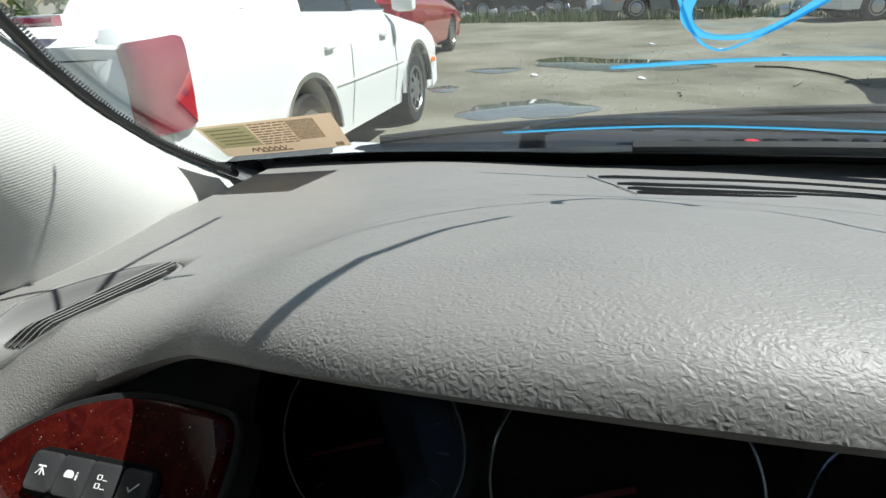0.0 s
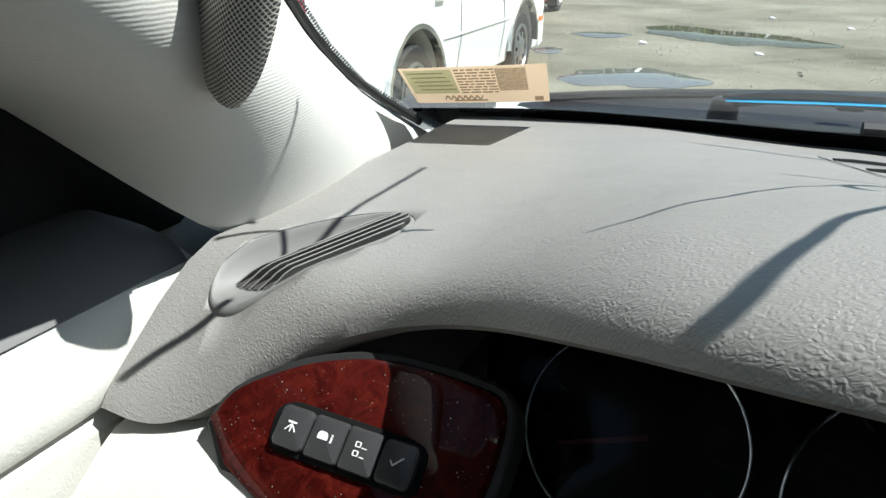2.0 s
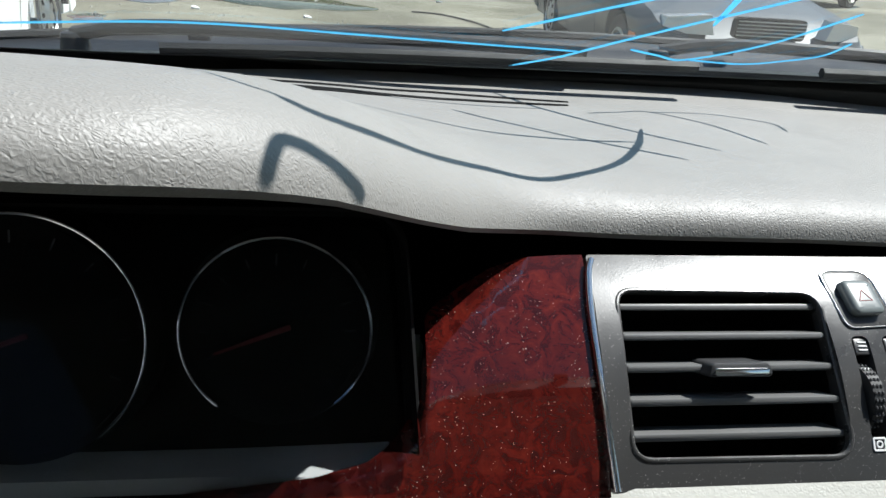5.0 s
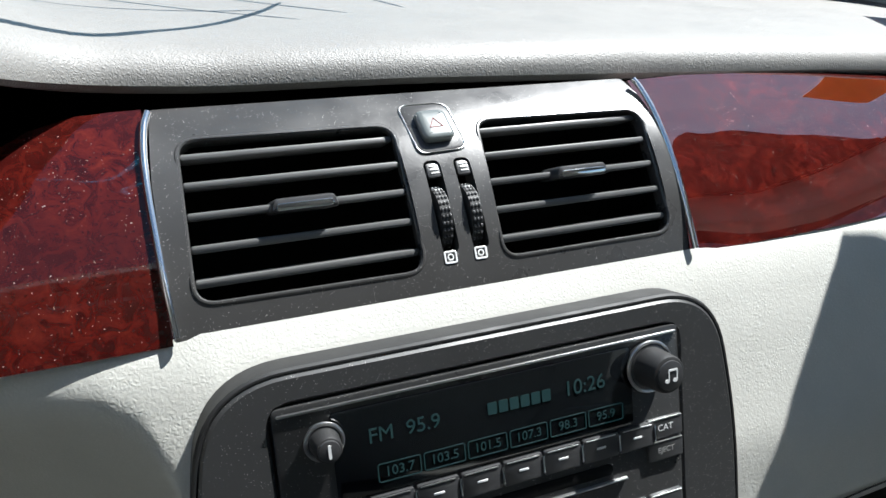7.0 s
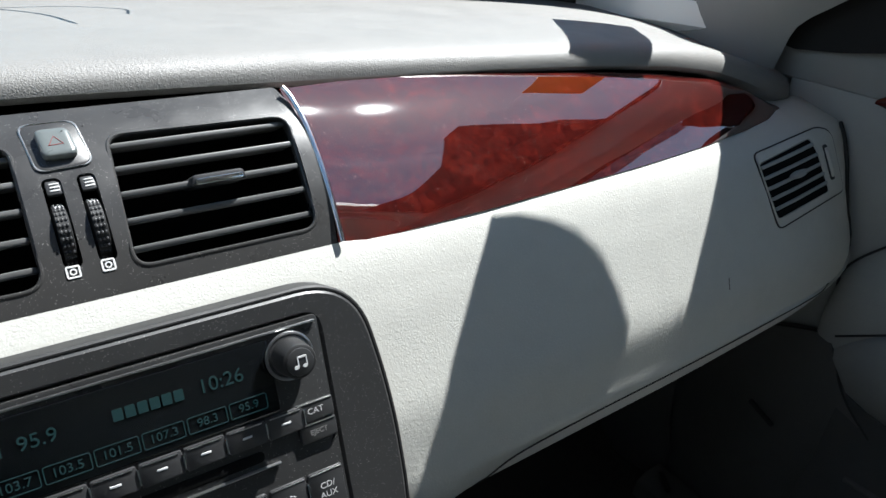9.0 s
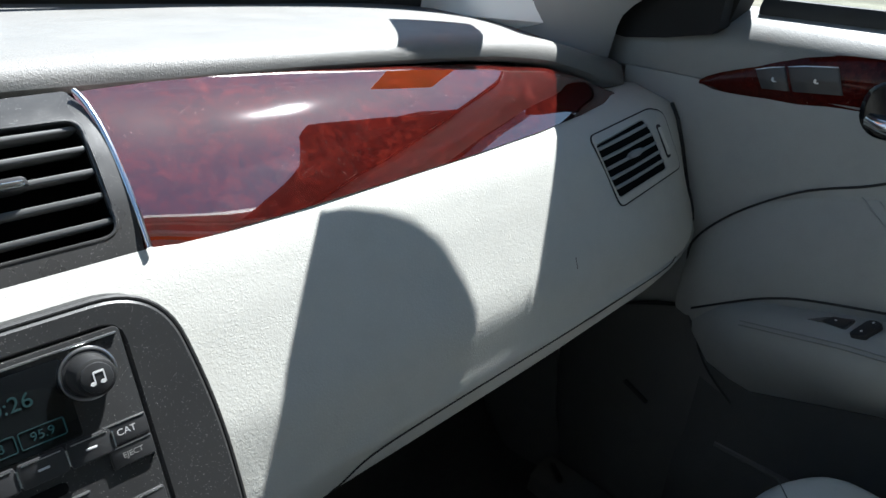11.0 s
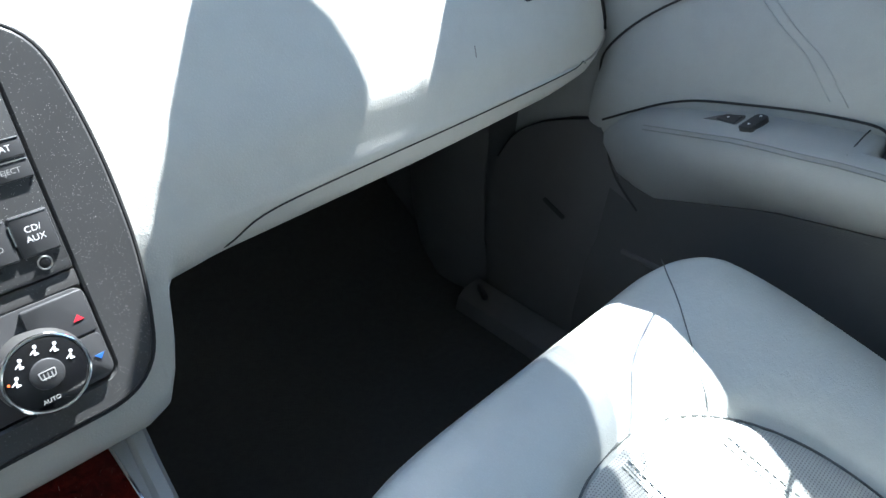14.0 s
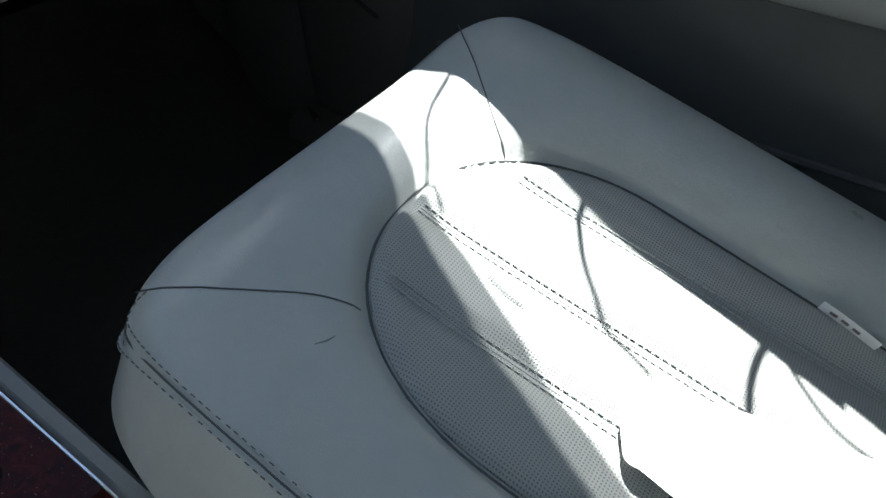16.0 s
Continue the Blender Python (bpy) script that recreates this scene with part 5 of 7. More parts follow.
PRINTINK = see_through(translucent(Mat("pale_print", (0.46, 0.40, 0.32), 0.7).m, (0.50, 0.43, 0.34), 0.5), (0.80, 0.77, 0.70), 0.55)
card = thing("registration_card", "tan printed card with green block leaning on the windshield", "card")
part("sheet", card_piece(0, 1, 0, 1, 0.004), PAPER, card)
part("green_block", card_piece(0.03, 0.36, 0.30, 0.94, 0.0046), PAPERGREEN, card)
part("stamp", card_piece(0.66, 0.86, 0.35, 0.93, 0.0046), PAPERGREY, card)
rnd = random.Random(4)
for k in range(9):
    v = 0.90 - 0.075 * k
    u = 0.38
    while u < 0.64:
        w = rnd.uniform(0.02, 0.08)
        part("text_bar", card_piece(u, min(u + w, 0.65), v, v + 0.035, 0.0047), PRINTINK, card)
        u += w + 0.014
for k in range(5):
    v = 0.84 - 0.11 * k
    part("text_bar", card_piece(0.05 + 0.01 * k, 0.30 + 0.012 * k, v, v + 0.028, 0.0049), PRINTINK, card)
part("text_bar", card_piece(0.30, 0.55, 0.06, 0.10, 0.0047), PRINTINK, card)
part("text_bar", card_piece(0.90, 0.96, 0.04, 0.16, 0.0047), PRINTINK, card)
part("signature", tube(curve_pts([card_at(0.24 + 0.022 * k, 0.12 + (0.10 if k % 2 else 0.0), 0.0052) for k in range(14)], 4), 0.0005, 5), PRINTINK, card)

# ---- pillars ----


# darker copy of the pillar fabric, the passenger side's shade in its colour
SHADECLOTH = plastic("shaded_pillar_cloth", (0.25, 0.252, 0.245), 0.85, 0.15, 400, 0.0003)


def pillar(name, s, label):
    tb = [
        (0.860, 0.690, 0.340, 0.676, 0.150, 0.690, 0.120),
        (0.930, 0.697, 0.315, 0.667, 0.130, 0.672, 0.095),
        (0.958, 0.702, 0.272, 0.656, 0.108, 0.670, 0.052),
        (0.985, 0.704, 0.226, 0.640, 0.075, 0.668, 0.020),
        (1.024, 0.694, 0.162, 0.618, 0.020, 0.666, -0.022),
        (1.060, 0.675, 0.100, 0.602, -0.050, 0.655, -0.085),
        (1.120, 0.645, -0.005, 0.580, -0.150, 0.640, -0.185),
        (1.220, 0.603, -0.18, 0.545, -0.31, 0.610, -0.345),
        (1.370, 0.55, -0.44, 0.50, -0.55, 0.56, -0.59),
    ]
    th = thing(name, label, "pillar trim", kind="structure")
    loops = []
    for i in range(45):
        z = 0.870 + 0.50 * i / 44
        fx, fy, bx, by, rx, ry = smooth_table(tb, z, 0.012)
        fx, fy = fx - 0.002, glass_y(fx, z) - 0.012
        if s < 0:
            flat = min(1.0, max(0.0, (z - 0.965) / 0.06))
            rx, ry = rx + 0.040 * flat, ry + 0.015 * flat
        bx += (0.007 - 0.006) * min(1.0, max(0.0, (z - 0.94) / 0.12)) if s < 0 else 0.0
        row = []
        for k in range(17):
            t = k / 16
            if t < 0.55:
                q = t / 0.55
                a, b, c = Vector((fx, fy)), Vector((bx + 0.004, by + 0.62 * (fy - by))), Vector((bx, by))
            else:
                q = (t - 0.55) / 0.45
                a, b, c = Vector((bx, by)), Vector((bx + 0.001, by - (0.95 if s < 0 else 0.6) * (by - ry))), Vector((rx, ry))
            p = (1 - q) ** 2 * a + 2 * q * (1 - q) * b + q * q * c
            row.append((s * p.x, p.y, z))
        if s < 0:
            for _ in range(12):
                row = [row[0]] + [tuple((a[j] + 2 * b[j] + c[j]) / 4 for j in range(3)) for a, b, c in zip(row, row[1:], row[2:])] + [row[-1]]
        row += [(s * (rx + 0.05), ry + 0.07, z), (s * (fx + 0.05), fy, z)]
        loops.append(row)
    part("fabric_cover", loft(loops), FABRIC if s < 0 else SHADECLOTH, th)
    return th


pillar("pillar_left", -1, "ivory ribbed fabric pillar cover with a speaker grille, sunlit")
pr = pillar("pillar_right", 1, "cloth pillar cover, its shade put into the grey colour")
# small speaker grille on the driver's pillar
TW = Matrix.Translation((-0.6098, 0.0213, 1.0642)) @ Matrix((Vector((0.25, 0.93, -0.26)).normalized(), Vector((0.28, -0.33, 0.90)).normalized(), Vector((0.93, -0.30, -0.20)).normalized())).transposed().to_4x4()
tg = thing("tweeter_grille", "beige perforated speaker grille on the pillar", "speaker")


def dotted():
    m = Mat("grille_mesh", (0.50, 0.48, 0.42), 0.6)
    sep = m.node("ShaderNodeSeparateXYZ")
    m.link(m.coords(), sep.inputs[0])
    across = m.math("ADD", sep.outputs[0], sep.outputs[2])
    com = m.node("ShaderNodeCombineXYZ")
    m.link(m.math("ADD", across, sep.outputs[1]), com.inputs[0])
    m.link(m.math("SUBTRACT", across, sep.outputs[1]), com.inputs[1])
    d = m.cells(480, at=com.outputs[0], rand=0.0)
    m.color(m.mix(m.range(d, 0.36, 0.46, 0.95, 0), (0.50, 0.48, 0.42), (0.02, 0.02, 0.02)))
    m.bump(m.range(d, 0.3, 0.5, 0, 1), 0.6, 0.001)
    return m.m


part("mesh_cover", loft([[(x, y, z) for x, y in oval(0.0100 * k, 0.042 * k, 32, 2.2)] for k, z in ((1.0, -0.012), (1.0, 0.008), (0.95, 0.0135), (0.82, 0.0170), (0.5, 0.0190), (0.08, 0.0195))]), dotted(), tg)
part("rim", torus(0.0103, 0.0012, Matrix.Diagonal((1.0, 4.10, 1.0, 1.0)) @ Matrix.Translation((0, 0, -0.001))), FABRIC, tg)
tg.matrix_world = TW

# ---- doors ----


def door_panel(name, s, label, y0, y1):
    th = thing(name, label, "car door", kind="structure")
    prof = [(0.760, 0.938), (0.742, 0.936), (0.720, 0.926), (0.706, 0.912), (0.702, 0.890), (0.704, 0.800), (0.712, 0.720), (0.716, 0.690), (0.712, 0.560), (0.706, 0.480), (0.700, 0.360), (0.705, 0.250), (0.780, 0.250), (0.800, 0.938)]
    loops = []
    n = 30
    for i in range(n + 1):
        y = y0 + (y1 - y0) * i / n
        rise = 0.035 * min(1, max(0, (-0.35 - y) / 0.5))
        loops.append([(s * x, y, z + (rise * (z - 0.25) / 0.69)) for x, z in prof])
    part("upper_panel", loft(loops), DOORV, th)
    return th


DOORTRIM = plastic("door_trim_plastic", (0.085, 0.085, 0.083), 0.55, 0.2)
# roll made grey, the shade lying on it put into the colour
TOPROLL = leather("shaded_roll_vinyl", (0.22, 0.222, 0.215), (0.25, 0.252, 0.244), 600, 0.00022, 0.5)
dr = door_panel("door_right", 1, "passenger door panel with wood strip and armrest, shade in its grey vinyl colour", 0.10, -1.25)
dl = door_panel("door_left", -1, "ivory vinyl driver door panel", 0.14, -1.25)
part("top_roll", loft([[(x, y, z) for x, z in ((0.766, 0.9405), (0.742, 0.9400), (0.718, 0.9300), (0.7025, 0.9150), (0.6990, 0.8950), (0.7005, 0.8740), (0.706, 0.8700), (0.76, 0.8700))] for y in np.linspace(0.170, -1.2, 22)]), TOPROLL, dr, "grained vinyl top roll, shade put into its grey colour")
# padded insert above the armrest
ins = curve_pts([(-0.0300, 0.618, 0), (-0.0170, 0.668, 0), (-0.0190, 0.700, 0), (-0.0548, 0.743, 0), (-0.110, 0.783, 0), (-0.161, 0.8045, 0), (-0.230, 0.828, 0), (-0.45, 0.862, 0), (-0.90, 0.885, 0)], 5)
top = [(p.x, p.y) for p in ins]
loops = []
for y, z in top:
    zb = 0.600 + 0.10 * min(1, max(0, (-y - 0.03) / 0.3))
    row = []
    for k in range(9):
        t = k / 8
        row.append((0.708 - 0.016 * math.sin(math.pi * min(1, 0.12 + 0.88 * (1 - t))) * min(1, max(0.05, (z - zb) / 0.12)), y, z + (zb - z) * t))
    row += [(0.725, y, zb), (0.725, y, z)]
    loops.append(row)
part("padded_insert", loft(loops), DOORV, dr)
part("insert_seam", tube([(0.7035, y, z + 0.001) for y, z in top], 0.0013, 6), RUBBER, dr)
part("panel_seam", tube(curve_pts([(0.7035, -0.0300, 0.620), (0.7010, -0.0440, 0.590), (0.6985, -0.0680, 0.556), (0.6970, -0.1040, 0.528)], 6), 0.0014, 6), RUBBER, dr)
part("panel_seam", tube(curve_pts([(0.7005, -0.0300, 0.6215), (0.6985, 0.0150, 0.605), (0.6985, 0.0550, 0.586), (0.6985, 0.0920, 0.556), (0.6985, 0.1150, 0.515)], 6), 0.0013, 6), RUBBER, dr)


def insert_x(y, z):
    """How far out the padded insert stands."""
    zt = float(np.interp(-y, [-p[0] for p in top[6:]], [p[1] for p in top[6:]]))
    zb = 0.600 + 0.10 * min(1, max(0, (-y - 0.03) / 0.3))
    t = (zt - z) / max(0.01, zt - zb)
    return 0.708 - 0.016 * math.sin(math.pi * min(1, 0.12 + 0.88 * (1 - t))) * min(1, max(0.05, (zt - zb) / 0.12))


for off in (0.0, 0.016):
    part("pleat", tube(curve_pts([(insert_x(y, z) - 0.0002, y, z) for y, z in ((-0.165 - off, 0.797), (-0.195 - off, 0.776), (-0.230 - off, 0.755), (-0.262 - off, 0.722))], 5), 0.0010, 6), DOORV, dr)
# armrest
loops = []
for i in range(33):
    y = -0.036 - 0.864 * i / 32
    zt = float(np.interp(-y, (0.02, 0.10, 0.21, 0.31, 0.9), (0.622, 0.664, 0.692, 0.706, 0.73)))
    zl = float(np.interp(-y, (0.02, 0.06, 0.11, 0.25, 0.38, 0.9), (0.600, 0.560, 0.545, 0.592, 0.615, 0.63)))
    out = float(np.interp(-y, (0.02, 0.06, 0.10, 0.25, 0.9), (-0.008, 0.010, 0.030, 0.046, 0.050)))
    row = [(0.716, y, zt), (0.708 - out * 0.5, y, zt - 0.002), (0.706 - out * 0.9, y, zt - 0.008), (0.702 - out, y, zt - 0.020), (0.700 - out, y, zt - 0.036)]
    for k in range(1, 6):
        t = k / 5
        row.append((0.700 - out + (out + 0.006) * t**1.6, y, (zt - 0.036) + (zl - zt + 0.036) * t))
    row.append((0.725, y, zl))
    loops.append(row)
arm = part("armrest", loft(loops), DOORV, dr)
# hand recess behind the switches
cut(arm, obj("well", loft([[(x, y, z) for x, y in rounded([(0.6650, -0.318), (0.730, -0.318), (0.730, -0.640), (0.6620, -0.640)], 0.012, 6)] for z in (0.674, 0.80)]), None))
for dz, dx in ((-0.017, -0.0006), (-0.022, -0.0008)):
    part("armrest_seam", tube([(0.701 - float(np.interp(-y, (0.02, 0.10, 0.25, 0.9), (0.006, 0.030, 0.046, 0.050))) + dx, y, float(np.interp(-y, (0.02, 0.10, 0.21, 0.31, 0.9), (0.622, 0.664, 0.692, 0.706, 0.73))) + dz) for y in np.linspace(-0.10, -0.85, 24)], 0.0006, 5), THREAD, dr)
part("armrest_top_seam", tube(curve_pts([(0.6956, -0.036, 0.6235), (0.6935, -0.091, 0.6590), (0.6930, -0.1213, 0.6750), (0.6930, -0.1508, 0.6855), (0.6938, -0.2066, 0.6985), (0.6948, -0.2574, 0.7080), (0.6958, -0.3040, 0.7125), (0.6950, -0.3200, 0.7070), (0.6940, -0.3290, 0.7000), (0.6950, -0.3420, 0.7010), (0.6965, -0.378, 0.7080), (0.699, -0.50, 0.722)], 6), 0.0014, 6), RUBBER, dr)


def rest(u, v, d):
    """A place on the armrest's top: u along the door, v across it."""
    return Vector((0.6735 + 0.90 * v, -0.197 - u, 0.6830 + 0.33 * u + 0.40 * v)) + Vector((-0.39, 0.31, 0.87)) * d


def rest_plate(pts, d0, d1):
    return loft([[rest(u, v, d) for u, v in q] for q, d in ((pts, d0), (pts, d1 - 0.0006), (inset(pts, 0.0006), d1))])


part("switch_recess", rest_plate(rounded([(-0.040, 0.006), (-0.024, 0.0130), (0.000, 0.0135), (-0.003, -0.002), (-0.022, 0.004)], 0.003, 4), -0.004, 0.0006), DOORTRIM, dr)
sw = part("window_switch", rest_plate(rounded([(-0.026, 0.0055), (-0.018, 0.0130), (-0.001, 0.0105), (-0.004, -0.0015)], 0.002, 3), -0.003, 0.0020), BLACK, dr)
part("switch_symbol", rest_plate([(x - 0.014, y + 0.0075) for x, y in oval(0.0012, 0.0010, 8, 2)], 0.001, 0.0027), WHITEPRINT, sw)
sw = part("window_switch", rest_plate(rounded([(0.0020, -0.0085), (0.0160, -0.0100), (0.0235, 0.0085), (0.0160, 0.0125), (0.0100, 0.0115)], 0.003, 4), -0.003, 0.0030), BLACK, dr)
for u, v in ((0.0110, -0.0040), (0.0160, 0.0085)):
    part("switch_symbol", rest_plate([(x + u, y + v) for x, y in oval(0.0013, 0.0011, 8, 2)], 0.001, 0.0037), WHITEPRINT, sw)
part("rest_line", tube([(0.6620, -0.299, 0.6925), (0.673, -0.300, 0.6990), (0.688, -0.301, 0.7045), (0.6975, -0.302, 0.7070)], 0.0008, 6), RUBBER, dr)
part("hinge_trim", loft([[(x, y, z) for y, z in ((-0.066, 0.25), (-0.100, 0.528), (-0.068, 0.555), (-0.044, 0.590), (-0.030, 0.620), (0.015, 0.605), (0.055, 0.586), (0.092, 0.556), (0.118, 0.51), (0.125, 0.40), (0.110, 0.30), (0.06, 0.25))] for x in (0.699, 0.712)]), DOORTRIM, dr, "dark grey lower front door trim")
part("trim_slot", slab(rrect(0.040, 0.007, 0.003, 3), 0, 0.002, Matrix.Translation((0.6988, 0.012, 0.478)) @ pose(0, 0, 0, 90, 0, -90) @ pose(0, 0, 0, 0, 0, -22), 0.0006), BLACK, dr)
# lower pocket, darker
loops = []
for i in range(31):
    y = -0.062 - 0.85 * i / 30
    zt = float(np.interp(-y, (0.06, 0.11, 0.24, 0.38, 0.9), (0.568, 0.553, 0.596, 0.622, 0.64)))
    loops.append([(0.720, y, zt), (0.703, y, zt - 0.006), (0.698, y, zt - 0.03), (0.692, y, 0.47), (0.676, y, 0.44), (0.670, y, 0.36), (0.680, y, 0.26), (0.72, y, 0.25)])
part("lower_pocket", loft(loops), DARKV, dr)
part("pocket_lip", tube(curve_pts([(0.6935, -0.10, 0.470), (0.6925, -0.25, 0.474), (0.6925, -0.5, 0.482), (0.6925, -0.85, 0.49)], 6), 0.0045, 8), TRIMGREY, dr, "dark map pocket lip")
# side window: frame edge, added tint strip and belt seal, set from the seat's sun patch


def pane_x(z):
    return 0.752 - 0.28 * (z - 0.93)


def frame_z(y):
    return 1.092 + 0.455 * (-0.109 - y)


def clear_z(y):
    return 1.059 + 0.437 * (-0.111 - y)


# added tinted strip, dims the sun to a half-shaded band on the seat
tint = glass("half_shade_tint", (0.38, 0.38, 0.38), 0.02)
YS_ = np.linspace(-0.02, -0.62, 24)
part("pane_edge", loft([[(pane_x(z) - d, y, z) for z, d in ((clear_z(y), 0.001), (frame_z(y) + 0.02, 0.001), (frame_z(y) + 0.02, 0.0), (clear_z(y), 0.0))] for y in YS_]), tint, dr)
part("belt_seal", loft([[(x, y, z) for x, z in ((0.738, 0.930), (0.736, 0.944), (0.741, 0.953), (0.748, 0.9535), (0.750, 0.930))] for y in np.linspace(-0.02, -1.2, 16)]), RUBBER, dr, "black rubber window seal")
# wood strip with seat heater buttons and the chrome pull
wt = []
for i in range(41):
    y = 0.008 - 0.55 * i / 40
    c = float(np.interp(-y, (-0.008, 0.06, 0.12, 0.6), (0.871, 0.8855, 0.8935, 0.911)))
    hgt = 0.0235 * min(1, math.sqrt(max(0.002, (0.010 - y) / 0.10)))
    wt.append([(0.703, y, c - hgt), (0.6965, y, c - hgt * 0.5), (0.6955, y, c), (0.6975, y, c + hgt * 0.6), (0.703, y, c + hgt), (0.712, y, c)])
part("wood_strip", loft(wt), DIMMEDWOOD, dr, "dark red burl wood strip")


def strip_pt(y, v, proud):
    """A place on the wood strip: v from -1 at its lower edge to 1 at its upper edge."""
    c = float(np.interp(-y, (-0.008, 0.06, 0.12, 0.6), (0.871, 0.8855, 0.8935, 0.911)))
    hgt = 0.0235 * min(1, math.sqrt(max(0.002, (0.010 - y) / 0.10)))
    return (float(np.interp(v, (-1, -0.5, 0, 0.6, 1), (0.703, 0.6965, 0.6955, 0.6975, 0.703))) - proud, y, c + hgt * v)


for ya, yb in ((-0.052, -0.078), (-0.081, -0.124)):
    loops = []
    for k, pr2 in ((0, -0.002), (0.0, 0.0008), (0.04, 0.0014), (0.96, 0.0014), (1.0, 0.0008), (1.0, -0.002)):
        y = ya + (yb - ya) * k
        loops.append([strip_pt(y + 0.010 * v, v, pr2) for v in np.linspace(-0.42, 0.56, 9)] + [strip_pt(y + 0.010 * v, v, -0.003) for v in (0.56, -0.42)])
    hb = part("heater_button", loft(loops), BUTTON, dr)
    part("button_rim", ribbon([strip_pt(y + 0.0058, 0.585, 0.0010) for y in np.linspace(ya, yb, 7)], (-1, 0, 0.3), 0.0010, 0.0006), SATIN, hb)
    sx, sy, sz = strip_pt((ya + yb) / 2, 0.05, 0.0017)
    part("heater_symbol", slab(rrect(0.0022, 0.0036, 0.0008, 2), 0, 0.0003, Matrix.Translation((sx, sy, sz)) @ pose(0, 0, 0, 90, 0, -90), 0.0), WHITEPRINT, hb)
    part("heater_symbol", slab(rrect(0.0034, 0.0014, 0.0005, 2), 0, 0.0003, Matrix.Translation((sx, sy - 0.0018, sz - 0.0016)) @ pose(0, 0, 0, 90, 0, -90), 0.0), WHITEPRINT, hb)
part("handle_cup", loft([[(0.700 + d, -0.21 + u * k, 0.879 + v * k) for u, v in rrect(0.130, 0.050, 0.022, 6)] for d, k in ((-0.006, 1.0), (-0.007, 0.95), (-0.001, 0.86))]), GLOSSBLACK, dr)
part("door_pull", tube(curve_pts([(0.696, -0.155, 0.8685), (0.684, -0.175, 0.867), (0.681, -0.21, 0.868), (0.684, -0.25, 0.870), (0.695, -0.27, 0.872)], 6), 0.0065, 10), CHROME, dr)
# window frame and glass of the passenger door
part("window_frame", loft([[(pane_x(z) - d, y + e, z) for z, d, e in ((frame_z(y), 0.012, 0.0), (frame_z(y) + 0.012, 0.020, 0.004), (frame_z(y) + 0.20, 0.030, 0.07), (frame_z(y) + 0.20, -0.02, 0.07), (frame_z(y), -0.004, 0.0))] for y in YS_]), SAIL, dr)
part("frame_upright", loft([[(x, y, z) for y, z in ((0.10, 0.90), (-0.004, 0.93), (-0.030, 1.03), (0.05, 1.05), (0.12, 0.99))] for x in (0.712, 0.745)]), SAIL, dr)
sl = [(0.150, 0.912), (0.128, 0.906), (0.100, 0.9025), (0.050, 0.909), (0.004, 0.9185), (-0.003, 0.925), (-0.004, 0.968), (0.020, 0.990), (0.060, 0.995), (0.150, 0.960)]
part("sail_cover", loft([[(x + 0.05 * max(0, z - 0.92), y, z) for y, z in sl] for x in (0.6925, 0.704, 0.735)]), SAIL, dr, "black mirror corner cover")
bm = loft([[(0.752 - 0.28 * (z - 0.93), y, z) for z in (0.93, 1.05, 1.18, 1.30)] for y in (-0.02, -0.3, -0.6, -0.95)], closed=False)
wp = part("window_pane", bm, GLASS, dr)
wp.visible_shadow = False
# marker strokes on that window, set back along the sun from the seat's shadow lines
mk = thing("marker_writing", "thin marker strokes on the passenger window", "writing")


SIDEMARK = Mat("opaque_blue_marker", (0.10, 0.35, 0.55), 0.6).m


def side_stroke(pts, w):
    q = []
    for x, y in pts:
        p = Vector((x, y, seat_z(x, y)))
        k = (0.752 - 0.28 * (p.z - 0.93) - p.x) / (SUN.x + 0.28 * SUN.z)
        q.append(p + SUN * k - Vector((0.002, 0, 0)))
    part("stroke", ribbon(curve_pts(q, 6), (-0.96, 0, -0.27), 1.3 * w, 0.0006), SIDEMARK, mk)


# driver door ledge and dark sail cover
loops = []
for i in range(25):
    y = 0.050 - 0.7 * (i / 24) ** 1.6
    k = min(1.0, 0.35 + (0.050 - y) / 0.022)
    k = math.sqrt(1 - (1 - k) ** 2)
    loops.append([(-0.668 - (-0.668 - x) * k, y, 0.940 + (z - 0.940) * k) for x, z in ((-0.775, 0.950), (-0.735, 0.950), (-0.712, 0.950), (-0.690, 0.948), (-0.680, 0.944), (-0.673, 0.934), (-0.6685, 0.917), (-0.6685, 0.909), (-0.671, 0.9045), (-0.685, 0.903), (-0.775, 0.903))])
part("door_ledge", loft(loops), IVORY, dl)
# dark cover along the ledge's outer part, put in for the shade there
loops = []
for i in range(25):
    y = 0.047 - 0.7 * (i / 24) ** 1.6
    k = min(1.0, 0.3 + (0.047 - y) / 0.02)
    k = math.sqrt(1 - (1 - k) ** 2)
    loops.append([(-0.6775 - (-0.6775 - x) * k, y, 0.940 + (z - 0.940) * k) for x, z in ((-0.775, 0.960), (-0.735, 0.962), (-0.712, 0.961), (-0.694, 0.957), (-0.684, 0.951), (-0.6775, 0.9435), (-0.684, 0.938), (-0.775, 0.938))])
part("window_sill_trim", loft(loops), TRIMGREY, dl, "dark grey cover on the ledge standing in for its shade")
part("door_skin", loft([[(x, y, z) for x, z in ((-0.675, 0.9015), (-0.6695, 0.897), (-0.6695, 0.80), (-0.69, 0.70), (-0.78, 0.70), (-0.78, 0.9015))] for y in (0.02, -0.05, -0.15, -0.40, -0.65)]), IVORY, dl)
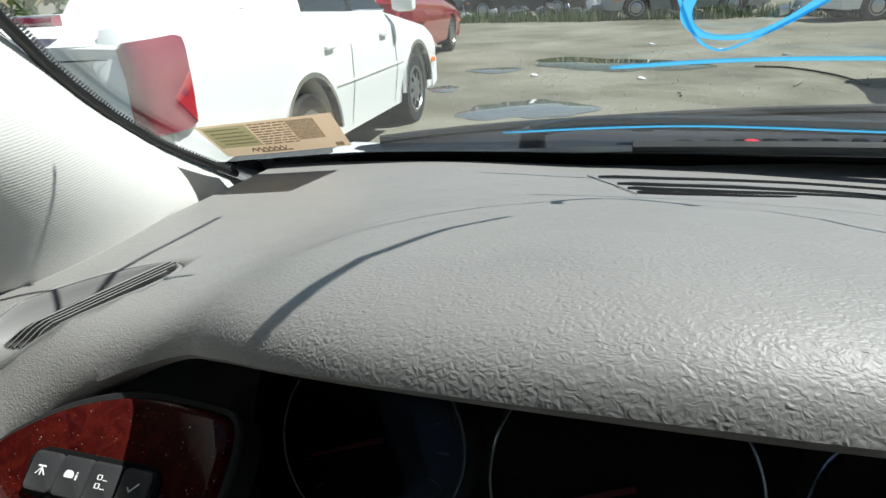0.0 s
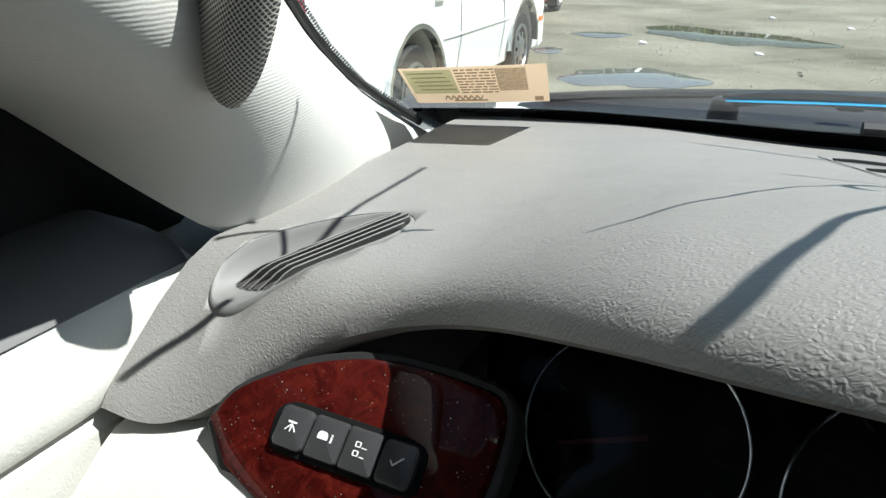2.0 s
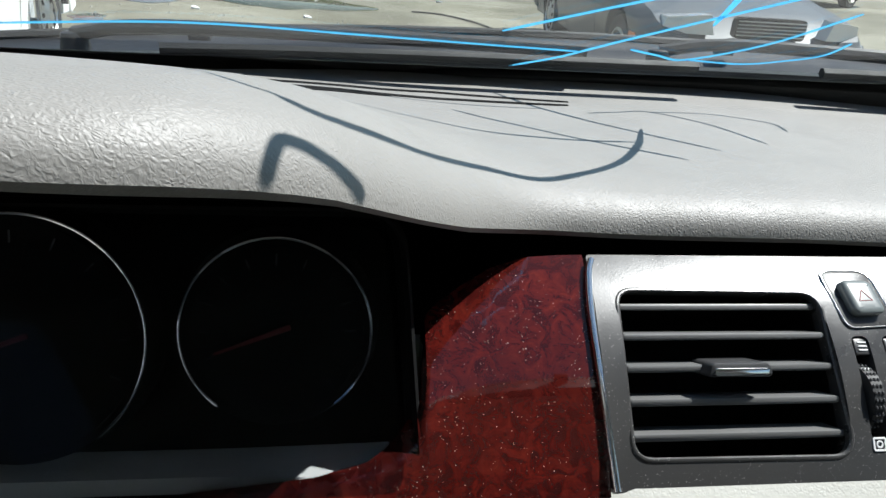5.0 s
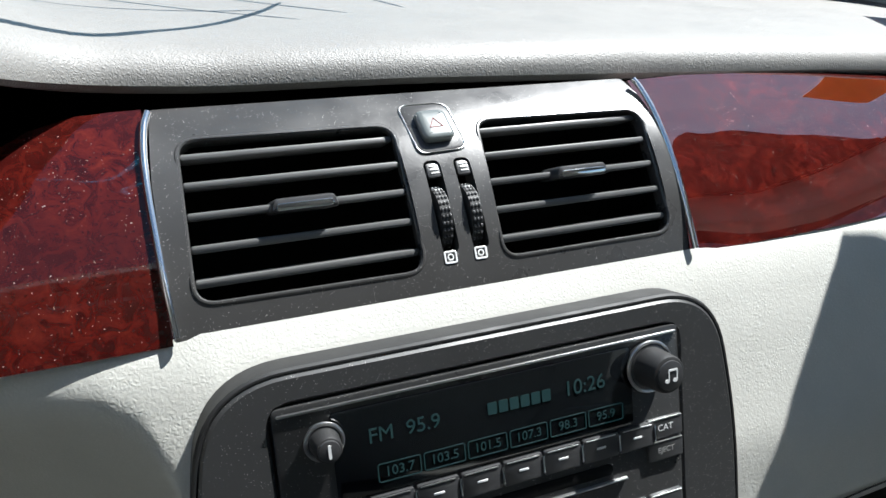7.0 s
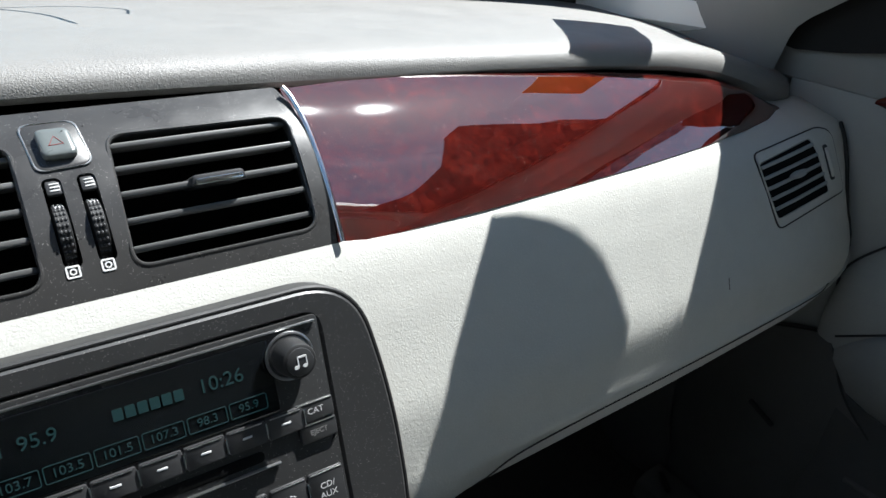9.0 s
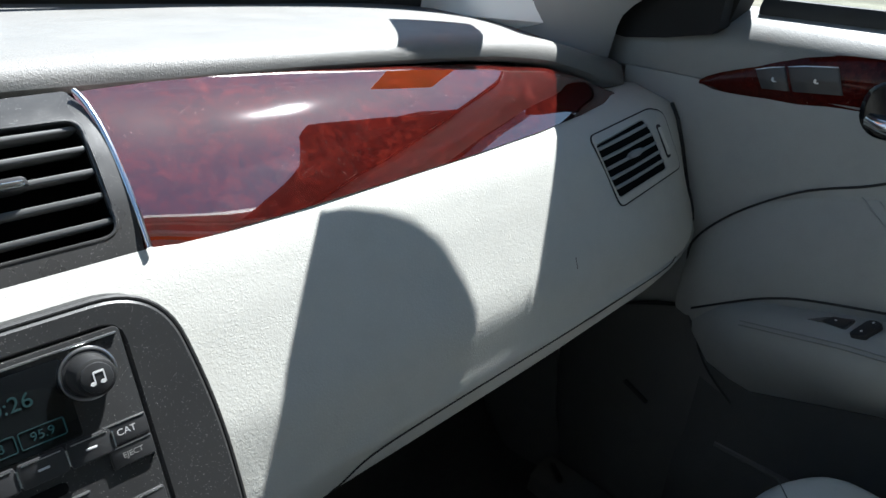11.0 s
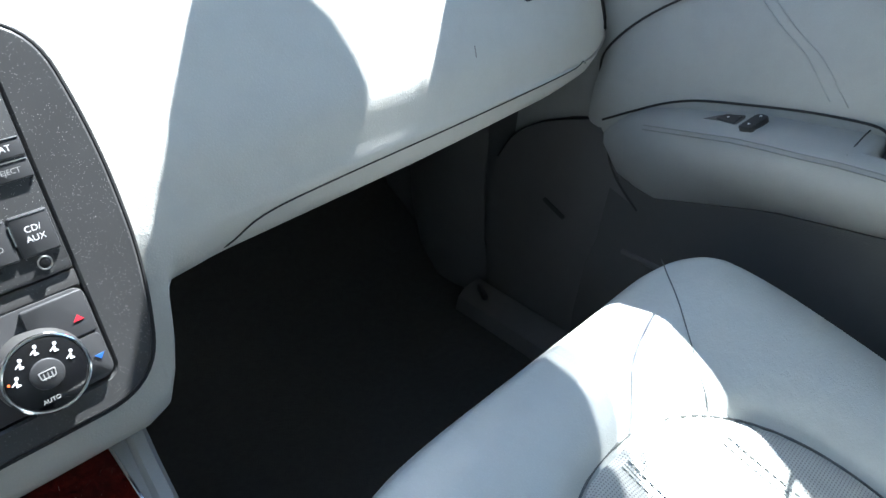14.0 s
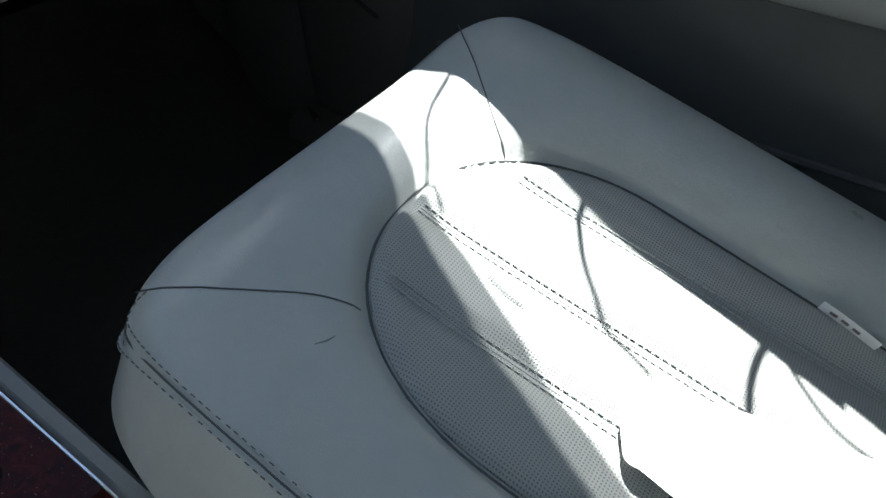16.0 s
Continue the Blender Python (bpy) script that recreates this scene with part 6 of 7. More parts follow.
part("sail_cover", loft([[(-0.755, 0.16, 0.93), (-0.735, 0.10, 0.93), (-0.745, -0.60, 0.955), (-0.775, -0.60, 0.955)], [(-0.725, -0.06, 1.07), (-0.715, -0.08, 1.07), (-0.715, -0.60, 1.08), (-0.755, -0.60, 1.08)], [(-0.68, -0.25, 1.19), (-0.675, -0.26, 1.19), (-0.675, -0.60, 1.19), (-0.72, -0.60, 1.19)]]), SAIL, dl)
part("dash_end_cap", loft([[(x, y, z) for y, z in ((-0.004, 0.899), (-0.014, 0.8985), (-0.022, 0.894), (-0.041, 0.880), (-0.056, 0.862), (-0.064, 0.83), (-0.066, 0.74), (0.10, 0.74), (0.12, 0.899))] for x in (-0.664, -0.640, -0.600, -0.56)]), IVORY, dash)

# ---- passenger seat ----
seat = thing("passenger_seat", "light grey leather passenger seat cushion with perforated center, partly sunlit", "car seat")


def seat_outline(t):
    cx, cy, ax, ay, p = 0.372, -0.515, 0.262, 0.338, 5.0
    c, s_ = math.cos(t), math.sin(t)
    return cx + ax * math.copysign(abs(c) ** (2 / p), c), cy + ay * math.copysign(abs(s_) ** (2 / p), s_)


def insert_level(x, y):
    """Below 1 inside the perforated centre."""
    v = max(0.0, (y + 0.445)) / 0.157 if y > -0.445 else 0.0
    return (abs(x - 0.3585) / 0.144) ** 2.2 + v**2.2


def seat_z(x, y):
    z = 0.566 + 0.225 * min(0.0, y + 0.25)
    z += 0.022 * math.exp(-(((x - 0.580) / 0.065) ** 2)) + 0.004 * math.exp(-(((x - 0.17) / 0.05) ** 2))
    f = insert_level(x, y)
    dip = 0.5 - 0.5 * math.tanh((f - 1.05) * 2.3)
    z -= 0.021 * dip
    z -= 0.008 * math.exp(-(((f - 1.0) / 0.10) ** 2))
    z -= 0.010 * max(0, (-0.235 - y) * -1) / 0.05 if y > -0.235 else 0
    return z


N = 144
loops = []
for sc, dz in ((1.0, -0.17), (1.0, -0.10), (0.999, -0.066), (0.994, -0.044), (0.984, -0.026), (0.968, -0.0125), (0.95, -0.0045), (0.94, -0.0020)):
    row = []
    for k in range(N):
        x, y = seat_outline(2 * math.pi * k / N)
        x, y = 0.372 + (x - 0.372) * (1 - (1 - sc) * 1.1), -0.515 + (y + 0.515) * sc
        swell = 0.020 * math.exp(-(((dz + 0.078) / 0.030) ** 2)) * min(1, max(0, (0.36 - x) / 0.2))
        row.append((x - swell, y, seat_z(x, y) + dz))
    loops.append(row)
for j in range(1, 64):
    sc = 0.94 * (1 - j / 64)
    row = []
    for k in range(N):
        x, y = seat_outline(2 * math.pi * k / N)
        x, y = 0.372 + (x - 0.372) * sc, -0.515 + (y + 0.515) * sc
        row.append((x, y, seat_z(x, y)))
    loops.append(row)
part("cushion", loft(loops), SEAT, seat)
# perforated insert, a quilted skin
bm = bmesh.new()
NI, NJ = 120, 70


def quilt(k, y):
    """The quilting lines fan out a little towards the back."""
    return (0.2860, 0.3560, 0.4415)[k] + 0.045 * (-0.32 - y)


grid = []
for j in range(NJ + 1):
    y = -0.2915 - 0.42 * j / NJ
    v = max(0.0, (y + 0.445)) / 0.157
    half = 0.1415 * max(0.02, 1 - v**2.2) ** (1 / 2.2)
    row = []
    for i in range(NI + 1):
        x = 0.3585 - half + 2 * half * i / NI
        q = min(abs(x - quilt(k, y)) for k in range(3))
        q = min(1, q / 0.020)
        puff = 0.0045 * q * q * (3 - 2 * q) * min(1, (half - abs(x - 0.3585)) / 0.02 + 0.1)
        row.append(bm.verts.new((x, y, seat_z(x, y) + 0.0022 + puff)))
    grid.append(row)
for a, b in zip(grid, grid[1:]):
    for i in range(NI):
        bm.faces.new((a[i], a[i + 1], b[i + 1], b[i]))
r = bmesh.ops.extrude_face_region(bm, geom=list(bm.faces))
bmesh.ops.translate(bm, verts=[v for v in r["geom"] if isinstance(v, bmesh.types.BMVert)], vec=(0, 0, -0.006))
insert = part("perforated_insert", bm, PERF, seat)
NEEDLEHOLE = Mat("needle_hole_grey", (0.40, 0.40, 0.38), 0.8).m
for k in range(3):
    y0 = (-0.312, -0.300, -0.340)[k]
    for dx in (-0.0042, 0.0042):
        y = y0
        while y > -0.69:
            x, x2 = quilt(k, y) + dx, quilt(k, y - 0.004) + dx
            part("stitch", ribbon([(x, y, seat_z(x, y) + 0.0030), (x2, y - 0.0040, seat_z(x2, y - 0.0040) + 0.0030)], (0, 0, 1), 0.0018, 0.0012), SEAT, insert)
            part("needle_hole", ribbon([(x, y - 0.0044, seat_z(x, y) + 0.0030), (x2, y - 0.0058, seat_z(x, y - 0.005) + 0.0030)], (0, 0, 1), 0.0010, 0.0004), NEEDLEHOLE, insert)
            y -= 0.0064
    part("quilt_seam", ribbon([(quilt(k, y), y, seat_z(quilt(k, y), y) + 0.0023) for y in np.linspace(y0, -0.69, 60)], (0, 0, 1), 0.0010, 0.0004), NEEDLEHOLE, insert)


# dark for seams and stitches, and for shade painted into the insert's fold
CREASE = Mat("seam_fold_shade", (0.12, 0.125, 0.12), 0.7).m


def seam(pts, w=0.0011):
    pts = [(p.x, p.y) for p in curve_pts([(a, b, 0) for a, b in pts], 6)]
    part("seam", ribbon([(x, y, seat_z(x, y) + 0.0002) for x, y in pts], (0, 0, 1), w, 0.0006), CREASE, seat)


seam([(0.166, -0.222), (0.172, -0.2280), (0.1888, -0.2496), (0.2102, -0.2734), (0.2349, -0.3004), (0.2510, -0.3225)])
seam([(0.556, -0.205), (0.5327, -0.2283), (0.5013, -0.2626), (0.4712, -0.2955), (0.4550, -0.3170)])
# doubled welt round the inner front corner and back along the side
ROW_IN = [(0.1709, -0.2268, 0.5664), (0.1617, -0.2217, 0.5566), (0.1513, -0.2315, 0.5565), (0.1418, -0.2639, 0.5618), (0.1384, -0.3017, 0.5561), (0.1372, -0.3331, 0.5498), (0.1359, -0.3774, 0.5398), (0.1356, -0.4600, 0.5214), (0.1356, -0.5600, 0.4990), (0.1360, -0.6600, 0.4760)]
ROW_OUT = [(0.1560, -0.2130, 0.5360), (0.1450, -0.2240, 0.5420), (0.1395, -0.2409, 0.5468), (0.1335, -0.2780, 0.5538), (0.1303, -0.3220, 0.5489), (0.1288, -0.3569, 0.5420), (0.1282, -0.3675, 0.5394), (0.1278, -0.4600, 0.5190), (0.1278, -0.5600, 0.4966), (0.1280, -0.6600, 0.4736)]
up = Vector((-0.45, 0, 0.89))
rows = [curve_pts(ROW_IN, 12), curve_pts(ROW_OUT, 12)]
for k, line in enumerate(rows):
    side = Vector((0.0024 if k == 0 else -0.0024, 0, 0.0006))
    part("welt_seam", tube([p + up * 0.0002 for p in line], 0.0017, 8), SEAT, seat)
    step, last = 0.0052, None
    for p, q in zip(line, line[1:]):
        if last is None or (p - last).length > step:
            d = (q - p).normalized() * 0.0030
            part("stitch", ribbon([p + up * 0.0018, p + d + up * 0.0018], up, 0.0015, 0.0009), CREASE, seat)
            last = p
groove = [a.lerp(b, 0.5) for a, b in zip(*rows)]
part("welt_groove", ribbon([p + up * 0.0012 for p in groove], up, 0.0014, 0.0006), CREASE, seat)
part("scuff", ribbon([(x, y, seat_z(x, y) + 0.0002) for x, y in ((0.206, -0.3235), (0.213, -0.3265), (0.220, -0.3275))], (0, 0, 1), 0.0016, 0.0003), Mat("leather_scuff", (0.27, 0.25, 0.23), 0.7).m, seat)
part("seat_base", loft([[(x, y, z) for x, y in rrect(0.40, 0.50, 0.04, 4, 0.372, -0.54)] for z in (0.26, 0.42)]), BLACK, seat)
side_stroke([(0.4957, -0.2369), (0.4428, -0.2510), (0.4128, -0.2668), (0.3788, -0.2912), (0.3615, -0.3159)], 0.0040)
side_stroke([(0.4914, -0.3981), (0.4619, -0.3917), (0.4356, -0.3979), (0.3988, -0.4197), (0.3654, -0.4525), (0.3547, -0.4759), (0.3427, -0.4999)], 0.0052)
side_stroke([(0.3654, -0.5672), (0.3869, -0.5598), (0.4201, -0.5580), (0.4445, -0.5647), (0.4549, -0.5792)], 0.0062)
side_stroke([(0.4680, -0.5327), (0.4439, -0.5603), (0.4162, -0.5919), (0.3979, -0.6208), (0.3924, -0.6545)], 0.0044)
side_stroke([(0.3354, -0.3690), (0.3305, -0.3883), (0.3293, -0.4052)], 0.0040)
side_stroke([(0.4780, -0.4825), (0.4683, -0.5011)], 0.0050)
crease = []
for k in range(61):
    a = math.pi * k / 60
    c_, s_ = math.cos(a), math.sin(a)
    crease.append((0.3585 + 0.1445 * math.copysign(abs(c_) ** (2 / 2.2), c_), -0.445 + 0.1595 * abs(s_) ** (2 / 2.2)))
crease = [(crease[0][0], y) for y in np.linspace(-0.70, -0.46, 10)] + crease + [(crease[-1][0], y) for y in np.linspace(-0.46, -0.70, 10)]
# dark tube stands in for the shade in the soft fold
part("insert_crease", tube([(x, y, seat_z(x, y) + 0.0006) for x, y in crease], 0.0012, 6), CREASE, seat)
sheet = thing("paper_sheet", "white sheet of paper lying on the seat cushion in the sun", "paper")
SHEET = [(0.2680, -0.5070), (0.3000, -0.4920), (0.3380, -0.4985), (0.3670, -0.5670), (0.3970, -0.6550), (0.4100, -0.6900), (0.2720, -0.6950), (0.2700, -0.6000)]


def sheet_at(x, y, d):
    lift = 0.012 * max(0, 1 - ((x - 0.268) ** 2 + (y + 0.515) ** 2) ** 0.5 / 0.035) ** 2
    return (x, y, seat_z(x, y) + 0.0085 + lift + d)


mid = (0.335, -0.610)
part("sheet", loft([[sheet_at(mid[0] + (x - mid[0]) * k, mid[1] + (y - mid[1]) * k, d) for x, y in rounded(SHEET, 0.008, 3)] for k, d in [(0.02, 0.0)] + [(0.1 * j, 0.0) for j in range(1, 11)] + [(0.1 * j, 0.0004) for j in range(10, 0, -1)] + [(0.02, 0.0004)]]), Mat("white_paper", (0.86, 0.86, 0.84), 0.6).m, sheet)
tag = thing("paper_tag", "small white paper tag at the back of the seat cushion", "tag")


def tag_at(u, h, d):
    x, y = 0.498 + -0.009 * u, -0.584 + -0.047 * u
    return (x - d, y - d, seat_z(x, y) + 0.004 + h)


part("sheet", loft([[tag_at(u, 0.0, 0.0), tag_at(u, 0.011, 0.002), tag_at(u, 0.011, 0.0012), tag_at(u, 0.0, -0.0008)] for u in (0, 0.25, 0.5, 0.75, 1)]), WHITEPRINT, tag)
for k in range(3):
    u = 0.15 + 0.2 * k
    part("text_bar", loft([[tag_at(q, 0.003, 0.0012), tag_at(q, 0.006, 0.0018), tag_at(q, 0.006, 0.0014), tag_at(q, 0.003, 0.0008)] for q in (u, u + 0.12)]), INK, tag)

# ---- console ----
CONSOLE = leather("console_vinyl", (0.30, 0.305, 0.295), (0.34, 0.345, 0.33), 600, 0.00018, 0.5)
con = thing("center_console", "grey console side with dark wood top and black tray", "console")


def con_z(y):
    return float(np.interp(-y, (0.01, 0.14, 0.30, 0.63), (0.565, 0.515, 0.472, 0.40)))


loops = []
for i in range(25):
    t = i / 24
    y = -0.010 - 0.62 * t
    z, w = con_z(y), float(np.interp(-y, (0.01, 0.05, 0.12, 0.3), (0.124, 0.117, 0.109, 0.108)))
    loops.append([(-w - 0.002, y, 0.26), (-w, y, z - 0.012), (-w + 0.004, y, z), (-w + 0.012, y, z), (-w + 0.016, y, z - 0.004), (w - 0.016, y, z - 0.004), (w - 0.012, y, z), (w - 0.004, y, z), (w, y, z - 0.012), (w + 0.002, y, 0.26)])
part("console_body", loft(loops), CONSOLE, con)
cm = Matrix.Translation((0, -0.10, con_z(-0.10) - 0.002)) @ pose(0, 0, 0, 17.5)
co2 = rrect(0.182, 0.30, 0.012, 4, 0, -0.07)
ci = rrect(0.136, 0.145, 0.012, 4, -0.004, -0.045)
part("wood_top", plate(co2, [ci], -0.002, 0.0045, cm), DIMMEDWOOD, con)
part("chrome_edge", ring(inset(co2, -0.0012), inset(co2, 0.0012), 0.0, 0.0056, cm, 0.0006), CHROME, con)
part("tray", loft([[cm @ Vector((x, y, z)) for x, y in inset(ci, d)] for z, d in ((0.004, 0.0), (-0.045, 0.004), (-0.045, 0.02))]), VOID, con)
part("tray_lip", slab(rrect(0.130, 0.020, 0.004, 3), 0.000, 0.007, at(cm, -0.004, 0.012), 0.002), BLACK, con)
part("lip_mark", slab(rrect(0.0022, 0.007, 0.001, 2), 0.006, 0.0085, at(cm, 0.056, 0.010), 0.0004), CHROME, con)
so = part("power_socket", cyl(0.0125, 0.0120, -0.045, -0.022, 32, at(cm, 0.030, -0.030), 0.001), VOID, con)
part("socket_ring", torus(0.0118, 0.0012, at(cm, 0.030, -0.030, -0.021)), CHROME, so)

# ---- floor, firewall, roof, back of the cabin ----
for q, nm in ((1, "footwell_right"), (-1, "footwell_left")):
    fs = thing(nm, "grey kick panel and sill trim beside the dark footwell", "trim", kind="structure")
    part("side_wall", loft([[(q * x, y, z) for y, z in ((0.03, 0.20), (0.03, 0.88), (0.50, 0.93), (0.50, 0.20))] for x in (0.715, 0.80)]), TRIMGREY, fs)
    part("end_filler", loft([[(q * x, y, z) for y, z in ((0.105, 0.80), (0.105, 0.866 + dz), (0.16, 0.890 + dz), (0.34, 0.905 + dz), (0.36, 0.80))] for x, dz in ((0.680, -0.004), (0.70, 0.002), (0.74, 0.012), (0.79, 0.014))]), PAD, fs)
    part("kick_panel", loft([[(q * (0.712 - 0.028 * math.sin(math.pi * k / 8) ** 0.6), 0.135 + 0.16 * k / 8 + dy, z) for k in range(9)] + [(q * 0.725, 0.295 + dy, z), (q * 0.725, 0.135 + dy, z)] for z, dy in ((0.26, -0.035), (0.30, -0.02), (0.36, 0.0), (0.45, 0.01), (0.62, 0.015), (0.80, 0.02))]), TRIMGREY, fs)
    part("sill_plate", loft([[(q * x, y, z) for x, z in ((0.640, 0.262), (0.646, 0.292), (0.660, 0.302), (0.690, 0.304), (0.700, 0.290), (0.71, 0.262))] for y in np.linspace(0.12, -1.1, 14)]), TRIMGREY, fs)
    part("trim_clip", slab(rrect(0.034, 0.008, 0.003, 3), 0, 0.006, Matrix.Translation((q * 0.665, 0.09, 0.304)) @ pose(0, 0, 0, 0, 0, 60 * q), 0.001), BLACK, fs)
tagged(obj("floor", loft([[(x, y, z) for y, z in ((0.45, 0.55), (0.36, 0.36), (0.20, 0.27), (-1.9, 0.25), (-1.9, 0.20), (0.25, 0.20), (0.46, 0.34), (0.50, 0.55))] for x in (-0.76, -0.3, 0.3, 0.76)]), CARPET), "black carpeted car floor and footwell", "floor", kind="structure")
tagged(obj("firewall", loft([[(x, y, z) for y, z in ((0.40, 0.30), (0.40, 0.86), (0.43, 0.91), (0.47, 0.30))] for x in (-0.79, 0.79)]), VOID), "dark firewall behind the dashboard", "wall", kind="structure")
HEADLINER = plastic("headliner_cloth", (0.38, 0.378, 0.365), 0.9, 0.1, 500, 0.0004)
rf = thing("roof", "grey cloth headliner of the car roof", "roof", kind="structure")
loops = []
for i in range(17):
    t = i / 16
    y = -0.335 - 1.30 * t
    zc = 1.365 + 0.075 * math.sin(math.pi * (0.12 + 0.76 * t))
    w = 0.565
    loops.append([(-w - 0.05, y, zc - 0.11), (-w, y, zc - 0.075), (-w * 0.8, y, zc - 0.025), (-w * 0.4, y, zc - 0.004), (0, y, zc), (w * 0.4, y, zc - 0.004), (w * 0.8, y, zc - 0.025), (w, y, zc - 0.075), (w + 0.05, y, zc - 0.11), (w + 0.04, y, zc - 0.05), (0.3, y, zc + 0.05), (-0.3, y, zc + 0.05), (-w - 0.04, y, zc - 0.05)])
part("headliner", loft(loops), HEADLINER, rf)
for s in (-1, 1):
    v = thing("sun_visor", "grey folded sun visor under the roof edge", "sun visor", "sun visors")
    vm = Matrix.Translation((0.30 * s, -0.41, 1.335)) @ pose(0, 0, 0, -12)
    part("visor_panel", slab(rrect(0.40, 0.16, 0.03, 5), -0.009, 0.009, vm, 0.006), HEADLINER, v)
    part("warning_label", slab(rrect(0.105, 0.022, 0.002, 2), -0.0100, -0.0088, at(vm, 0.06 * s, 0.05), 0.0), AMBER, v)
part("roof_shell", loft([[(-0.70, y, z - 0.06), (-0.62, y, z - 0.015), (-0.3, y, z + 0.02), (0.3, y, z + 0.02), (0.62, y, z - 0.015), (0.70, y, z - 0.06), (0.68, y, z), (0.3, y, z + 0.05), (-0.3, y, z + 0.05), (-0.68, y, z)] for y, z in ((-0.285, 1.365), (-0.33, 1.395), (-0.6, 1.455), (-1.0, 1.47), (-1.5, 1.45))]), WHITEPAINT, rf)
mir = thing("rearview_mirror", "black rear-view mirror on the windshield", "mirror")
part("housing", slab(rrect(0.235, 0.065, 0.028, 6), -0.012, 0.016, Matrix.Translation((0.0, -0.235, 1.300)) @ pose(0, 0, 0, 98), 0.01), BLACK, mir)
part("mirror_stem", tube([(0, -0.232, 1.30), (0, -0.215, 1.312), (0, -0.205, 1.318)], 0.009, 8), BLACK, mir)
for s in (-1, 1):
    part("side_rail", loft([[(s * x, y, z) for x, z in ((w - 0.03, zz - 0.03), (w - 0.02, zz + 0.015), (w + 0.04, zz + 0.01), (w + 0.04, zz - 0.035))] for y, w, zz in ((-0.40, 0.575, 1.315), (-0.6, 0.59, 1.335), (-0.9, 0.60, 1.34), (-1.7, 0.58, 1.28))]), FABRIC, rf)
    # unseen, half a metre wide: added to shut out light from the rear sides
    part("middle_pillar", loft([[(s * x, y, z) for x, y in ((0.70 - d, -0.80), (0.78 - d, -0.80), (0.78 - d, -1.30), (0.70 - d, -1.30))] for z, d in ((0.9, 0.0), (1.34, 0.11))]), FABRIC, rf)
# unseen wall up to the roof: shuts out rear light, pale to bounce light forward
tagged(obj("cabin_back", loft([[(x, y, z) for y, z in ((-1.20, 0.25), (-1.26, 0.95), (-1.30, 1.46), (-1.50, 1.46), (-1.50, 0.25))] for x in (-0.78, 0.78)]), SEAT), "unseen pale wall closing the cabin, added to block and bounce light", "wall", kind="structure")

# ---- the yard outside ----
GZ = -0.25
ground = thing("ground", "packed grey-brown dirt yard with gravel and wet patches", "ground", kind="structure")
bm = bmesh.new()
rows = []
XS = [-400, -120, -40, -16] + [-8 + 0.25 * i for i in range(57)] + [14, 40, 120, 400]
YS = [-400, -60, -12, -4] + [0.25 * i for i in range(60)] + [18, 24, 40, 120, 400]
rg = random.Random(2)
for y in YS:
    rows.append([bm.verts.new((x, y, GZ + (rg.uniform(-0.005, 0.005) + 0.004 * math.sin(x * 2.1 + y) if abs(x) < 9 and 0 < y < 16 else 0))) for x in XS])
for a, b in zip(rows, rows[1:]):
    for i in range(len(XS) - 1):
        bm.faces.new((a[i], a[i + 1], b[i + 1], b[i]))
part("dirt_surface", bm, DIRT, ground)


def puddle(label, cx, cy, a, b, turn, seed):
    rr = random.Random(seed)
    ph = [rr.uniform(0, 6.28) for _ in range(4)]
    n = 56
    pts = []
    for k in range(n):
        t = 2 * math.pi * k / n
        q = 1 + 0.16 * math.sin(2 * t + ph[0]) + 0.10 * math.sin(3 * t + ph[1]) + 0.07 * math.sin(5 * t + ph[2]) + 0.05 * math.sin(9 * t + ph[3])
        pts.append((a * q * math.cos(t), b * q * math.sin(t)))
    m = Matrix.Translation((cx, cy, GZ)) @ pose(0, 0, 0, 0, 0, turn)
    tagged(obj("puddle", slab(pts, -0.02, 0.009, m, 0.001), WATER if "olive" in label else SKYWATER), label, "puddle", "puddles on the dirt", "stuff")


puddle("shallow puddle on the dirt, its pale colour standing in for bright sky", -1.95, 7.25, 0.62, 0.62, 20, 3)
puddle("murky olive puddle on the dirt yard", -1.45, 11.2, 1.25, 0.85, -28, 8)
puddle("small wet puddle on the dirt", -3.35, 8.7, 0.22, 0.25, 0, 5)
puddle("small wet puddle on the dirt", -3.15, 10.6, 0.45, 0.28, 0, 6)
# gravel, litter and twigs
bm = bmesh.new()
rp = random.Random(11)
for k in range(1100):
    x, y = rp.uniform(-4.5, 4.5), 4.0 + 12 * rp.random() ** 1.4
    r = rp.uniform(0.004, 0.012) * (1 + 0.04 * y)
    vs = [bm.verts.new((x + r * math.cos(a) * rp.uniform(0.7, 1.3), y + r * math.sin(a) * rp.uniform(0.7, 1.3), GZ + 0.002)) for a in (0.3, 1.9, 3.3, 4.9)]
    tp = bm.verts.new((x, y, GZ + 0.012 + r * 0.7))
    for i in range(4):
        bm.faces.new((vs[i], vs[(i + 1) % 4], tp))
GRAVEL = Mat("gravel", (0.33, 0.31, 0.27), 0.9)
GRAVEL.color(GRAVEL.mix(GRAVEL.noise(2.5), (0.16, 0.15, 0.13), (0.5, 0.48, 0.43)))
tagged(obj("gravel", bm, GRAVEL.m, smooth=False), "scattered pale and dark stones on the dirt", "gravel", kind="stuff")
STICKW = Mat("dry_wood", (0.23, 0.19, 0.14), 0.9).m
for x, y, l, a in ((0.15, 6.9, 0.35, 40), (0.28, 7.1, 0.25, 10), (-0.4, 8.2, 0.22, 100), (0.9, 9.0, 0.4, 70), (0.5, 6.2, 0.2, 150)):
    d = Vector((math.cos(radians(a)), math.sin(radians(a)), 0)) * l / 2
    c = Vector((x, y, GZ + 0.02))
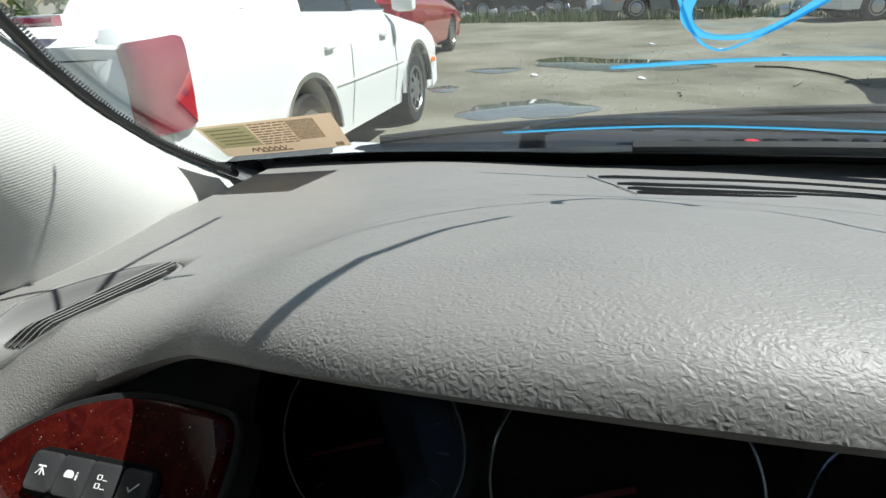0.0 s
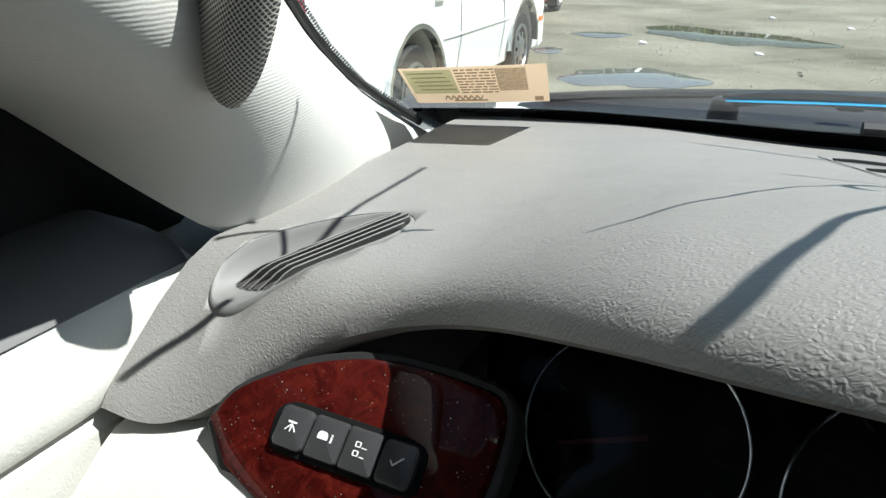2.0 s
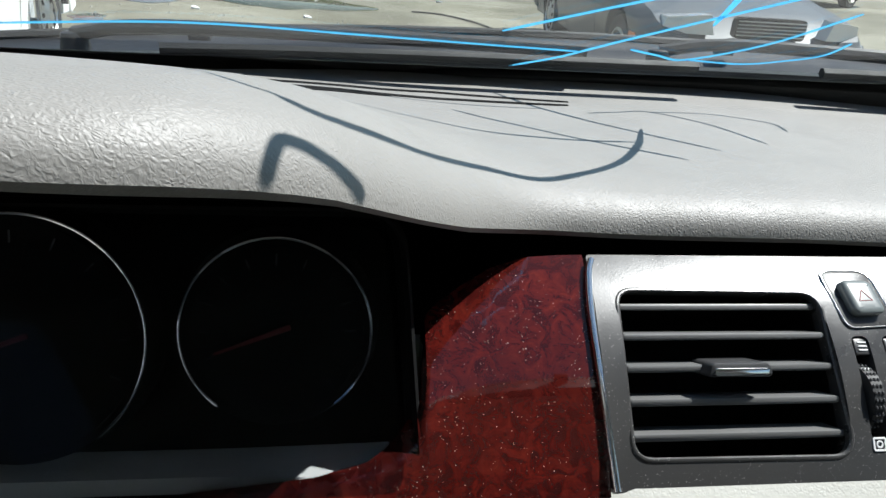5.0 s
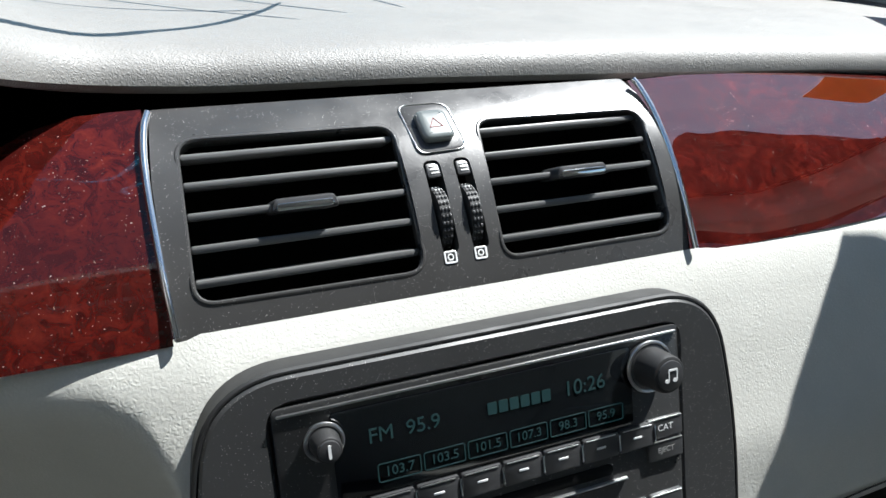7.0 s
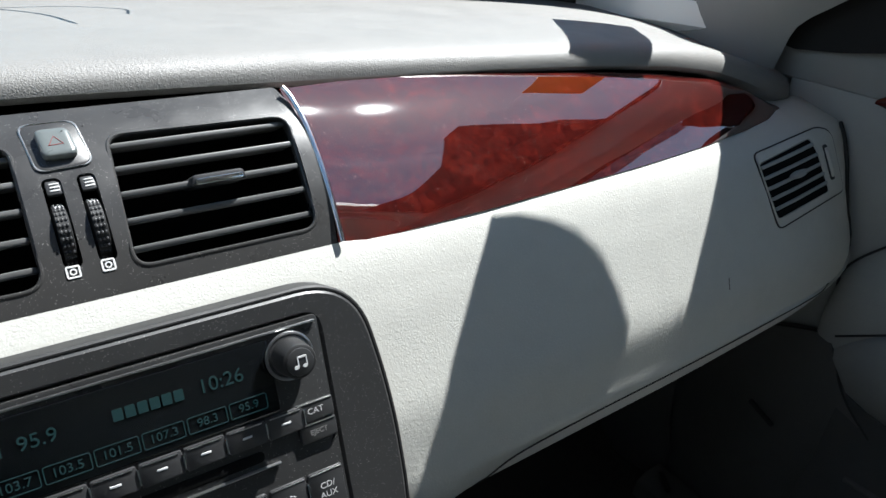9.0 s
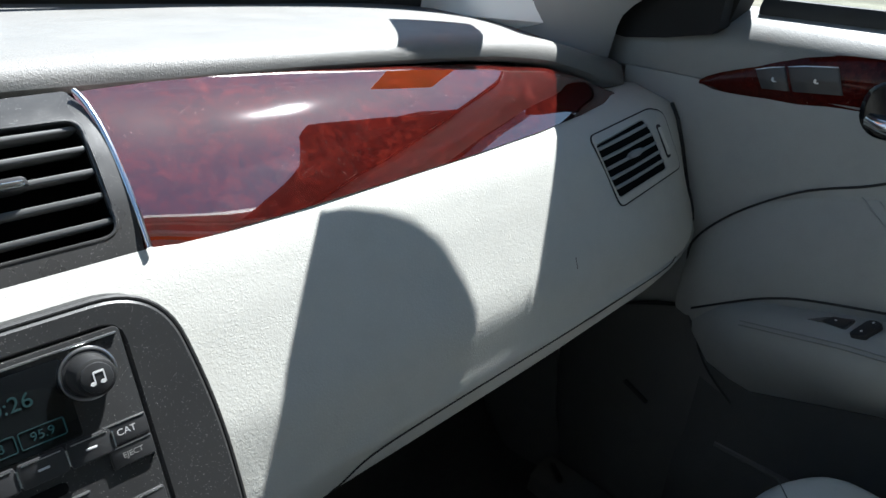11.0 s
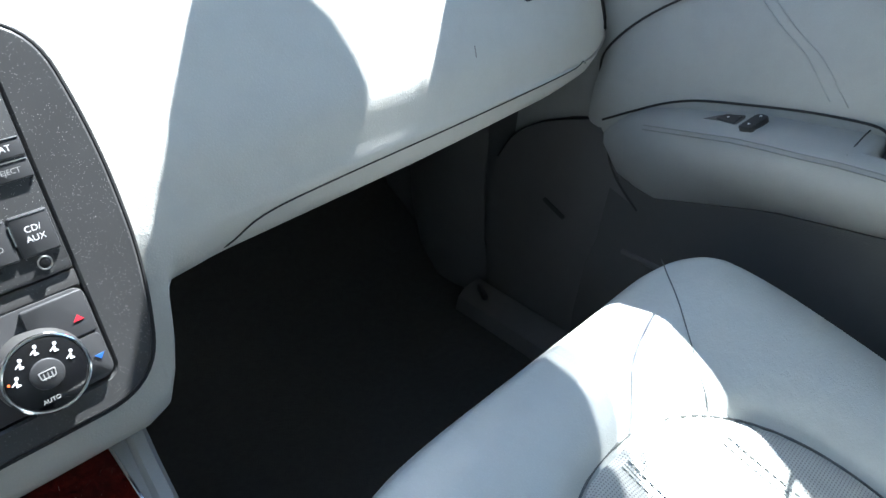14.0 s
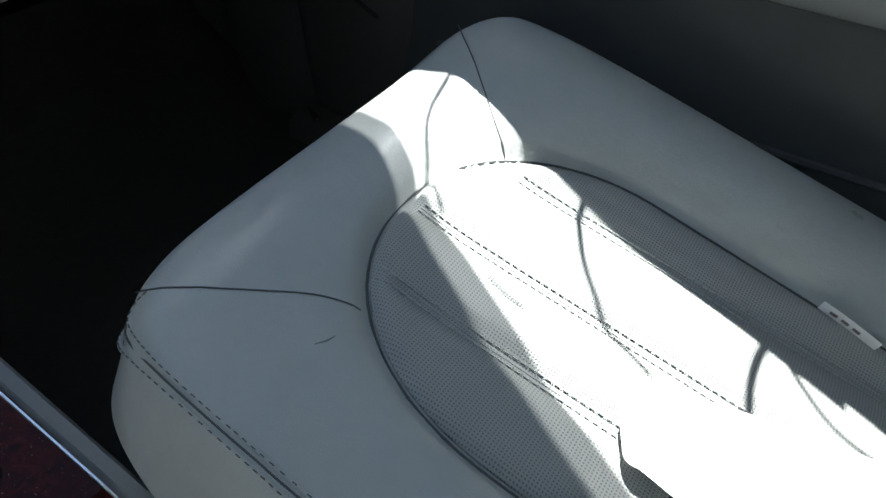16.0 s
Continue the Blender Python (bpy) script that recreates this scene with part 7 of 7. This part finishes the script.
    tagged(obj("twig", tube([c - d, c + Vector((0.02, 0.02, 0.006)), c + d], 0.010, 6), STICKW), "dry broken twig lying on the dirt", "twig", "twigs on the dirt")
tagged(obj("cable", tube(curve_pts([(0.55, 10.6, GZ + 0.02), (0.95, 10.4, GZ + 0.025), (1.35, 9.8, GZ + 0.02), (1.6, 8.9, GZ + 0.02)], 6), 0.014, 6), RUBBER), "dark bent cable lying on the dirt", "cable")
for x, y, c in ((-0.9, 9.5, WHITEPRINT), (0.2, 13.0, WHITEPRINT), (-1.0, 14.2, WHITEPRINT), (1.1, 12.1, SATIN), (-2.4, 9.9, WHITEPRINT)):
    tagged(obj("litter", slab(rounded([(-0.05, -0.03), (0.06, -0.04), (0.04, 0.05), (-0.04, 0.03)], 0.01, 2), 0, 0.03, Matrix.Translation((x, y, GZ)) @ pose(0, 0, 0, 12, 8, 30), 0.004), c), "small pale scrap of litter on the dirt", "litter", "litter")

# ---- parked cars ----
NIGHTPAINT = paint("dark_blue_grey_paint", (0.045, 0.055, 0.062), 0.5, 0.6, 0.35)
TYRE = plastic("tyre_rubber", (0.018, 0.018, 0.018), 0.75, 0.3, 300, 0.001)


def wheel(parent, m, r=0.33, fancy=True):
    ty = part("tyre", loft([[m @ Vector((rr * math.cos(a), rr * math.sin(a), z)) for a in [2 * math.pi * k / 40 for k in range(40)]] for rr, z in ((r * 0.66, -0.19), (r * 0.95, -0.19), (r, -0.165), (r, -0.03), (r * 0.95, -0.004), (r * 0.80, 0.0), (r * 0.66, -0.012))]), TYRE, parent)
    hub = part("hubcap", loft([[m @ Vector((rr * math.cos(a), rr * math.sin(a), z)) for a in [2 * math.pi * k / 40 for k in range(40)]] for rr, z in ((r * 0.67, -0.05), (r * 0.67, -0.004), (r * 0.60, 0.002), (r * 0.57, -0.016), (r * 0.25, -0.004), (r * 0.2, 0.008), (0.01, 0.012))]), SATIN, ty)
    if fancy:
        for k in range(8):
            a = 2 * math.pi * k / 8
            part("hubcap_slot", slab(oval(0.034, 0.020, 14, 2.4), 0, 0.004, m @ pose(0, 0, 0, 0, 0, math.degrees(a)) @ Matrix.Translation((r * 0.42, 0, -0.009)), 0.001), VOID, ty)


def car(name, label, M, paint_mat, length, back, belt, roof, base, width=1.8, group="", near=True, front=True, arches=True, arch=0.40, wrap=False):
    """A saloon: s runs forward from the rear axle, l to the left from the right-hand side, z up from the ground."""
    th = thing(name, label, "car", group)
    rear, nose = -back, length - back
    tyre = 0.34 if wrap else 0.33
    R = arch
    hubs = (0.0, base)

    def S(s, l, z):
        return M @ Vector((s, l, z))

    top = [(rear, belt * 0.90), (rear + 0.04, belt + 0.03), (rear + 0.3, belt + 0.10), (-0.6, belt + 0.07), (0.1, belt + 0.02), (base * 0.7, belt - 0.06), (base * 0.86, belt - 0.12), (nose - 0.35, belt - 0.27), (nose - 0.08, belt - 0.38), (nose, belt - 0.55)]

    def zt(s):
        return float(np.interp(s, [p[0] for p in top], [p[1] for p in top]))

    def low(s):
        z = 0.27 if rear + 0.1 < s < nose - 0.1 else 0.32
        for h in hubs:
            if abs(s - h) < R:
                z = max(z, 0.33 + math.sqrt(R * R - (s - h) ** 2))
        return z

    ss = sorted(set([rear + (nose - rear) * i / 60 for i in range(61)] + [h + R * math.cos(math.pi * k / 14) for h in hubs for k in range(15)]))

    def tuck(s):
        e = min(s - rear, nose - s)
        return 0.10 * max(0, 1 - e / 0.30) ** 2

    for side in (0, 1):
        loops = []
        for s in ss:
            zl, zh, tk = low(s), zt(s), tuck(s)
            row = []
            for k in range(9):
                t = k / 8
                z = zl + (zh - zl) * t
                bow = 0.05 * (1 - min(1, max(0, (z - 0.3) / 0.35))) + 0.09 * max(0, (z - (zh - 0.16)) / 0.16) ** 2
                l = tk + bow
                row.append(S(s, l if side == 0 else width - l, z))
            row += [S(s, 0.30 if side == 0 else width - 0.30, zh - 0.01), S(s, 0.30 if side == 0 else width - 0.30, zl)]
            loops.append(row)
        part("body_side", loft(loops), paint_mat, th)
    # hood and boot lids, bumpers
    part("boot_lid", loft([[S(s, l, zt(s) - 0.012 + 0.02 * math.sin(math.pi * (l - 0.07) / (width - 0.14))) for l in np.linspace(0.09, width - 0.09, 9)] + [S(s, width - 0.1, zt(s) - 0.2), S(s, 0.1, zt(s) - 0.2)] for s in np.linspace(rear + 0.02, 0.1, 8)]), paint_mat, th)
    part("hood", loft([[S(s, l, zt(s) - 0.012 + 0.03 * math.sin(math.pi * (l - 0.07) / (width - 0.14))) for l in np.linspace(0.09, width - 0.09, 9)] + [S(s, width - 0.1, zt(s) - 0.2), S(s, 0.1, zt(s) - 0.2)] for s in np.linspace(base * 0.62, nose - 0.05, 10)]), paint_mat, th)
    part("rear_bumper", loft([[S(s, l, z) for s, z in ((rear - 0.04 + e, 0.62), (rear - 0.07 + e, 0.55), (rear - 0.06 + e, 0.36), (rear + 0.3, 0.32), (rear + 0.3, 0.62))] for l, e in [(l, 0.14 * (abs(l - width / 2) / (width / 2)) ** 4) for l in np.linspace(0.03, width - 0.03, 13)]]), paint_mat, th)
    part("tail_panel", loft([[S(s, l, z) for s, z in ((rear + 0.01 + e, belt * 0.97), (rear - 0.02 + e, 0.85), (rear + e, 0.60), (rear + 0.3, 0.6), (rear + 0.3, belt * 0.97))] for l, e in [(l, 0.14 * (abs(l - width / 2) / (width / 2)) ** 4) for l in np.linspace(0.03, width - 0.03, 13)]]), paint_mat, th)
    fb = part("front_bumper", loft([[S(s, l, z) for s, z in ((nose + 0.02 - e, 0.60), (nose + 0.07 - e, 0.54), (nose + 0.06 - e, 0.30), (nose - 0.3, 0.26), (nose - 0.3, 0.60))] for l, e in [(l, 0.22 * (abs(l - width / 2) / (width / 2)) ** 4) for l in np.linspace(0.03, width - 0.03, 13)]]), paint_mat, th)
    # glass house
    g0, g1, g2, g3 = -0.35 if wrap else -0.80, 0.35 if wrap else 0.05, base * 0.55, base * 0.80
    secs = []
    for s, zz, lb, ltop in ((g0, belt - 0.02, 0.10, 0.16), (g0 * 0.45, (belt + roof) / 2, 0.10, 0.22), (g1, roof - 0.05, 0.10, 0.28), ((g1 + g2) / 2, roof, 0.10, 0.30), (g2 - 0.25, roof - 0.03, 0.10, 0.29), ((g2 + g3) / 2, (belt + roof) / 2, 0.10, 0.22), (g3 + 0.1, belt - 0.10, 0.10, 0.16)):
        secs.append([S(s, lb, belt - 0.10), S(s, ltop, zz - 0.02), S(s, ltop + 0.1, zz), S(s, width / 2, zz + 0.015), S(s, width - ltop - 0.1, zz), S(s, width - ltop, zz - 0.02), S(s, width - lb, belt - 0.10)])
    cab = part("cabin", loft(secs), paint_mat, th)
    for side in (0, 1):
        for a, b, a2, b2 in ((0.26 if wrap else g0 * 0.15, base * 0.42 if wrap else base * 0.30, g1 + 0.05, base * 0.41 if wrap else base * 0.29), (base * 0.44 if wrap else base * 0.32, base * 0.74 if wrap else base * 0.70, base * 0.43 if wrap else base * 0.31, g2 - 0.08 if wrap else g2 - 0.22)):
            wz0, wz1 = belt - 0.02, roof - 0.09
            o0, o1 = 0.105, 0.255
            quad = [(a, o0, wz0), (b, o0, wz0 - 0.03), (b2, o1, wz1), (a2, o1, wz1)]
            sg = 1 if side == 0 else -1
            win = part("side_window", loft([[S(s, (l - d) if side == 0 else width - (l - d), z) for s, l, z in quad] for d in (-0.03, 0.006)]), TINT, th)
            part("window_trim", tube([S(s, (l - 0.008) if side == 0 else width - l + 0.008, z) for s, l, z in (quad[0], quad[1])], 0.009, 6), CHROME if near else BLACK, win)
    part("rear_window", loft([[S(s + d, l, z + d) for s, l, z in ((g0 - 0.02, 0.24, belt + 0.02), (g0 - 0.02, width - 0.24, belt + 0.02), (g1 - 0.15, width - 0.36, roof - 0.10), (g1 - 0.15, 0.36, roof - 0.10))] for d in (-0.012, -0.05)]), TINT, th)
    part("front_window", loft([[S(s + d, l, z + d * 0.6) for s, l, z in ((g3 + 0.08, 0.22, belt - 0.08), (g3 + 0.08, width - 0.22, belt - 0.08), (g2 - 0.12, width - 0.36, roof - 0.07), (g2 - 0.12, 0.36, roof - 0.07))] for d in (0.015, 0.05)]), TINT, th)
    # lamps
    for side in (0, 1):
        def L(l):
            return l if side == 0 else width - l
        tq = [(rear + 0.43, belt * 0.66), (rear + 0.45, belt * 0.82), (rear + 0.38, belt * 1.01), (rear + 0.32, belt * 1.03), (rear + 0.14, belt * 1.00), (rear + 0.07, belt * 0.82), (rear + 0.03, belt * 0.68)]
        tq = rounded(tq, 0.05, 4)
        if wrap:
            path = [(rear - 0.005, 0.135), (rear - 0.010, 0.11), (rear - 0.004, 0.08), (rear + 0.018, 0.045), (rear + 0.07, 0.015), (rear + 0.14, -0.004), (rear + 0.21, -0.012), (rear + 0.265, -0.014)]
            skin = []
            for k, (s, l) in enumerate(path):
                e = 0.02 * (k in (0, len(path) - 1))
                skin.append([S(s, L(l + 0.02), 0.72 + e), S(s, L(l), 0.73 + e), S(s, L(l - 0.006), 0.90), S(s, L(l), 1.10 + 0.004 * k - e), S(s + 0.012, L(l + 0.02), 1.14 + 0.004 * k - e), S(s + 0.06, L(l + 0.10), 1.12), S(s + 0.06, L(l + 0.10), 0.74)])
            tl = part("taillight", loft(skin), LENS, th, "red wraparound taillight lens")
            tri2 = [(rear + 0.13, 0.885), (rear + 0.255, 0.99), (rear + 0.258, 0.775), (rear + 0.25, 0.755)]
            part("reflector", loft([[S(s, L(float(np.interp(s - rear, (0.07, 0.14, 0.21, 0.265), (0.015, -0.004, -0.012, -0.014))) - 0.004 - d), z) for s, z in tri2] for d in (0.0, 0.004)]), REFLECT, tl, "bright red reflector facet")
        else:
            part("taillight", loft([[S(s, L(d + 0.8 * tuck(s)), z) for s, z in q] for d, q in ((0.03, tq), (-0.030, tq), (-0.042, inset(tq, 0.012)))]), LENS, th, "red taillight lens")
        hq = [(0.10, 0.62), (0.46, 0.64), (0.42, 0.78), (0.14, 0.74)]
        hl = part("headlight", loft([[S(nose - 0.05 - 0.28 * ((l - 0.46) / 0.46) ** 2 + d, L(l), z) for l, z in hq] for d in (-0.10, 0.05)]), CLEAR, th, "clear headlight")
        part("side_marker", slab(rrect(0.14, 0.045, 0.01, 3), 0, 0.012, M @ Matrix.Translation((nose - 0.42, L(-0.012 + tuck(nose - 0.42)), 0.56)) @ pose(0, 0, 0, 90, 0, 0 if side == 0 else 180), 0.004), AMBER, th)
        part("fog_lamp", cyl(0.07, 0.065, -0.02, 0.01, 24, M @ Matrix.Translation((nose + 0.02, L(0.42), 0.42)) @ pose(0, 0, 0, 90, 0, 90), 0.004), VOID, fb)
        for h in hubs:
            m = M @ Matrix.Translation((h, L(0.025), 0.33)) @ pose(0, 0, 0, 90 if side == 0 else -90, 0, 0)
            part("wheel_well", loft([[S(h + 0.39 * math.cos(a), L(l), max(0.15, 0.33 + 0.39 * math.sin(a))) for a in [2 * math.pi * k / 24 for k in range(24)]] for l in (0.22, 0.28)]), VOID, th)
            wheel(th, m, tyre, fancy=near)
            if near and arches:
                part("arch_trim", loft([[S(h + q * math.cos(a), L(l + tuck(h)), 0.33 + q * math.sin(a)) for q, l in ((R - 0.005, 0.05), (R - 0.005, -0.012), (R + 0.030, -0.012), (R + 0.034, 0.02))] for a in [math.pi * (0.02 + 0.96 * k / 24) for k in range(25)]]), CHROME, th, "chrome wheel arch trim")
        if near:
            for a, b in ((base * 0.31, base * 0.31), (base * 0.74, base * 0.70)):
                part("door_seam", ribbon([S(a, L(0.048), 0.30), S(a, L(-0.002), 0.62), S((a + b) / 2, L(-0.002), 0.9), S(b, L(0.03), belt - 0.07)], (M.to_3x3() @ Vector((0, -1 if side == 0 else 1, 0))), 0.008, 0.002), RUBBER, th)
            for s in (base * 0.14, base * 0.60):
                part("door_handle", slab(rrect(0.16, 0.035, 0.014, 4), -0.01, 0.026, M @ Matrix.Translation((s, L(-0.002), belt - 0.23)) @ pose(0, 0, 0, 90 if side == 0 else -90, 0, 0), 0.010), paint_mat, th)
            part("body_crease", ribbon([S(s, L(-0.001), 0.66) for s in np.linspace(0.45, base - 0.45, 8)], (M.to_3x3() @ Vector((0, -1 if side == 0 else 1, 0))), 0.02, 0.005), paint_mat, th)
            mi = part("door_mirror", loft([[S(base * 0.74 + dx, L(-0.03 - q), belt + 0.00 + dz) for dx, dz in rrect(0.13 * k, 0.14 * k, 0.04 * k, 4)] for q, k in ((-0.03, 0.7), (0.02, 1.0), (0.13, 1.0), (0.16, 0.8))]), paint_mat, th)
    if wrap:
        part("brake_light", loft([[S(s, l, z) for s, z in ((rear + 0.05, 1.225), (rear + 0.035, 1.245), (rear + 0.045, 1.268), (rear + 0.10, 1.275), (rear + 0.10, 1.225))] for l in np.linspace(0.50, width - 0.50, 9)]), LENS, th, "red high brake light strip")
        part("boot_seam", ribbon([S(rear - 0.036 + 0.14 * (abs(l - width / 2) / (width / 2)) ** 4, l, 1.075) for l in np.linspace(0.22, width - 0.22, 13)], (M.to_3x3() @ Vector((-1, 0, 0))), 0.008, 0.003), RUBBER, th)
    if front:
        gr2 = part("grille", slab(rrect(0.55, 0.15, 0.03, 4), -0.06, 0.02, M @ Matrix.Translation((nose - 0.03, width / 2, 0.70)) @ pose(0, 0, 0, 90, 0, 90), 0.006), VOID, th)
        for k in range(5):
            part("grille_bar", slab(rrect(0.53, 0.008, 0.003, 2), 0.018, 0.030, M @ Matrix.Translation((nose - 0.03, width / 2, 0.65 + 0.025 * k)) @ pose(0, 0, 0, 90, 0, 90), 0.002), SATIN, gr2)
    part("underbody", loft([[S(s, l, z) for l, z in ((0.25, 0.22), (0.25, 0.6), (width - 0.25, 0.6), (width - 0.25, 0.22))] for s in (rear + 0.15, nose - 0.15)]), VOID, th)
    return th


def stand(x, y, heading, pitch=0.0):
    """Ground frame with x along the heading in degrees from +y, to the left positive."""
    return Matrix.Translation((x, y, GZ)) @ pose(0, 0, 0, 0, pitch, 90 + heading)


car("white_sedan", "white four-door sedan with red taillights and chrome wheel arches", stand(-2.72, 4.06, 4.1), WHITEPAINT, 5.1, 1.62, 1.17, 1.62, 2.53, arch=0.45, wrap=True)
car("red_car", "dark red car parked behind the white sedan", stand(-4.55, 11.2, 6.0), REDPAINT, 4.7, 1.05, 1.10, 1.55, 2.7, near=False)
car("dark_sedan", "dark grey car with its nose towards the yard", stand(2.05, 8.55, 178.0), NIGHTPAINT, 4.7, 1.1, 1.02, 1.5, 2.7, arches=False)
rj = random.Random(21)
junk = [(-9.0, 27.5, 95, SILVERPAINT), (-4.3, 26.0, 83, DARKPAINT), (0.6, 24.0, 97, SILVERPAINT), (5.6, 21.5, 110, WHITEPAINT), (10.0, 17.0, 120, DARKPAINT)]
for x, y, h, pm in junk:
    car("junk_car", {SILVERPAINT: "dull silver scrapped car", DARKPAINT: "dark grey scrapped car", WHITEPAINT: "dirty white scrapped car"}[pm] + " standing in a row across the yard", stand(x, y, h), pm, 4.6, 1.0, 0.98, 1.42, 2.65, group="scrapped cars", near=False, front=False)
# scrap heaps and weeds along that row
for k in range(14):
    cx, cy = -9.5 + 1.5 * k + rj.uniform(-0.4, 0.4), 24.5 - 0.33 * k + rj.uniform(-0.5, 0.5)
    heap = thing("scrap_heap", "tangled heap of dark scrap metal car parts", "scrap", "scrap heaps")
    for j in range(9):
        w, d, h = rj.uniform(0.15, 0.7), rj.uniform(0.1, 0.4), rj.uniform(0.05, 0.35)
        m = Matrix.Translation((cx + rj.uniform(-0.6, 0.6), cy + rj.uniform(-0.4, 0.4), GZ + 0.05 + rj.uniform(0, 0.35))) @ pose(0, 0, 0, rj.uniform(-25, 25), rj.uniform(-25, 25), rj.uniform(0, 180))
        part("scrap_piece", slab(rounded([(-w / 2, -d / 2), (w / 2, -d / 2 * 0.7), (w / 2 * 0.8, d / 2), (-w / 2 * 0.9, d / 2 * 0.8)], 0.03, 3), -h / 2, h / 2, m, 0.012), rj.choice((BLACK, SILVERPAINT, DARKPAINT, SATIN, RUBBER)), heap)


def weeds(label, cx, cy, n, spread, tall, seed):
    rr = random.Random(seed)
    bm = bmesh.new()
    for k in range(n):
        x, y = cx + rr.gauss(0, spread), cy + rr.gauss(0, spread * 0.4)
        h, a, w = tall * rr.uniform(0.4, 1.1), rr.uniform(0, 6.28), rr.uniform(0.012, 0.03)
        lean = Vector((math.cos(a), math.sin(a), 0)) * h * rr.uniform(0.1, 0.5)
        sd = Vector((-math.sin(a), math.cos(a), 0)) * w
        b = Vector((x, y, GZ))
        p = [b - sd, b + sd, b + lean * 0.4 + Vector((0, 0, h * 0.6)) + sd * 0.7, b + lean * 0.4 + Vector((0, 0, h * 0.6)) - sd * 0.7, b + lean + Vector((0, 0, h))]
        v = [bm.verts.new(q) for q in p]
        bm.faces.new(v[:4])
        bm.faces.new((v[3], v[2], v[4]))
    tagged(obj("weeds", bm, LEAF, smooth=False), label, "weeds", "weeds", "stuff")


for k in range(12):
    weeds("tuft of green weeds at the foot of scrap", -9 + 1.6 * k + rj.uniform(-0.5, 0.5), 23.7 - 0.36 * k + rj.uniform(-0.4, 0.4), 260, 0.5, 0.38, 30 + k)
# far tree line
bm = bmesh.new()
rt = random.Random(5)
for k in range(6000):
    a = rt.uniform(-1.35, 1.35)
    d = 55 + rt.uniform(0, 10)
    top = 4.2 + 1.2 * math.sin(a * 9) + 0.8 * math.sin(a * 23 + 1)
    c = Vector((d * math.sin(a), d * math.cos(a), GZ + top * rt.random() ** 0.7))
    s1, s2 = Vector((rt.uniform(-1, 1), rt.uniform(-1, 1), rt.uniform(-1, 1))).normalized() * 0.55, Vector((rt.uniform(-1, 1), rt.uniform(-1, 1), rt.uniform(-1, 1))).normalized() * 0.45
    v = [bm.verts.new(c + q) for q in (s1, s2, -s1, -s2)]
    bm.faces.new(v)
tagged(obj("far_trees", bm, LEAF, smooth=False), "far line of green trees behind the yard", "trees", kind="stuff")

# ---- own car in front of the glass ----
cowl = thing("cowl", "black plastic cowl panel below the windshield with dust", "cowl", kind="structure")
loops = []
for i in range(41):
    x = -0.70 + 1.40 * i / 40
    b = glass_y(x, 0.935) + 0.012
    dr2 = 0.02 * (abs(x) / 0.7) ** 2
    loops.append([(x, b, 0.942), (x, b + 0.03, 0.940), (x, b + 0.06, 0.925), (x, b + 0.13, 0.922), (x, b + 0.16, 0.936 - dr2), (x, b + 0.19, 0.938 - dr2), (x, b + 0.20, 0.90), (x, b, 0.90)])
part("cowl_panel", loft(loops), BLACK, cowl)
part("cowl_seal", tube([(x, glass_y(x, 0.935) + 0.205, 0.940 - 0.02 * (abs(x) / 0.7) ** 2) for x in np.linspace(-0.68, 0.68, 31)], 0.006, 8), RUBBER, cowl)
for k in range(26):
    x = -0.36 + 0.026 * k
    part("cowl_slot", slab(rrect(0.014, 0.045, 0.005, 3), 0, 0.003, Matrix.Translation((x, glass_y(x, 0.935) + 0.108, 0.9225)), 0.001), VOID, cowl)
for s, x0, x1 in ((1, -0.50, 0.06), (1, 0.08, 0.58)):
    wpr = thing("windshield_wiper", "black windshield wiper resting on the cowl", "wiper", "wipers")
    y0 = glass_y(x0, 0.935)
    part("wiper_arm", tube(curve_pts([(x0, y0 + 0.10, 0.945), (x0 + 0.08, y0 + 0.075, 0.958), (x0 + 0.30, glass_y(x0 + 0.3, 0.95) + 0.035, 0.962), (x1 - 0.1, glass_y(x1, 0.95) + 0.022, 0.960)], 6), 0.0065, 8), BLACK, wpr)
    part("wiper_blade", tube([(x, glass_y(x, 0.953) + 0.014, 0.953) for x in np.linspace(x0 + 0.10, x1, 14)], 0.005, 6), RUBBER, wpr)
    part("pivot_cap", cyl(0.014, 0.012, 0.0, 0.022, 24, Matrix.Translation((x0, y0 + 0.10, 0.925)), 0.004), BLACK, wpr)
    part("nozzle", slab(rrect(0.022, 0.014, 0.004, 3), 0, 0.012, Matrix.Translation((x0 + 0.10, y0 + 0.15, 0.936)), 0.003), BLACK, wpr)
red = thing("plastic_cap", "small red plastic cap on the cowl", "cap")
part("cap", cyl(0.0078, 0.0066, 0, 0.012, 16, Matrix.Translation((-0.306, 0.490, 0.930)), 0.002), REDPRINT, red)
for s in (-1, 1):
    fe = thing("fender", "white front fender top of the car, sunlit", "fender", "front fenders")
    loops = []
    for i in range(25):
        t = i / 24
        y = 0.16 + 0.40 * t
        inn = 0.68 - 0.08 * min(1, (y - 0.16) / 0.40)
        zz = (0.930 if s < 0 else 0.938) - 0.016 * t
        loops.append([(s * inn, y, zz - 0.03), (s * (inn + 0.004), y, zz - 0.004), (s * (inn + 0.02), y, zz), (s * 0.72, y, zz + 0.002), (s * 0.82, y, zz - 0.03), (s * 0.88, y, zz - 0.12), (s * 0.90, y, zz - 0.35), (s * 0.88, y, zz - 0.35), (s * 0.70, y, zz - 0.06)])
    part("fender_panel", loft(loops), WHITEPAINT, fe)
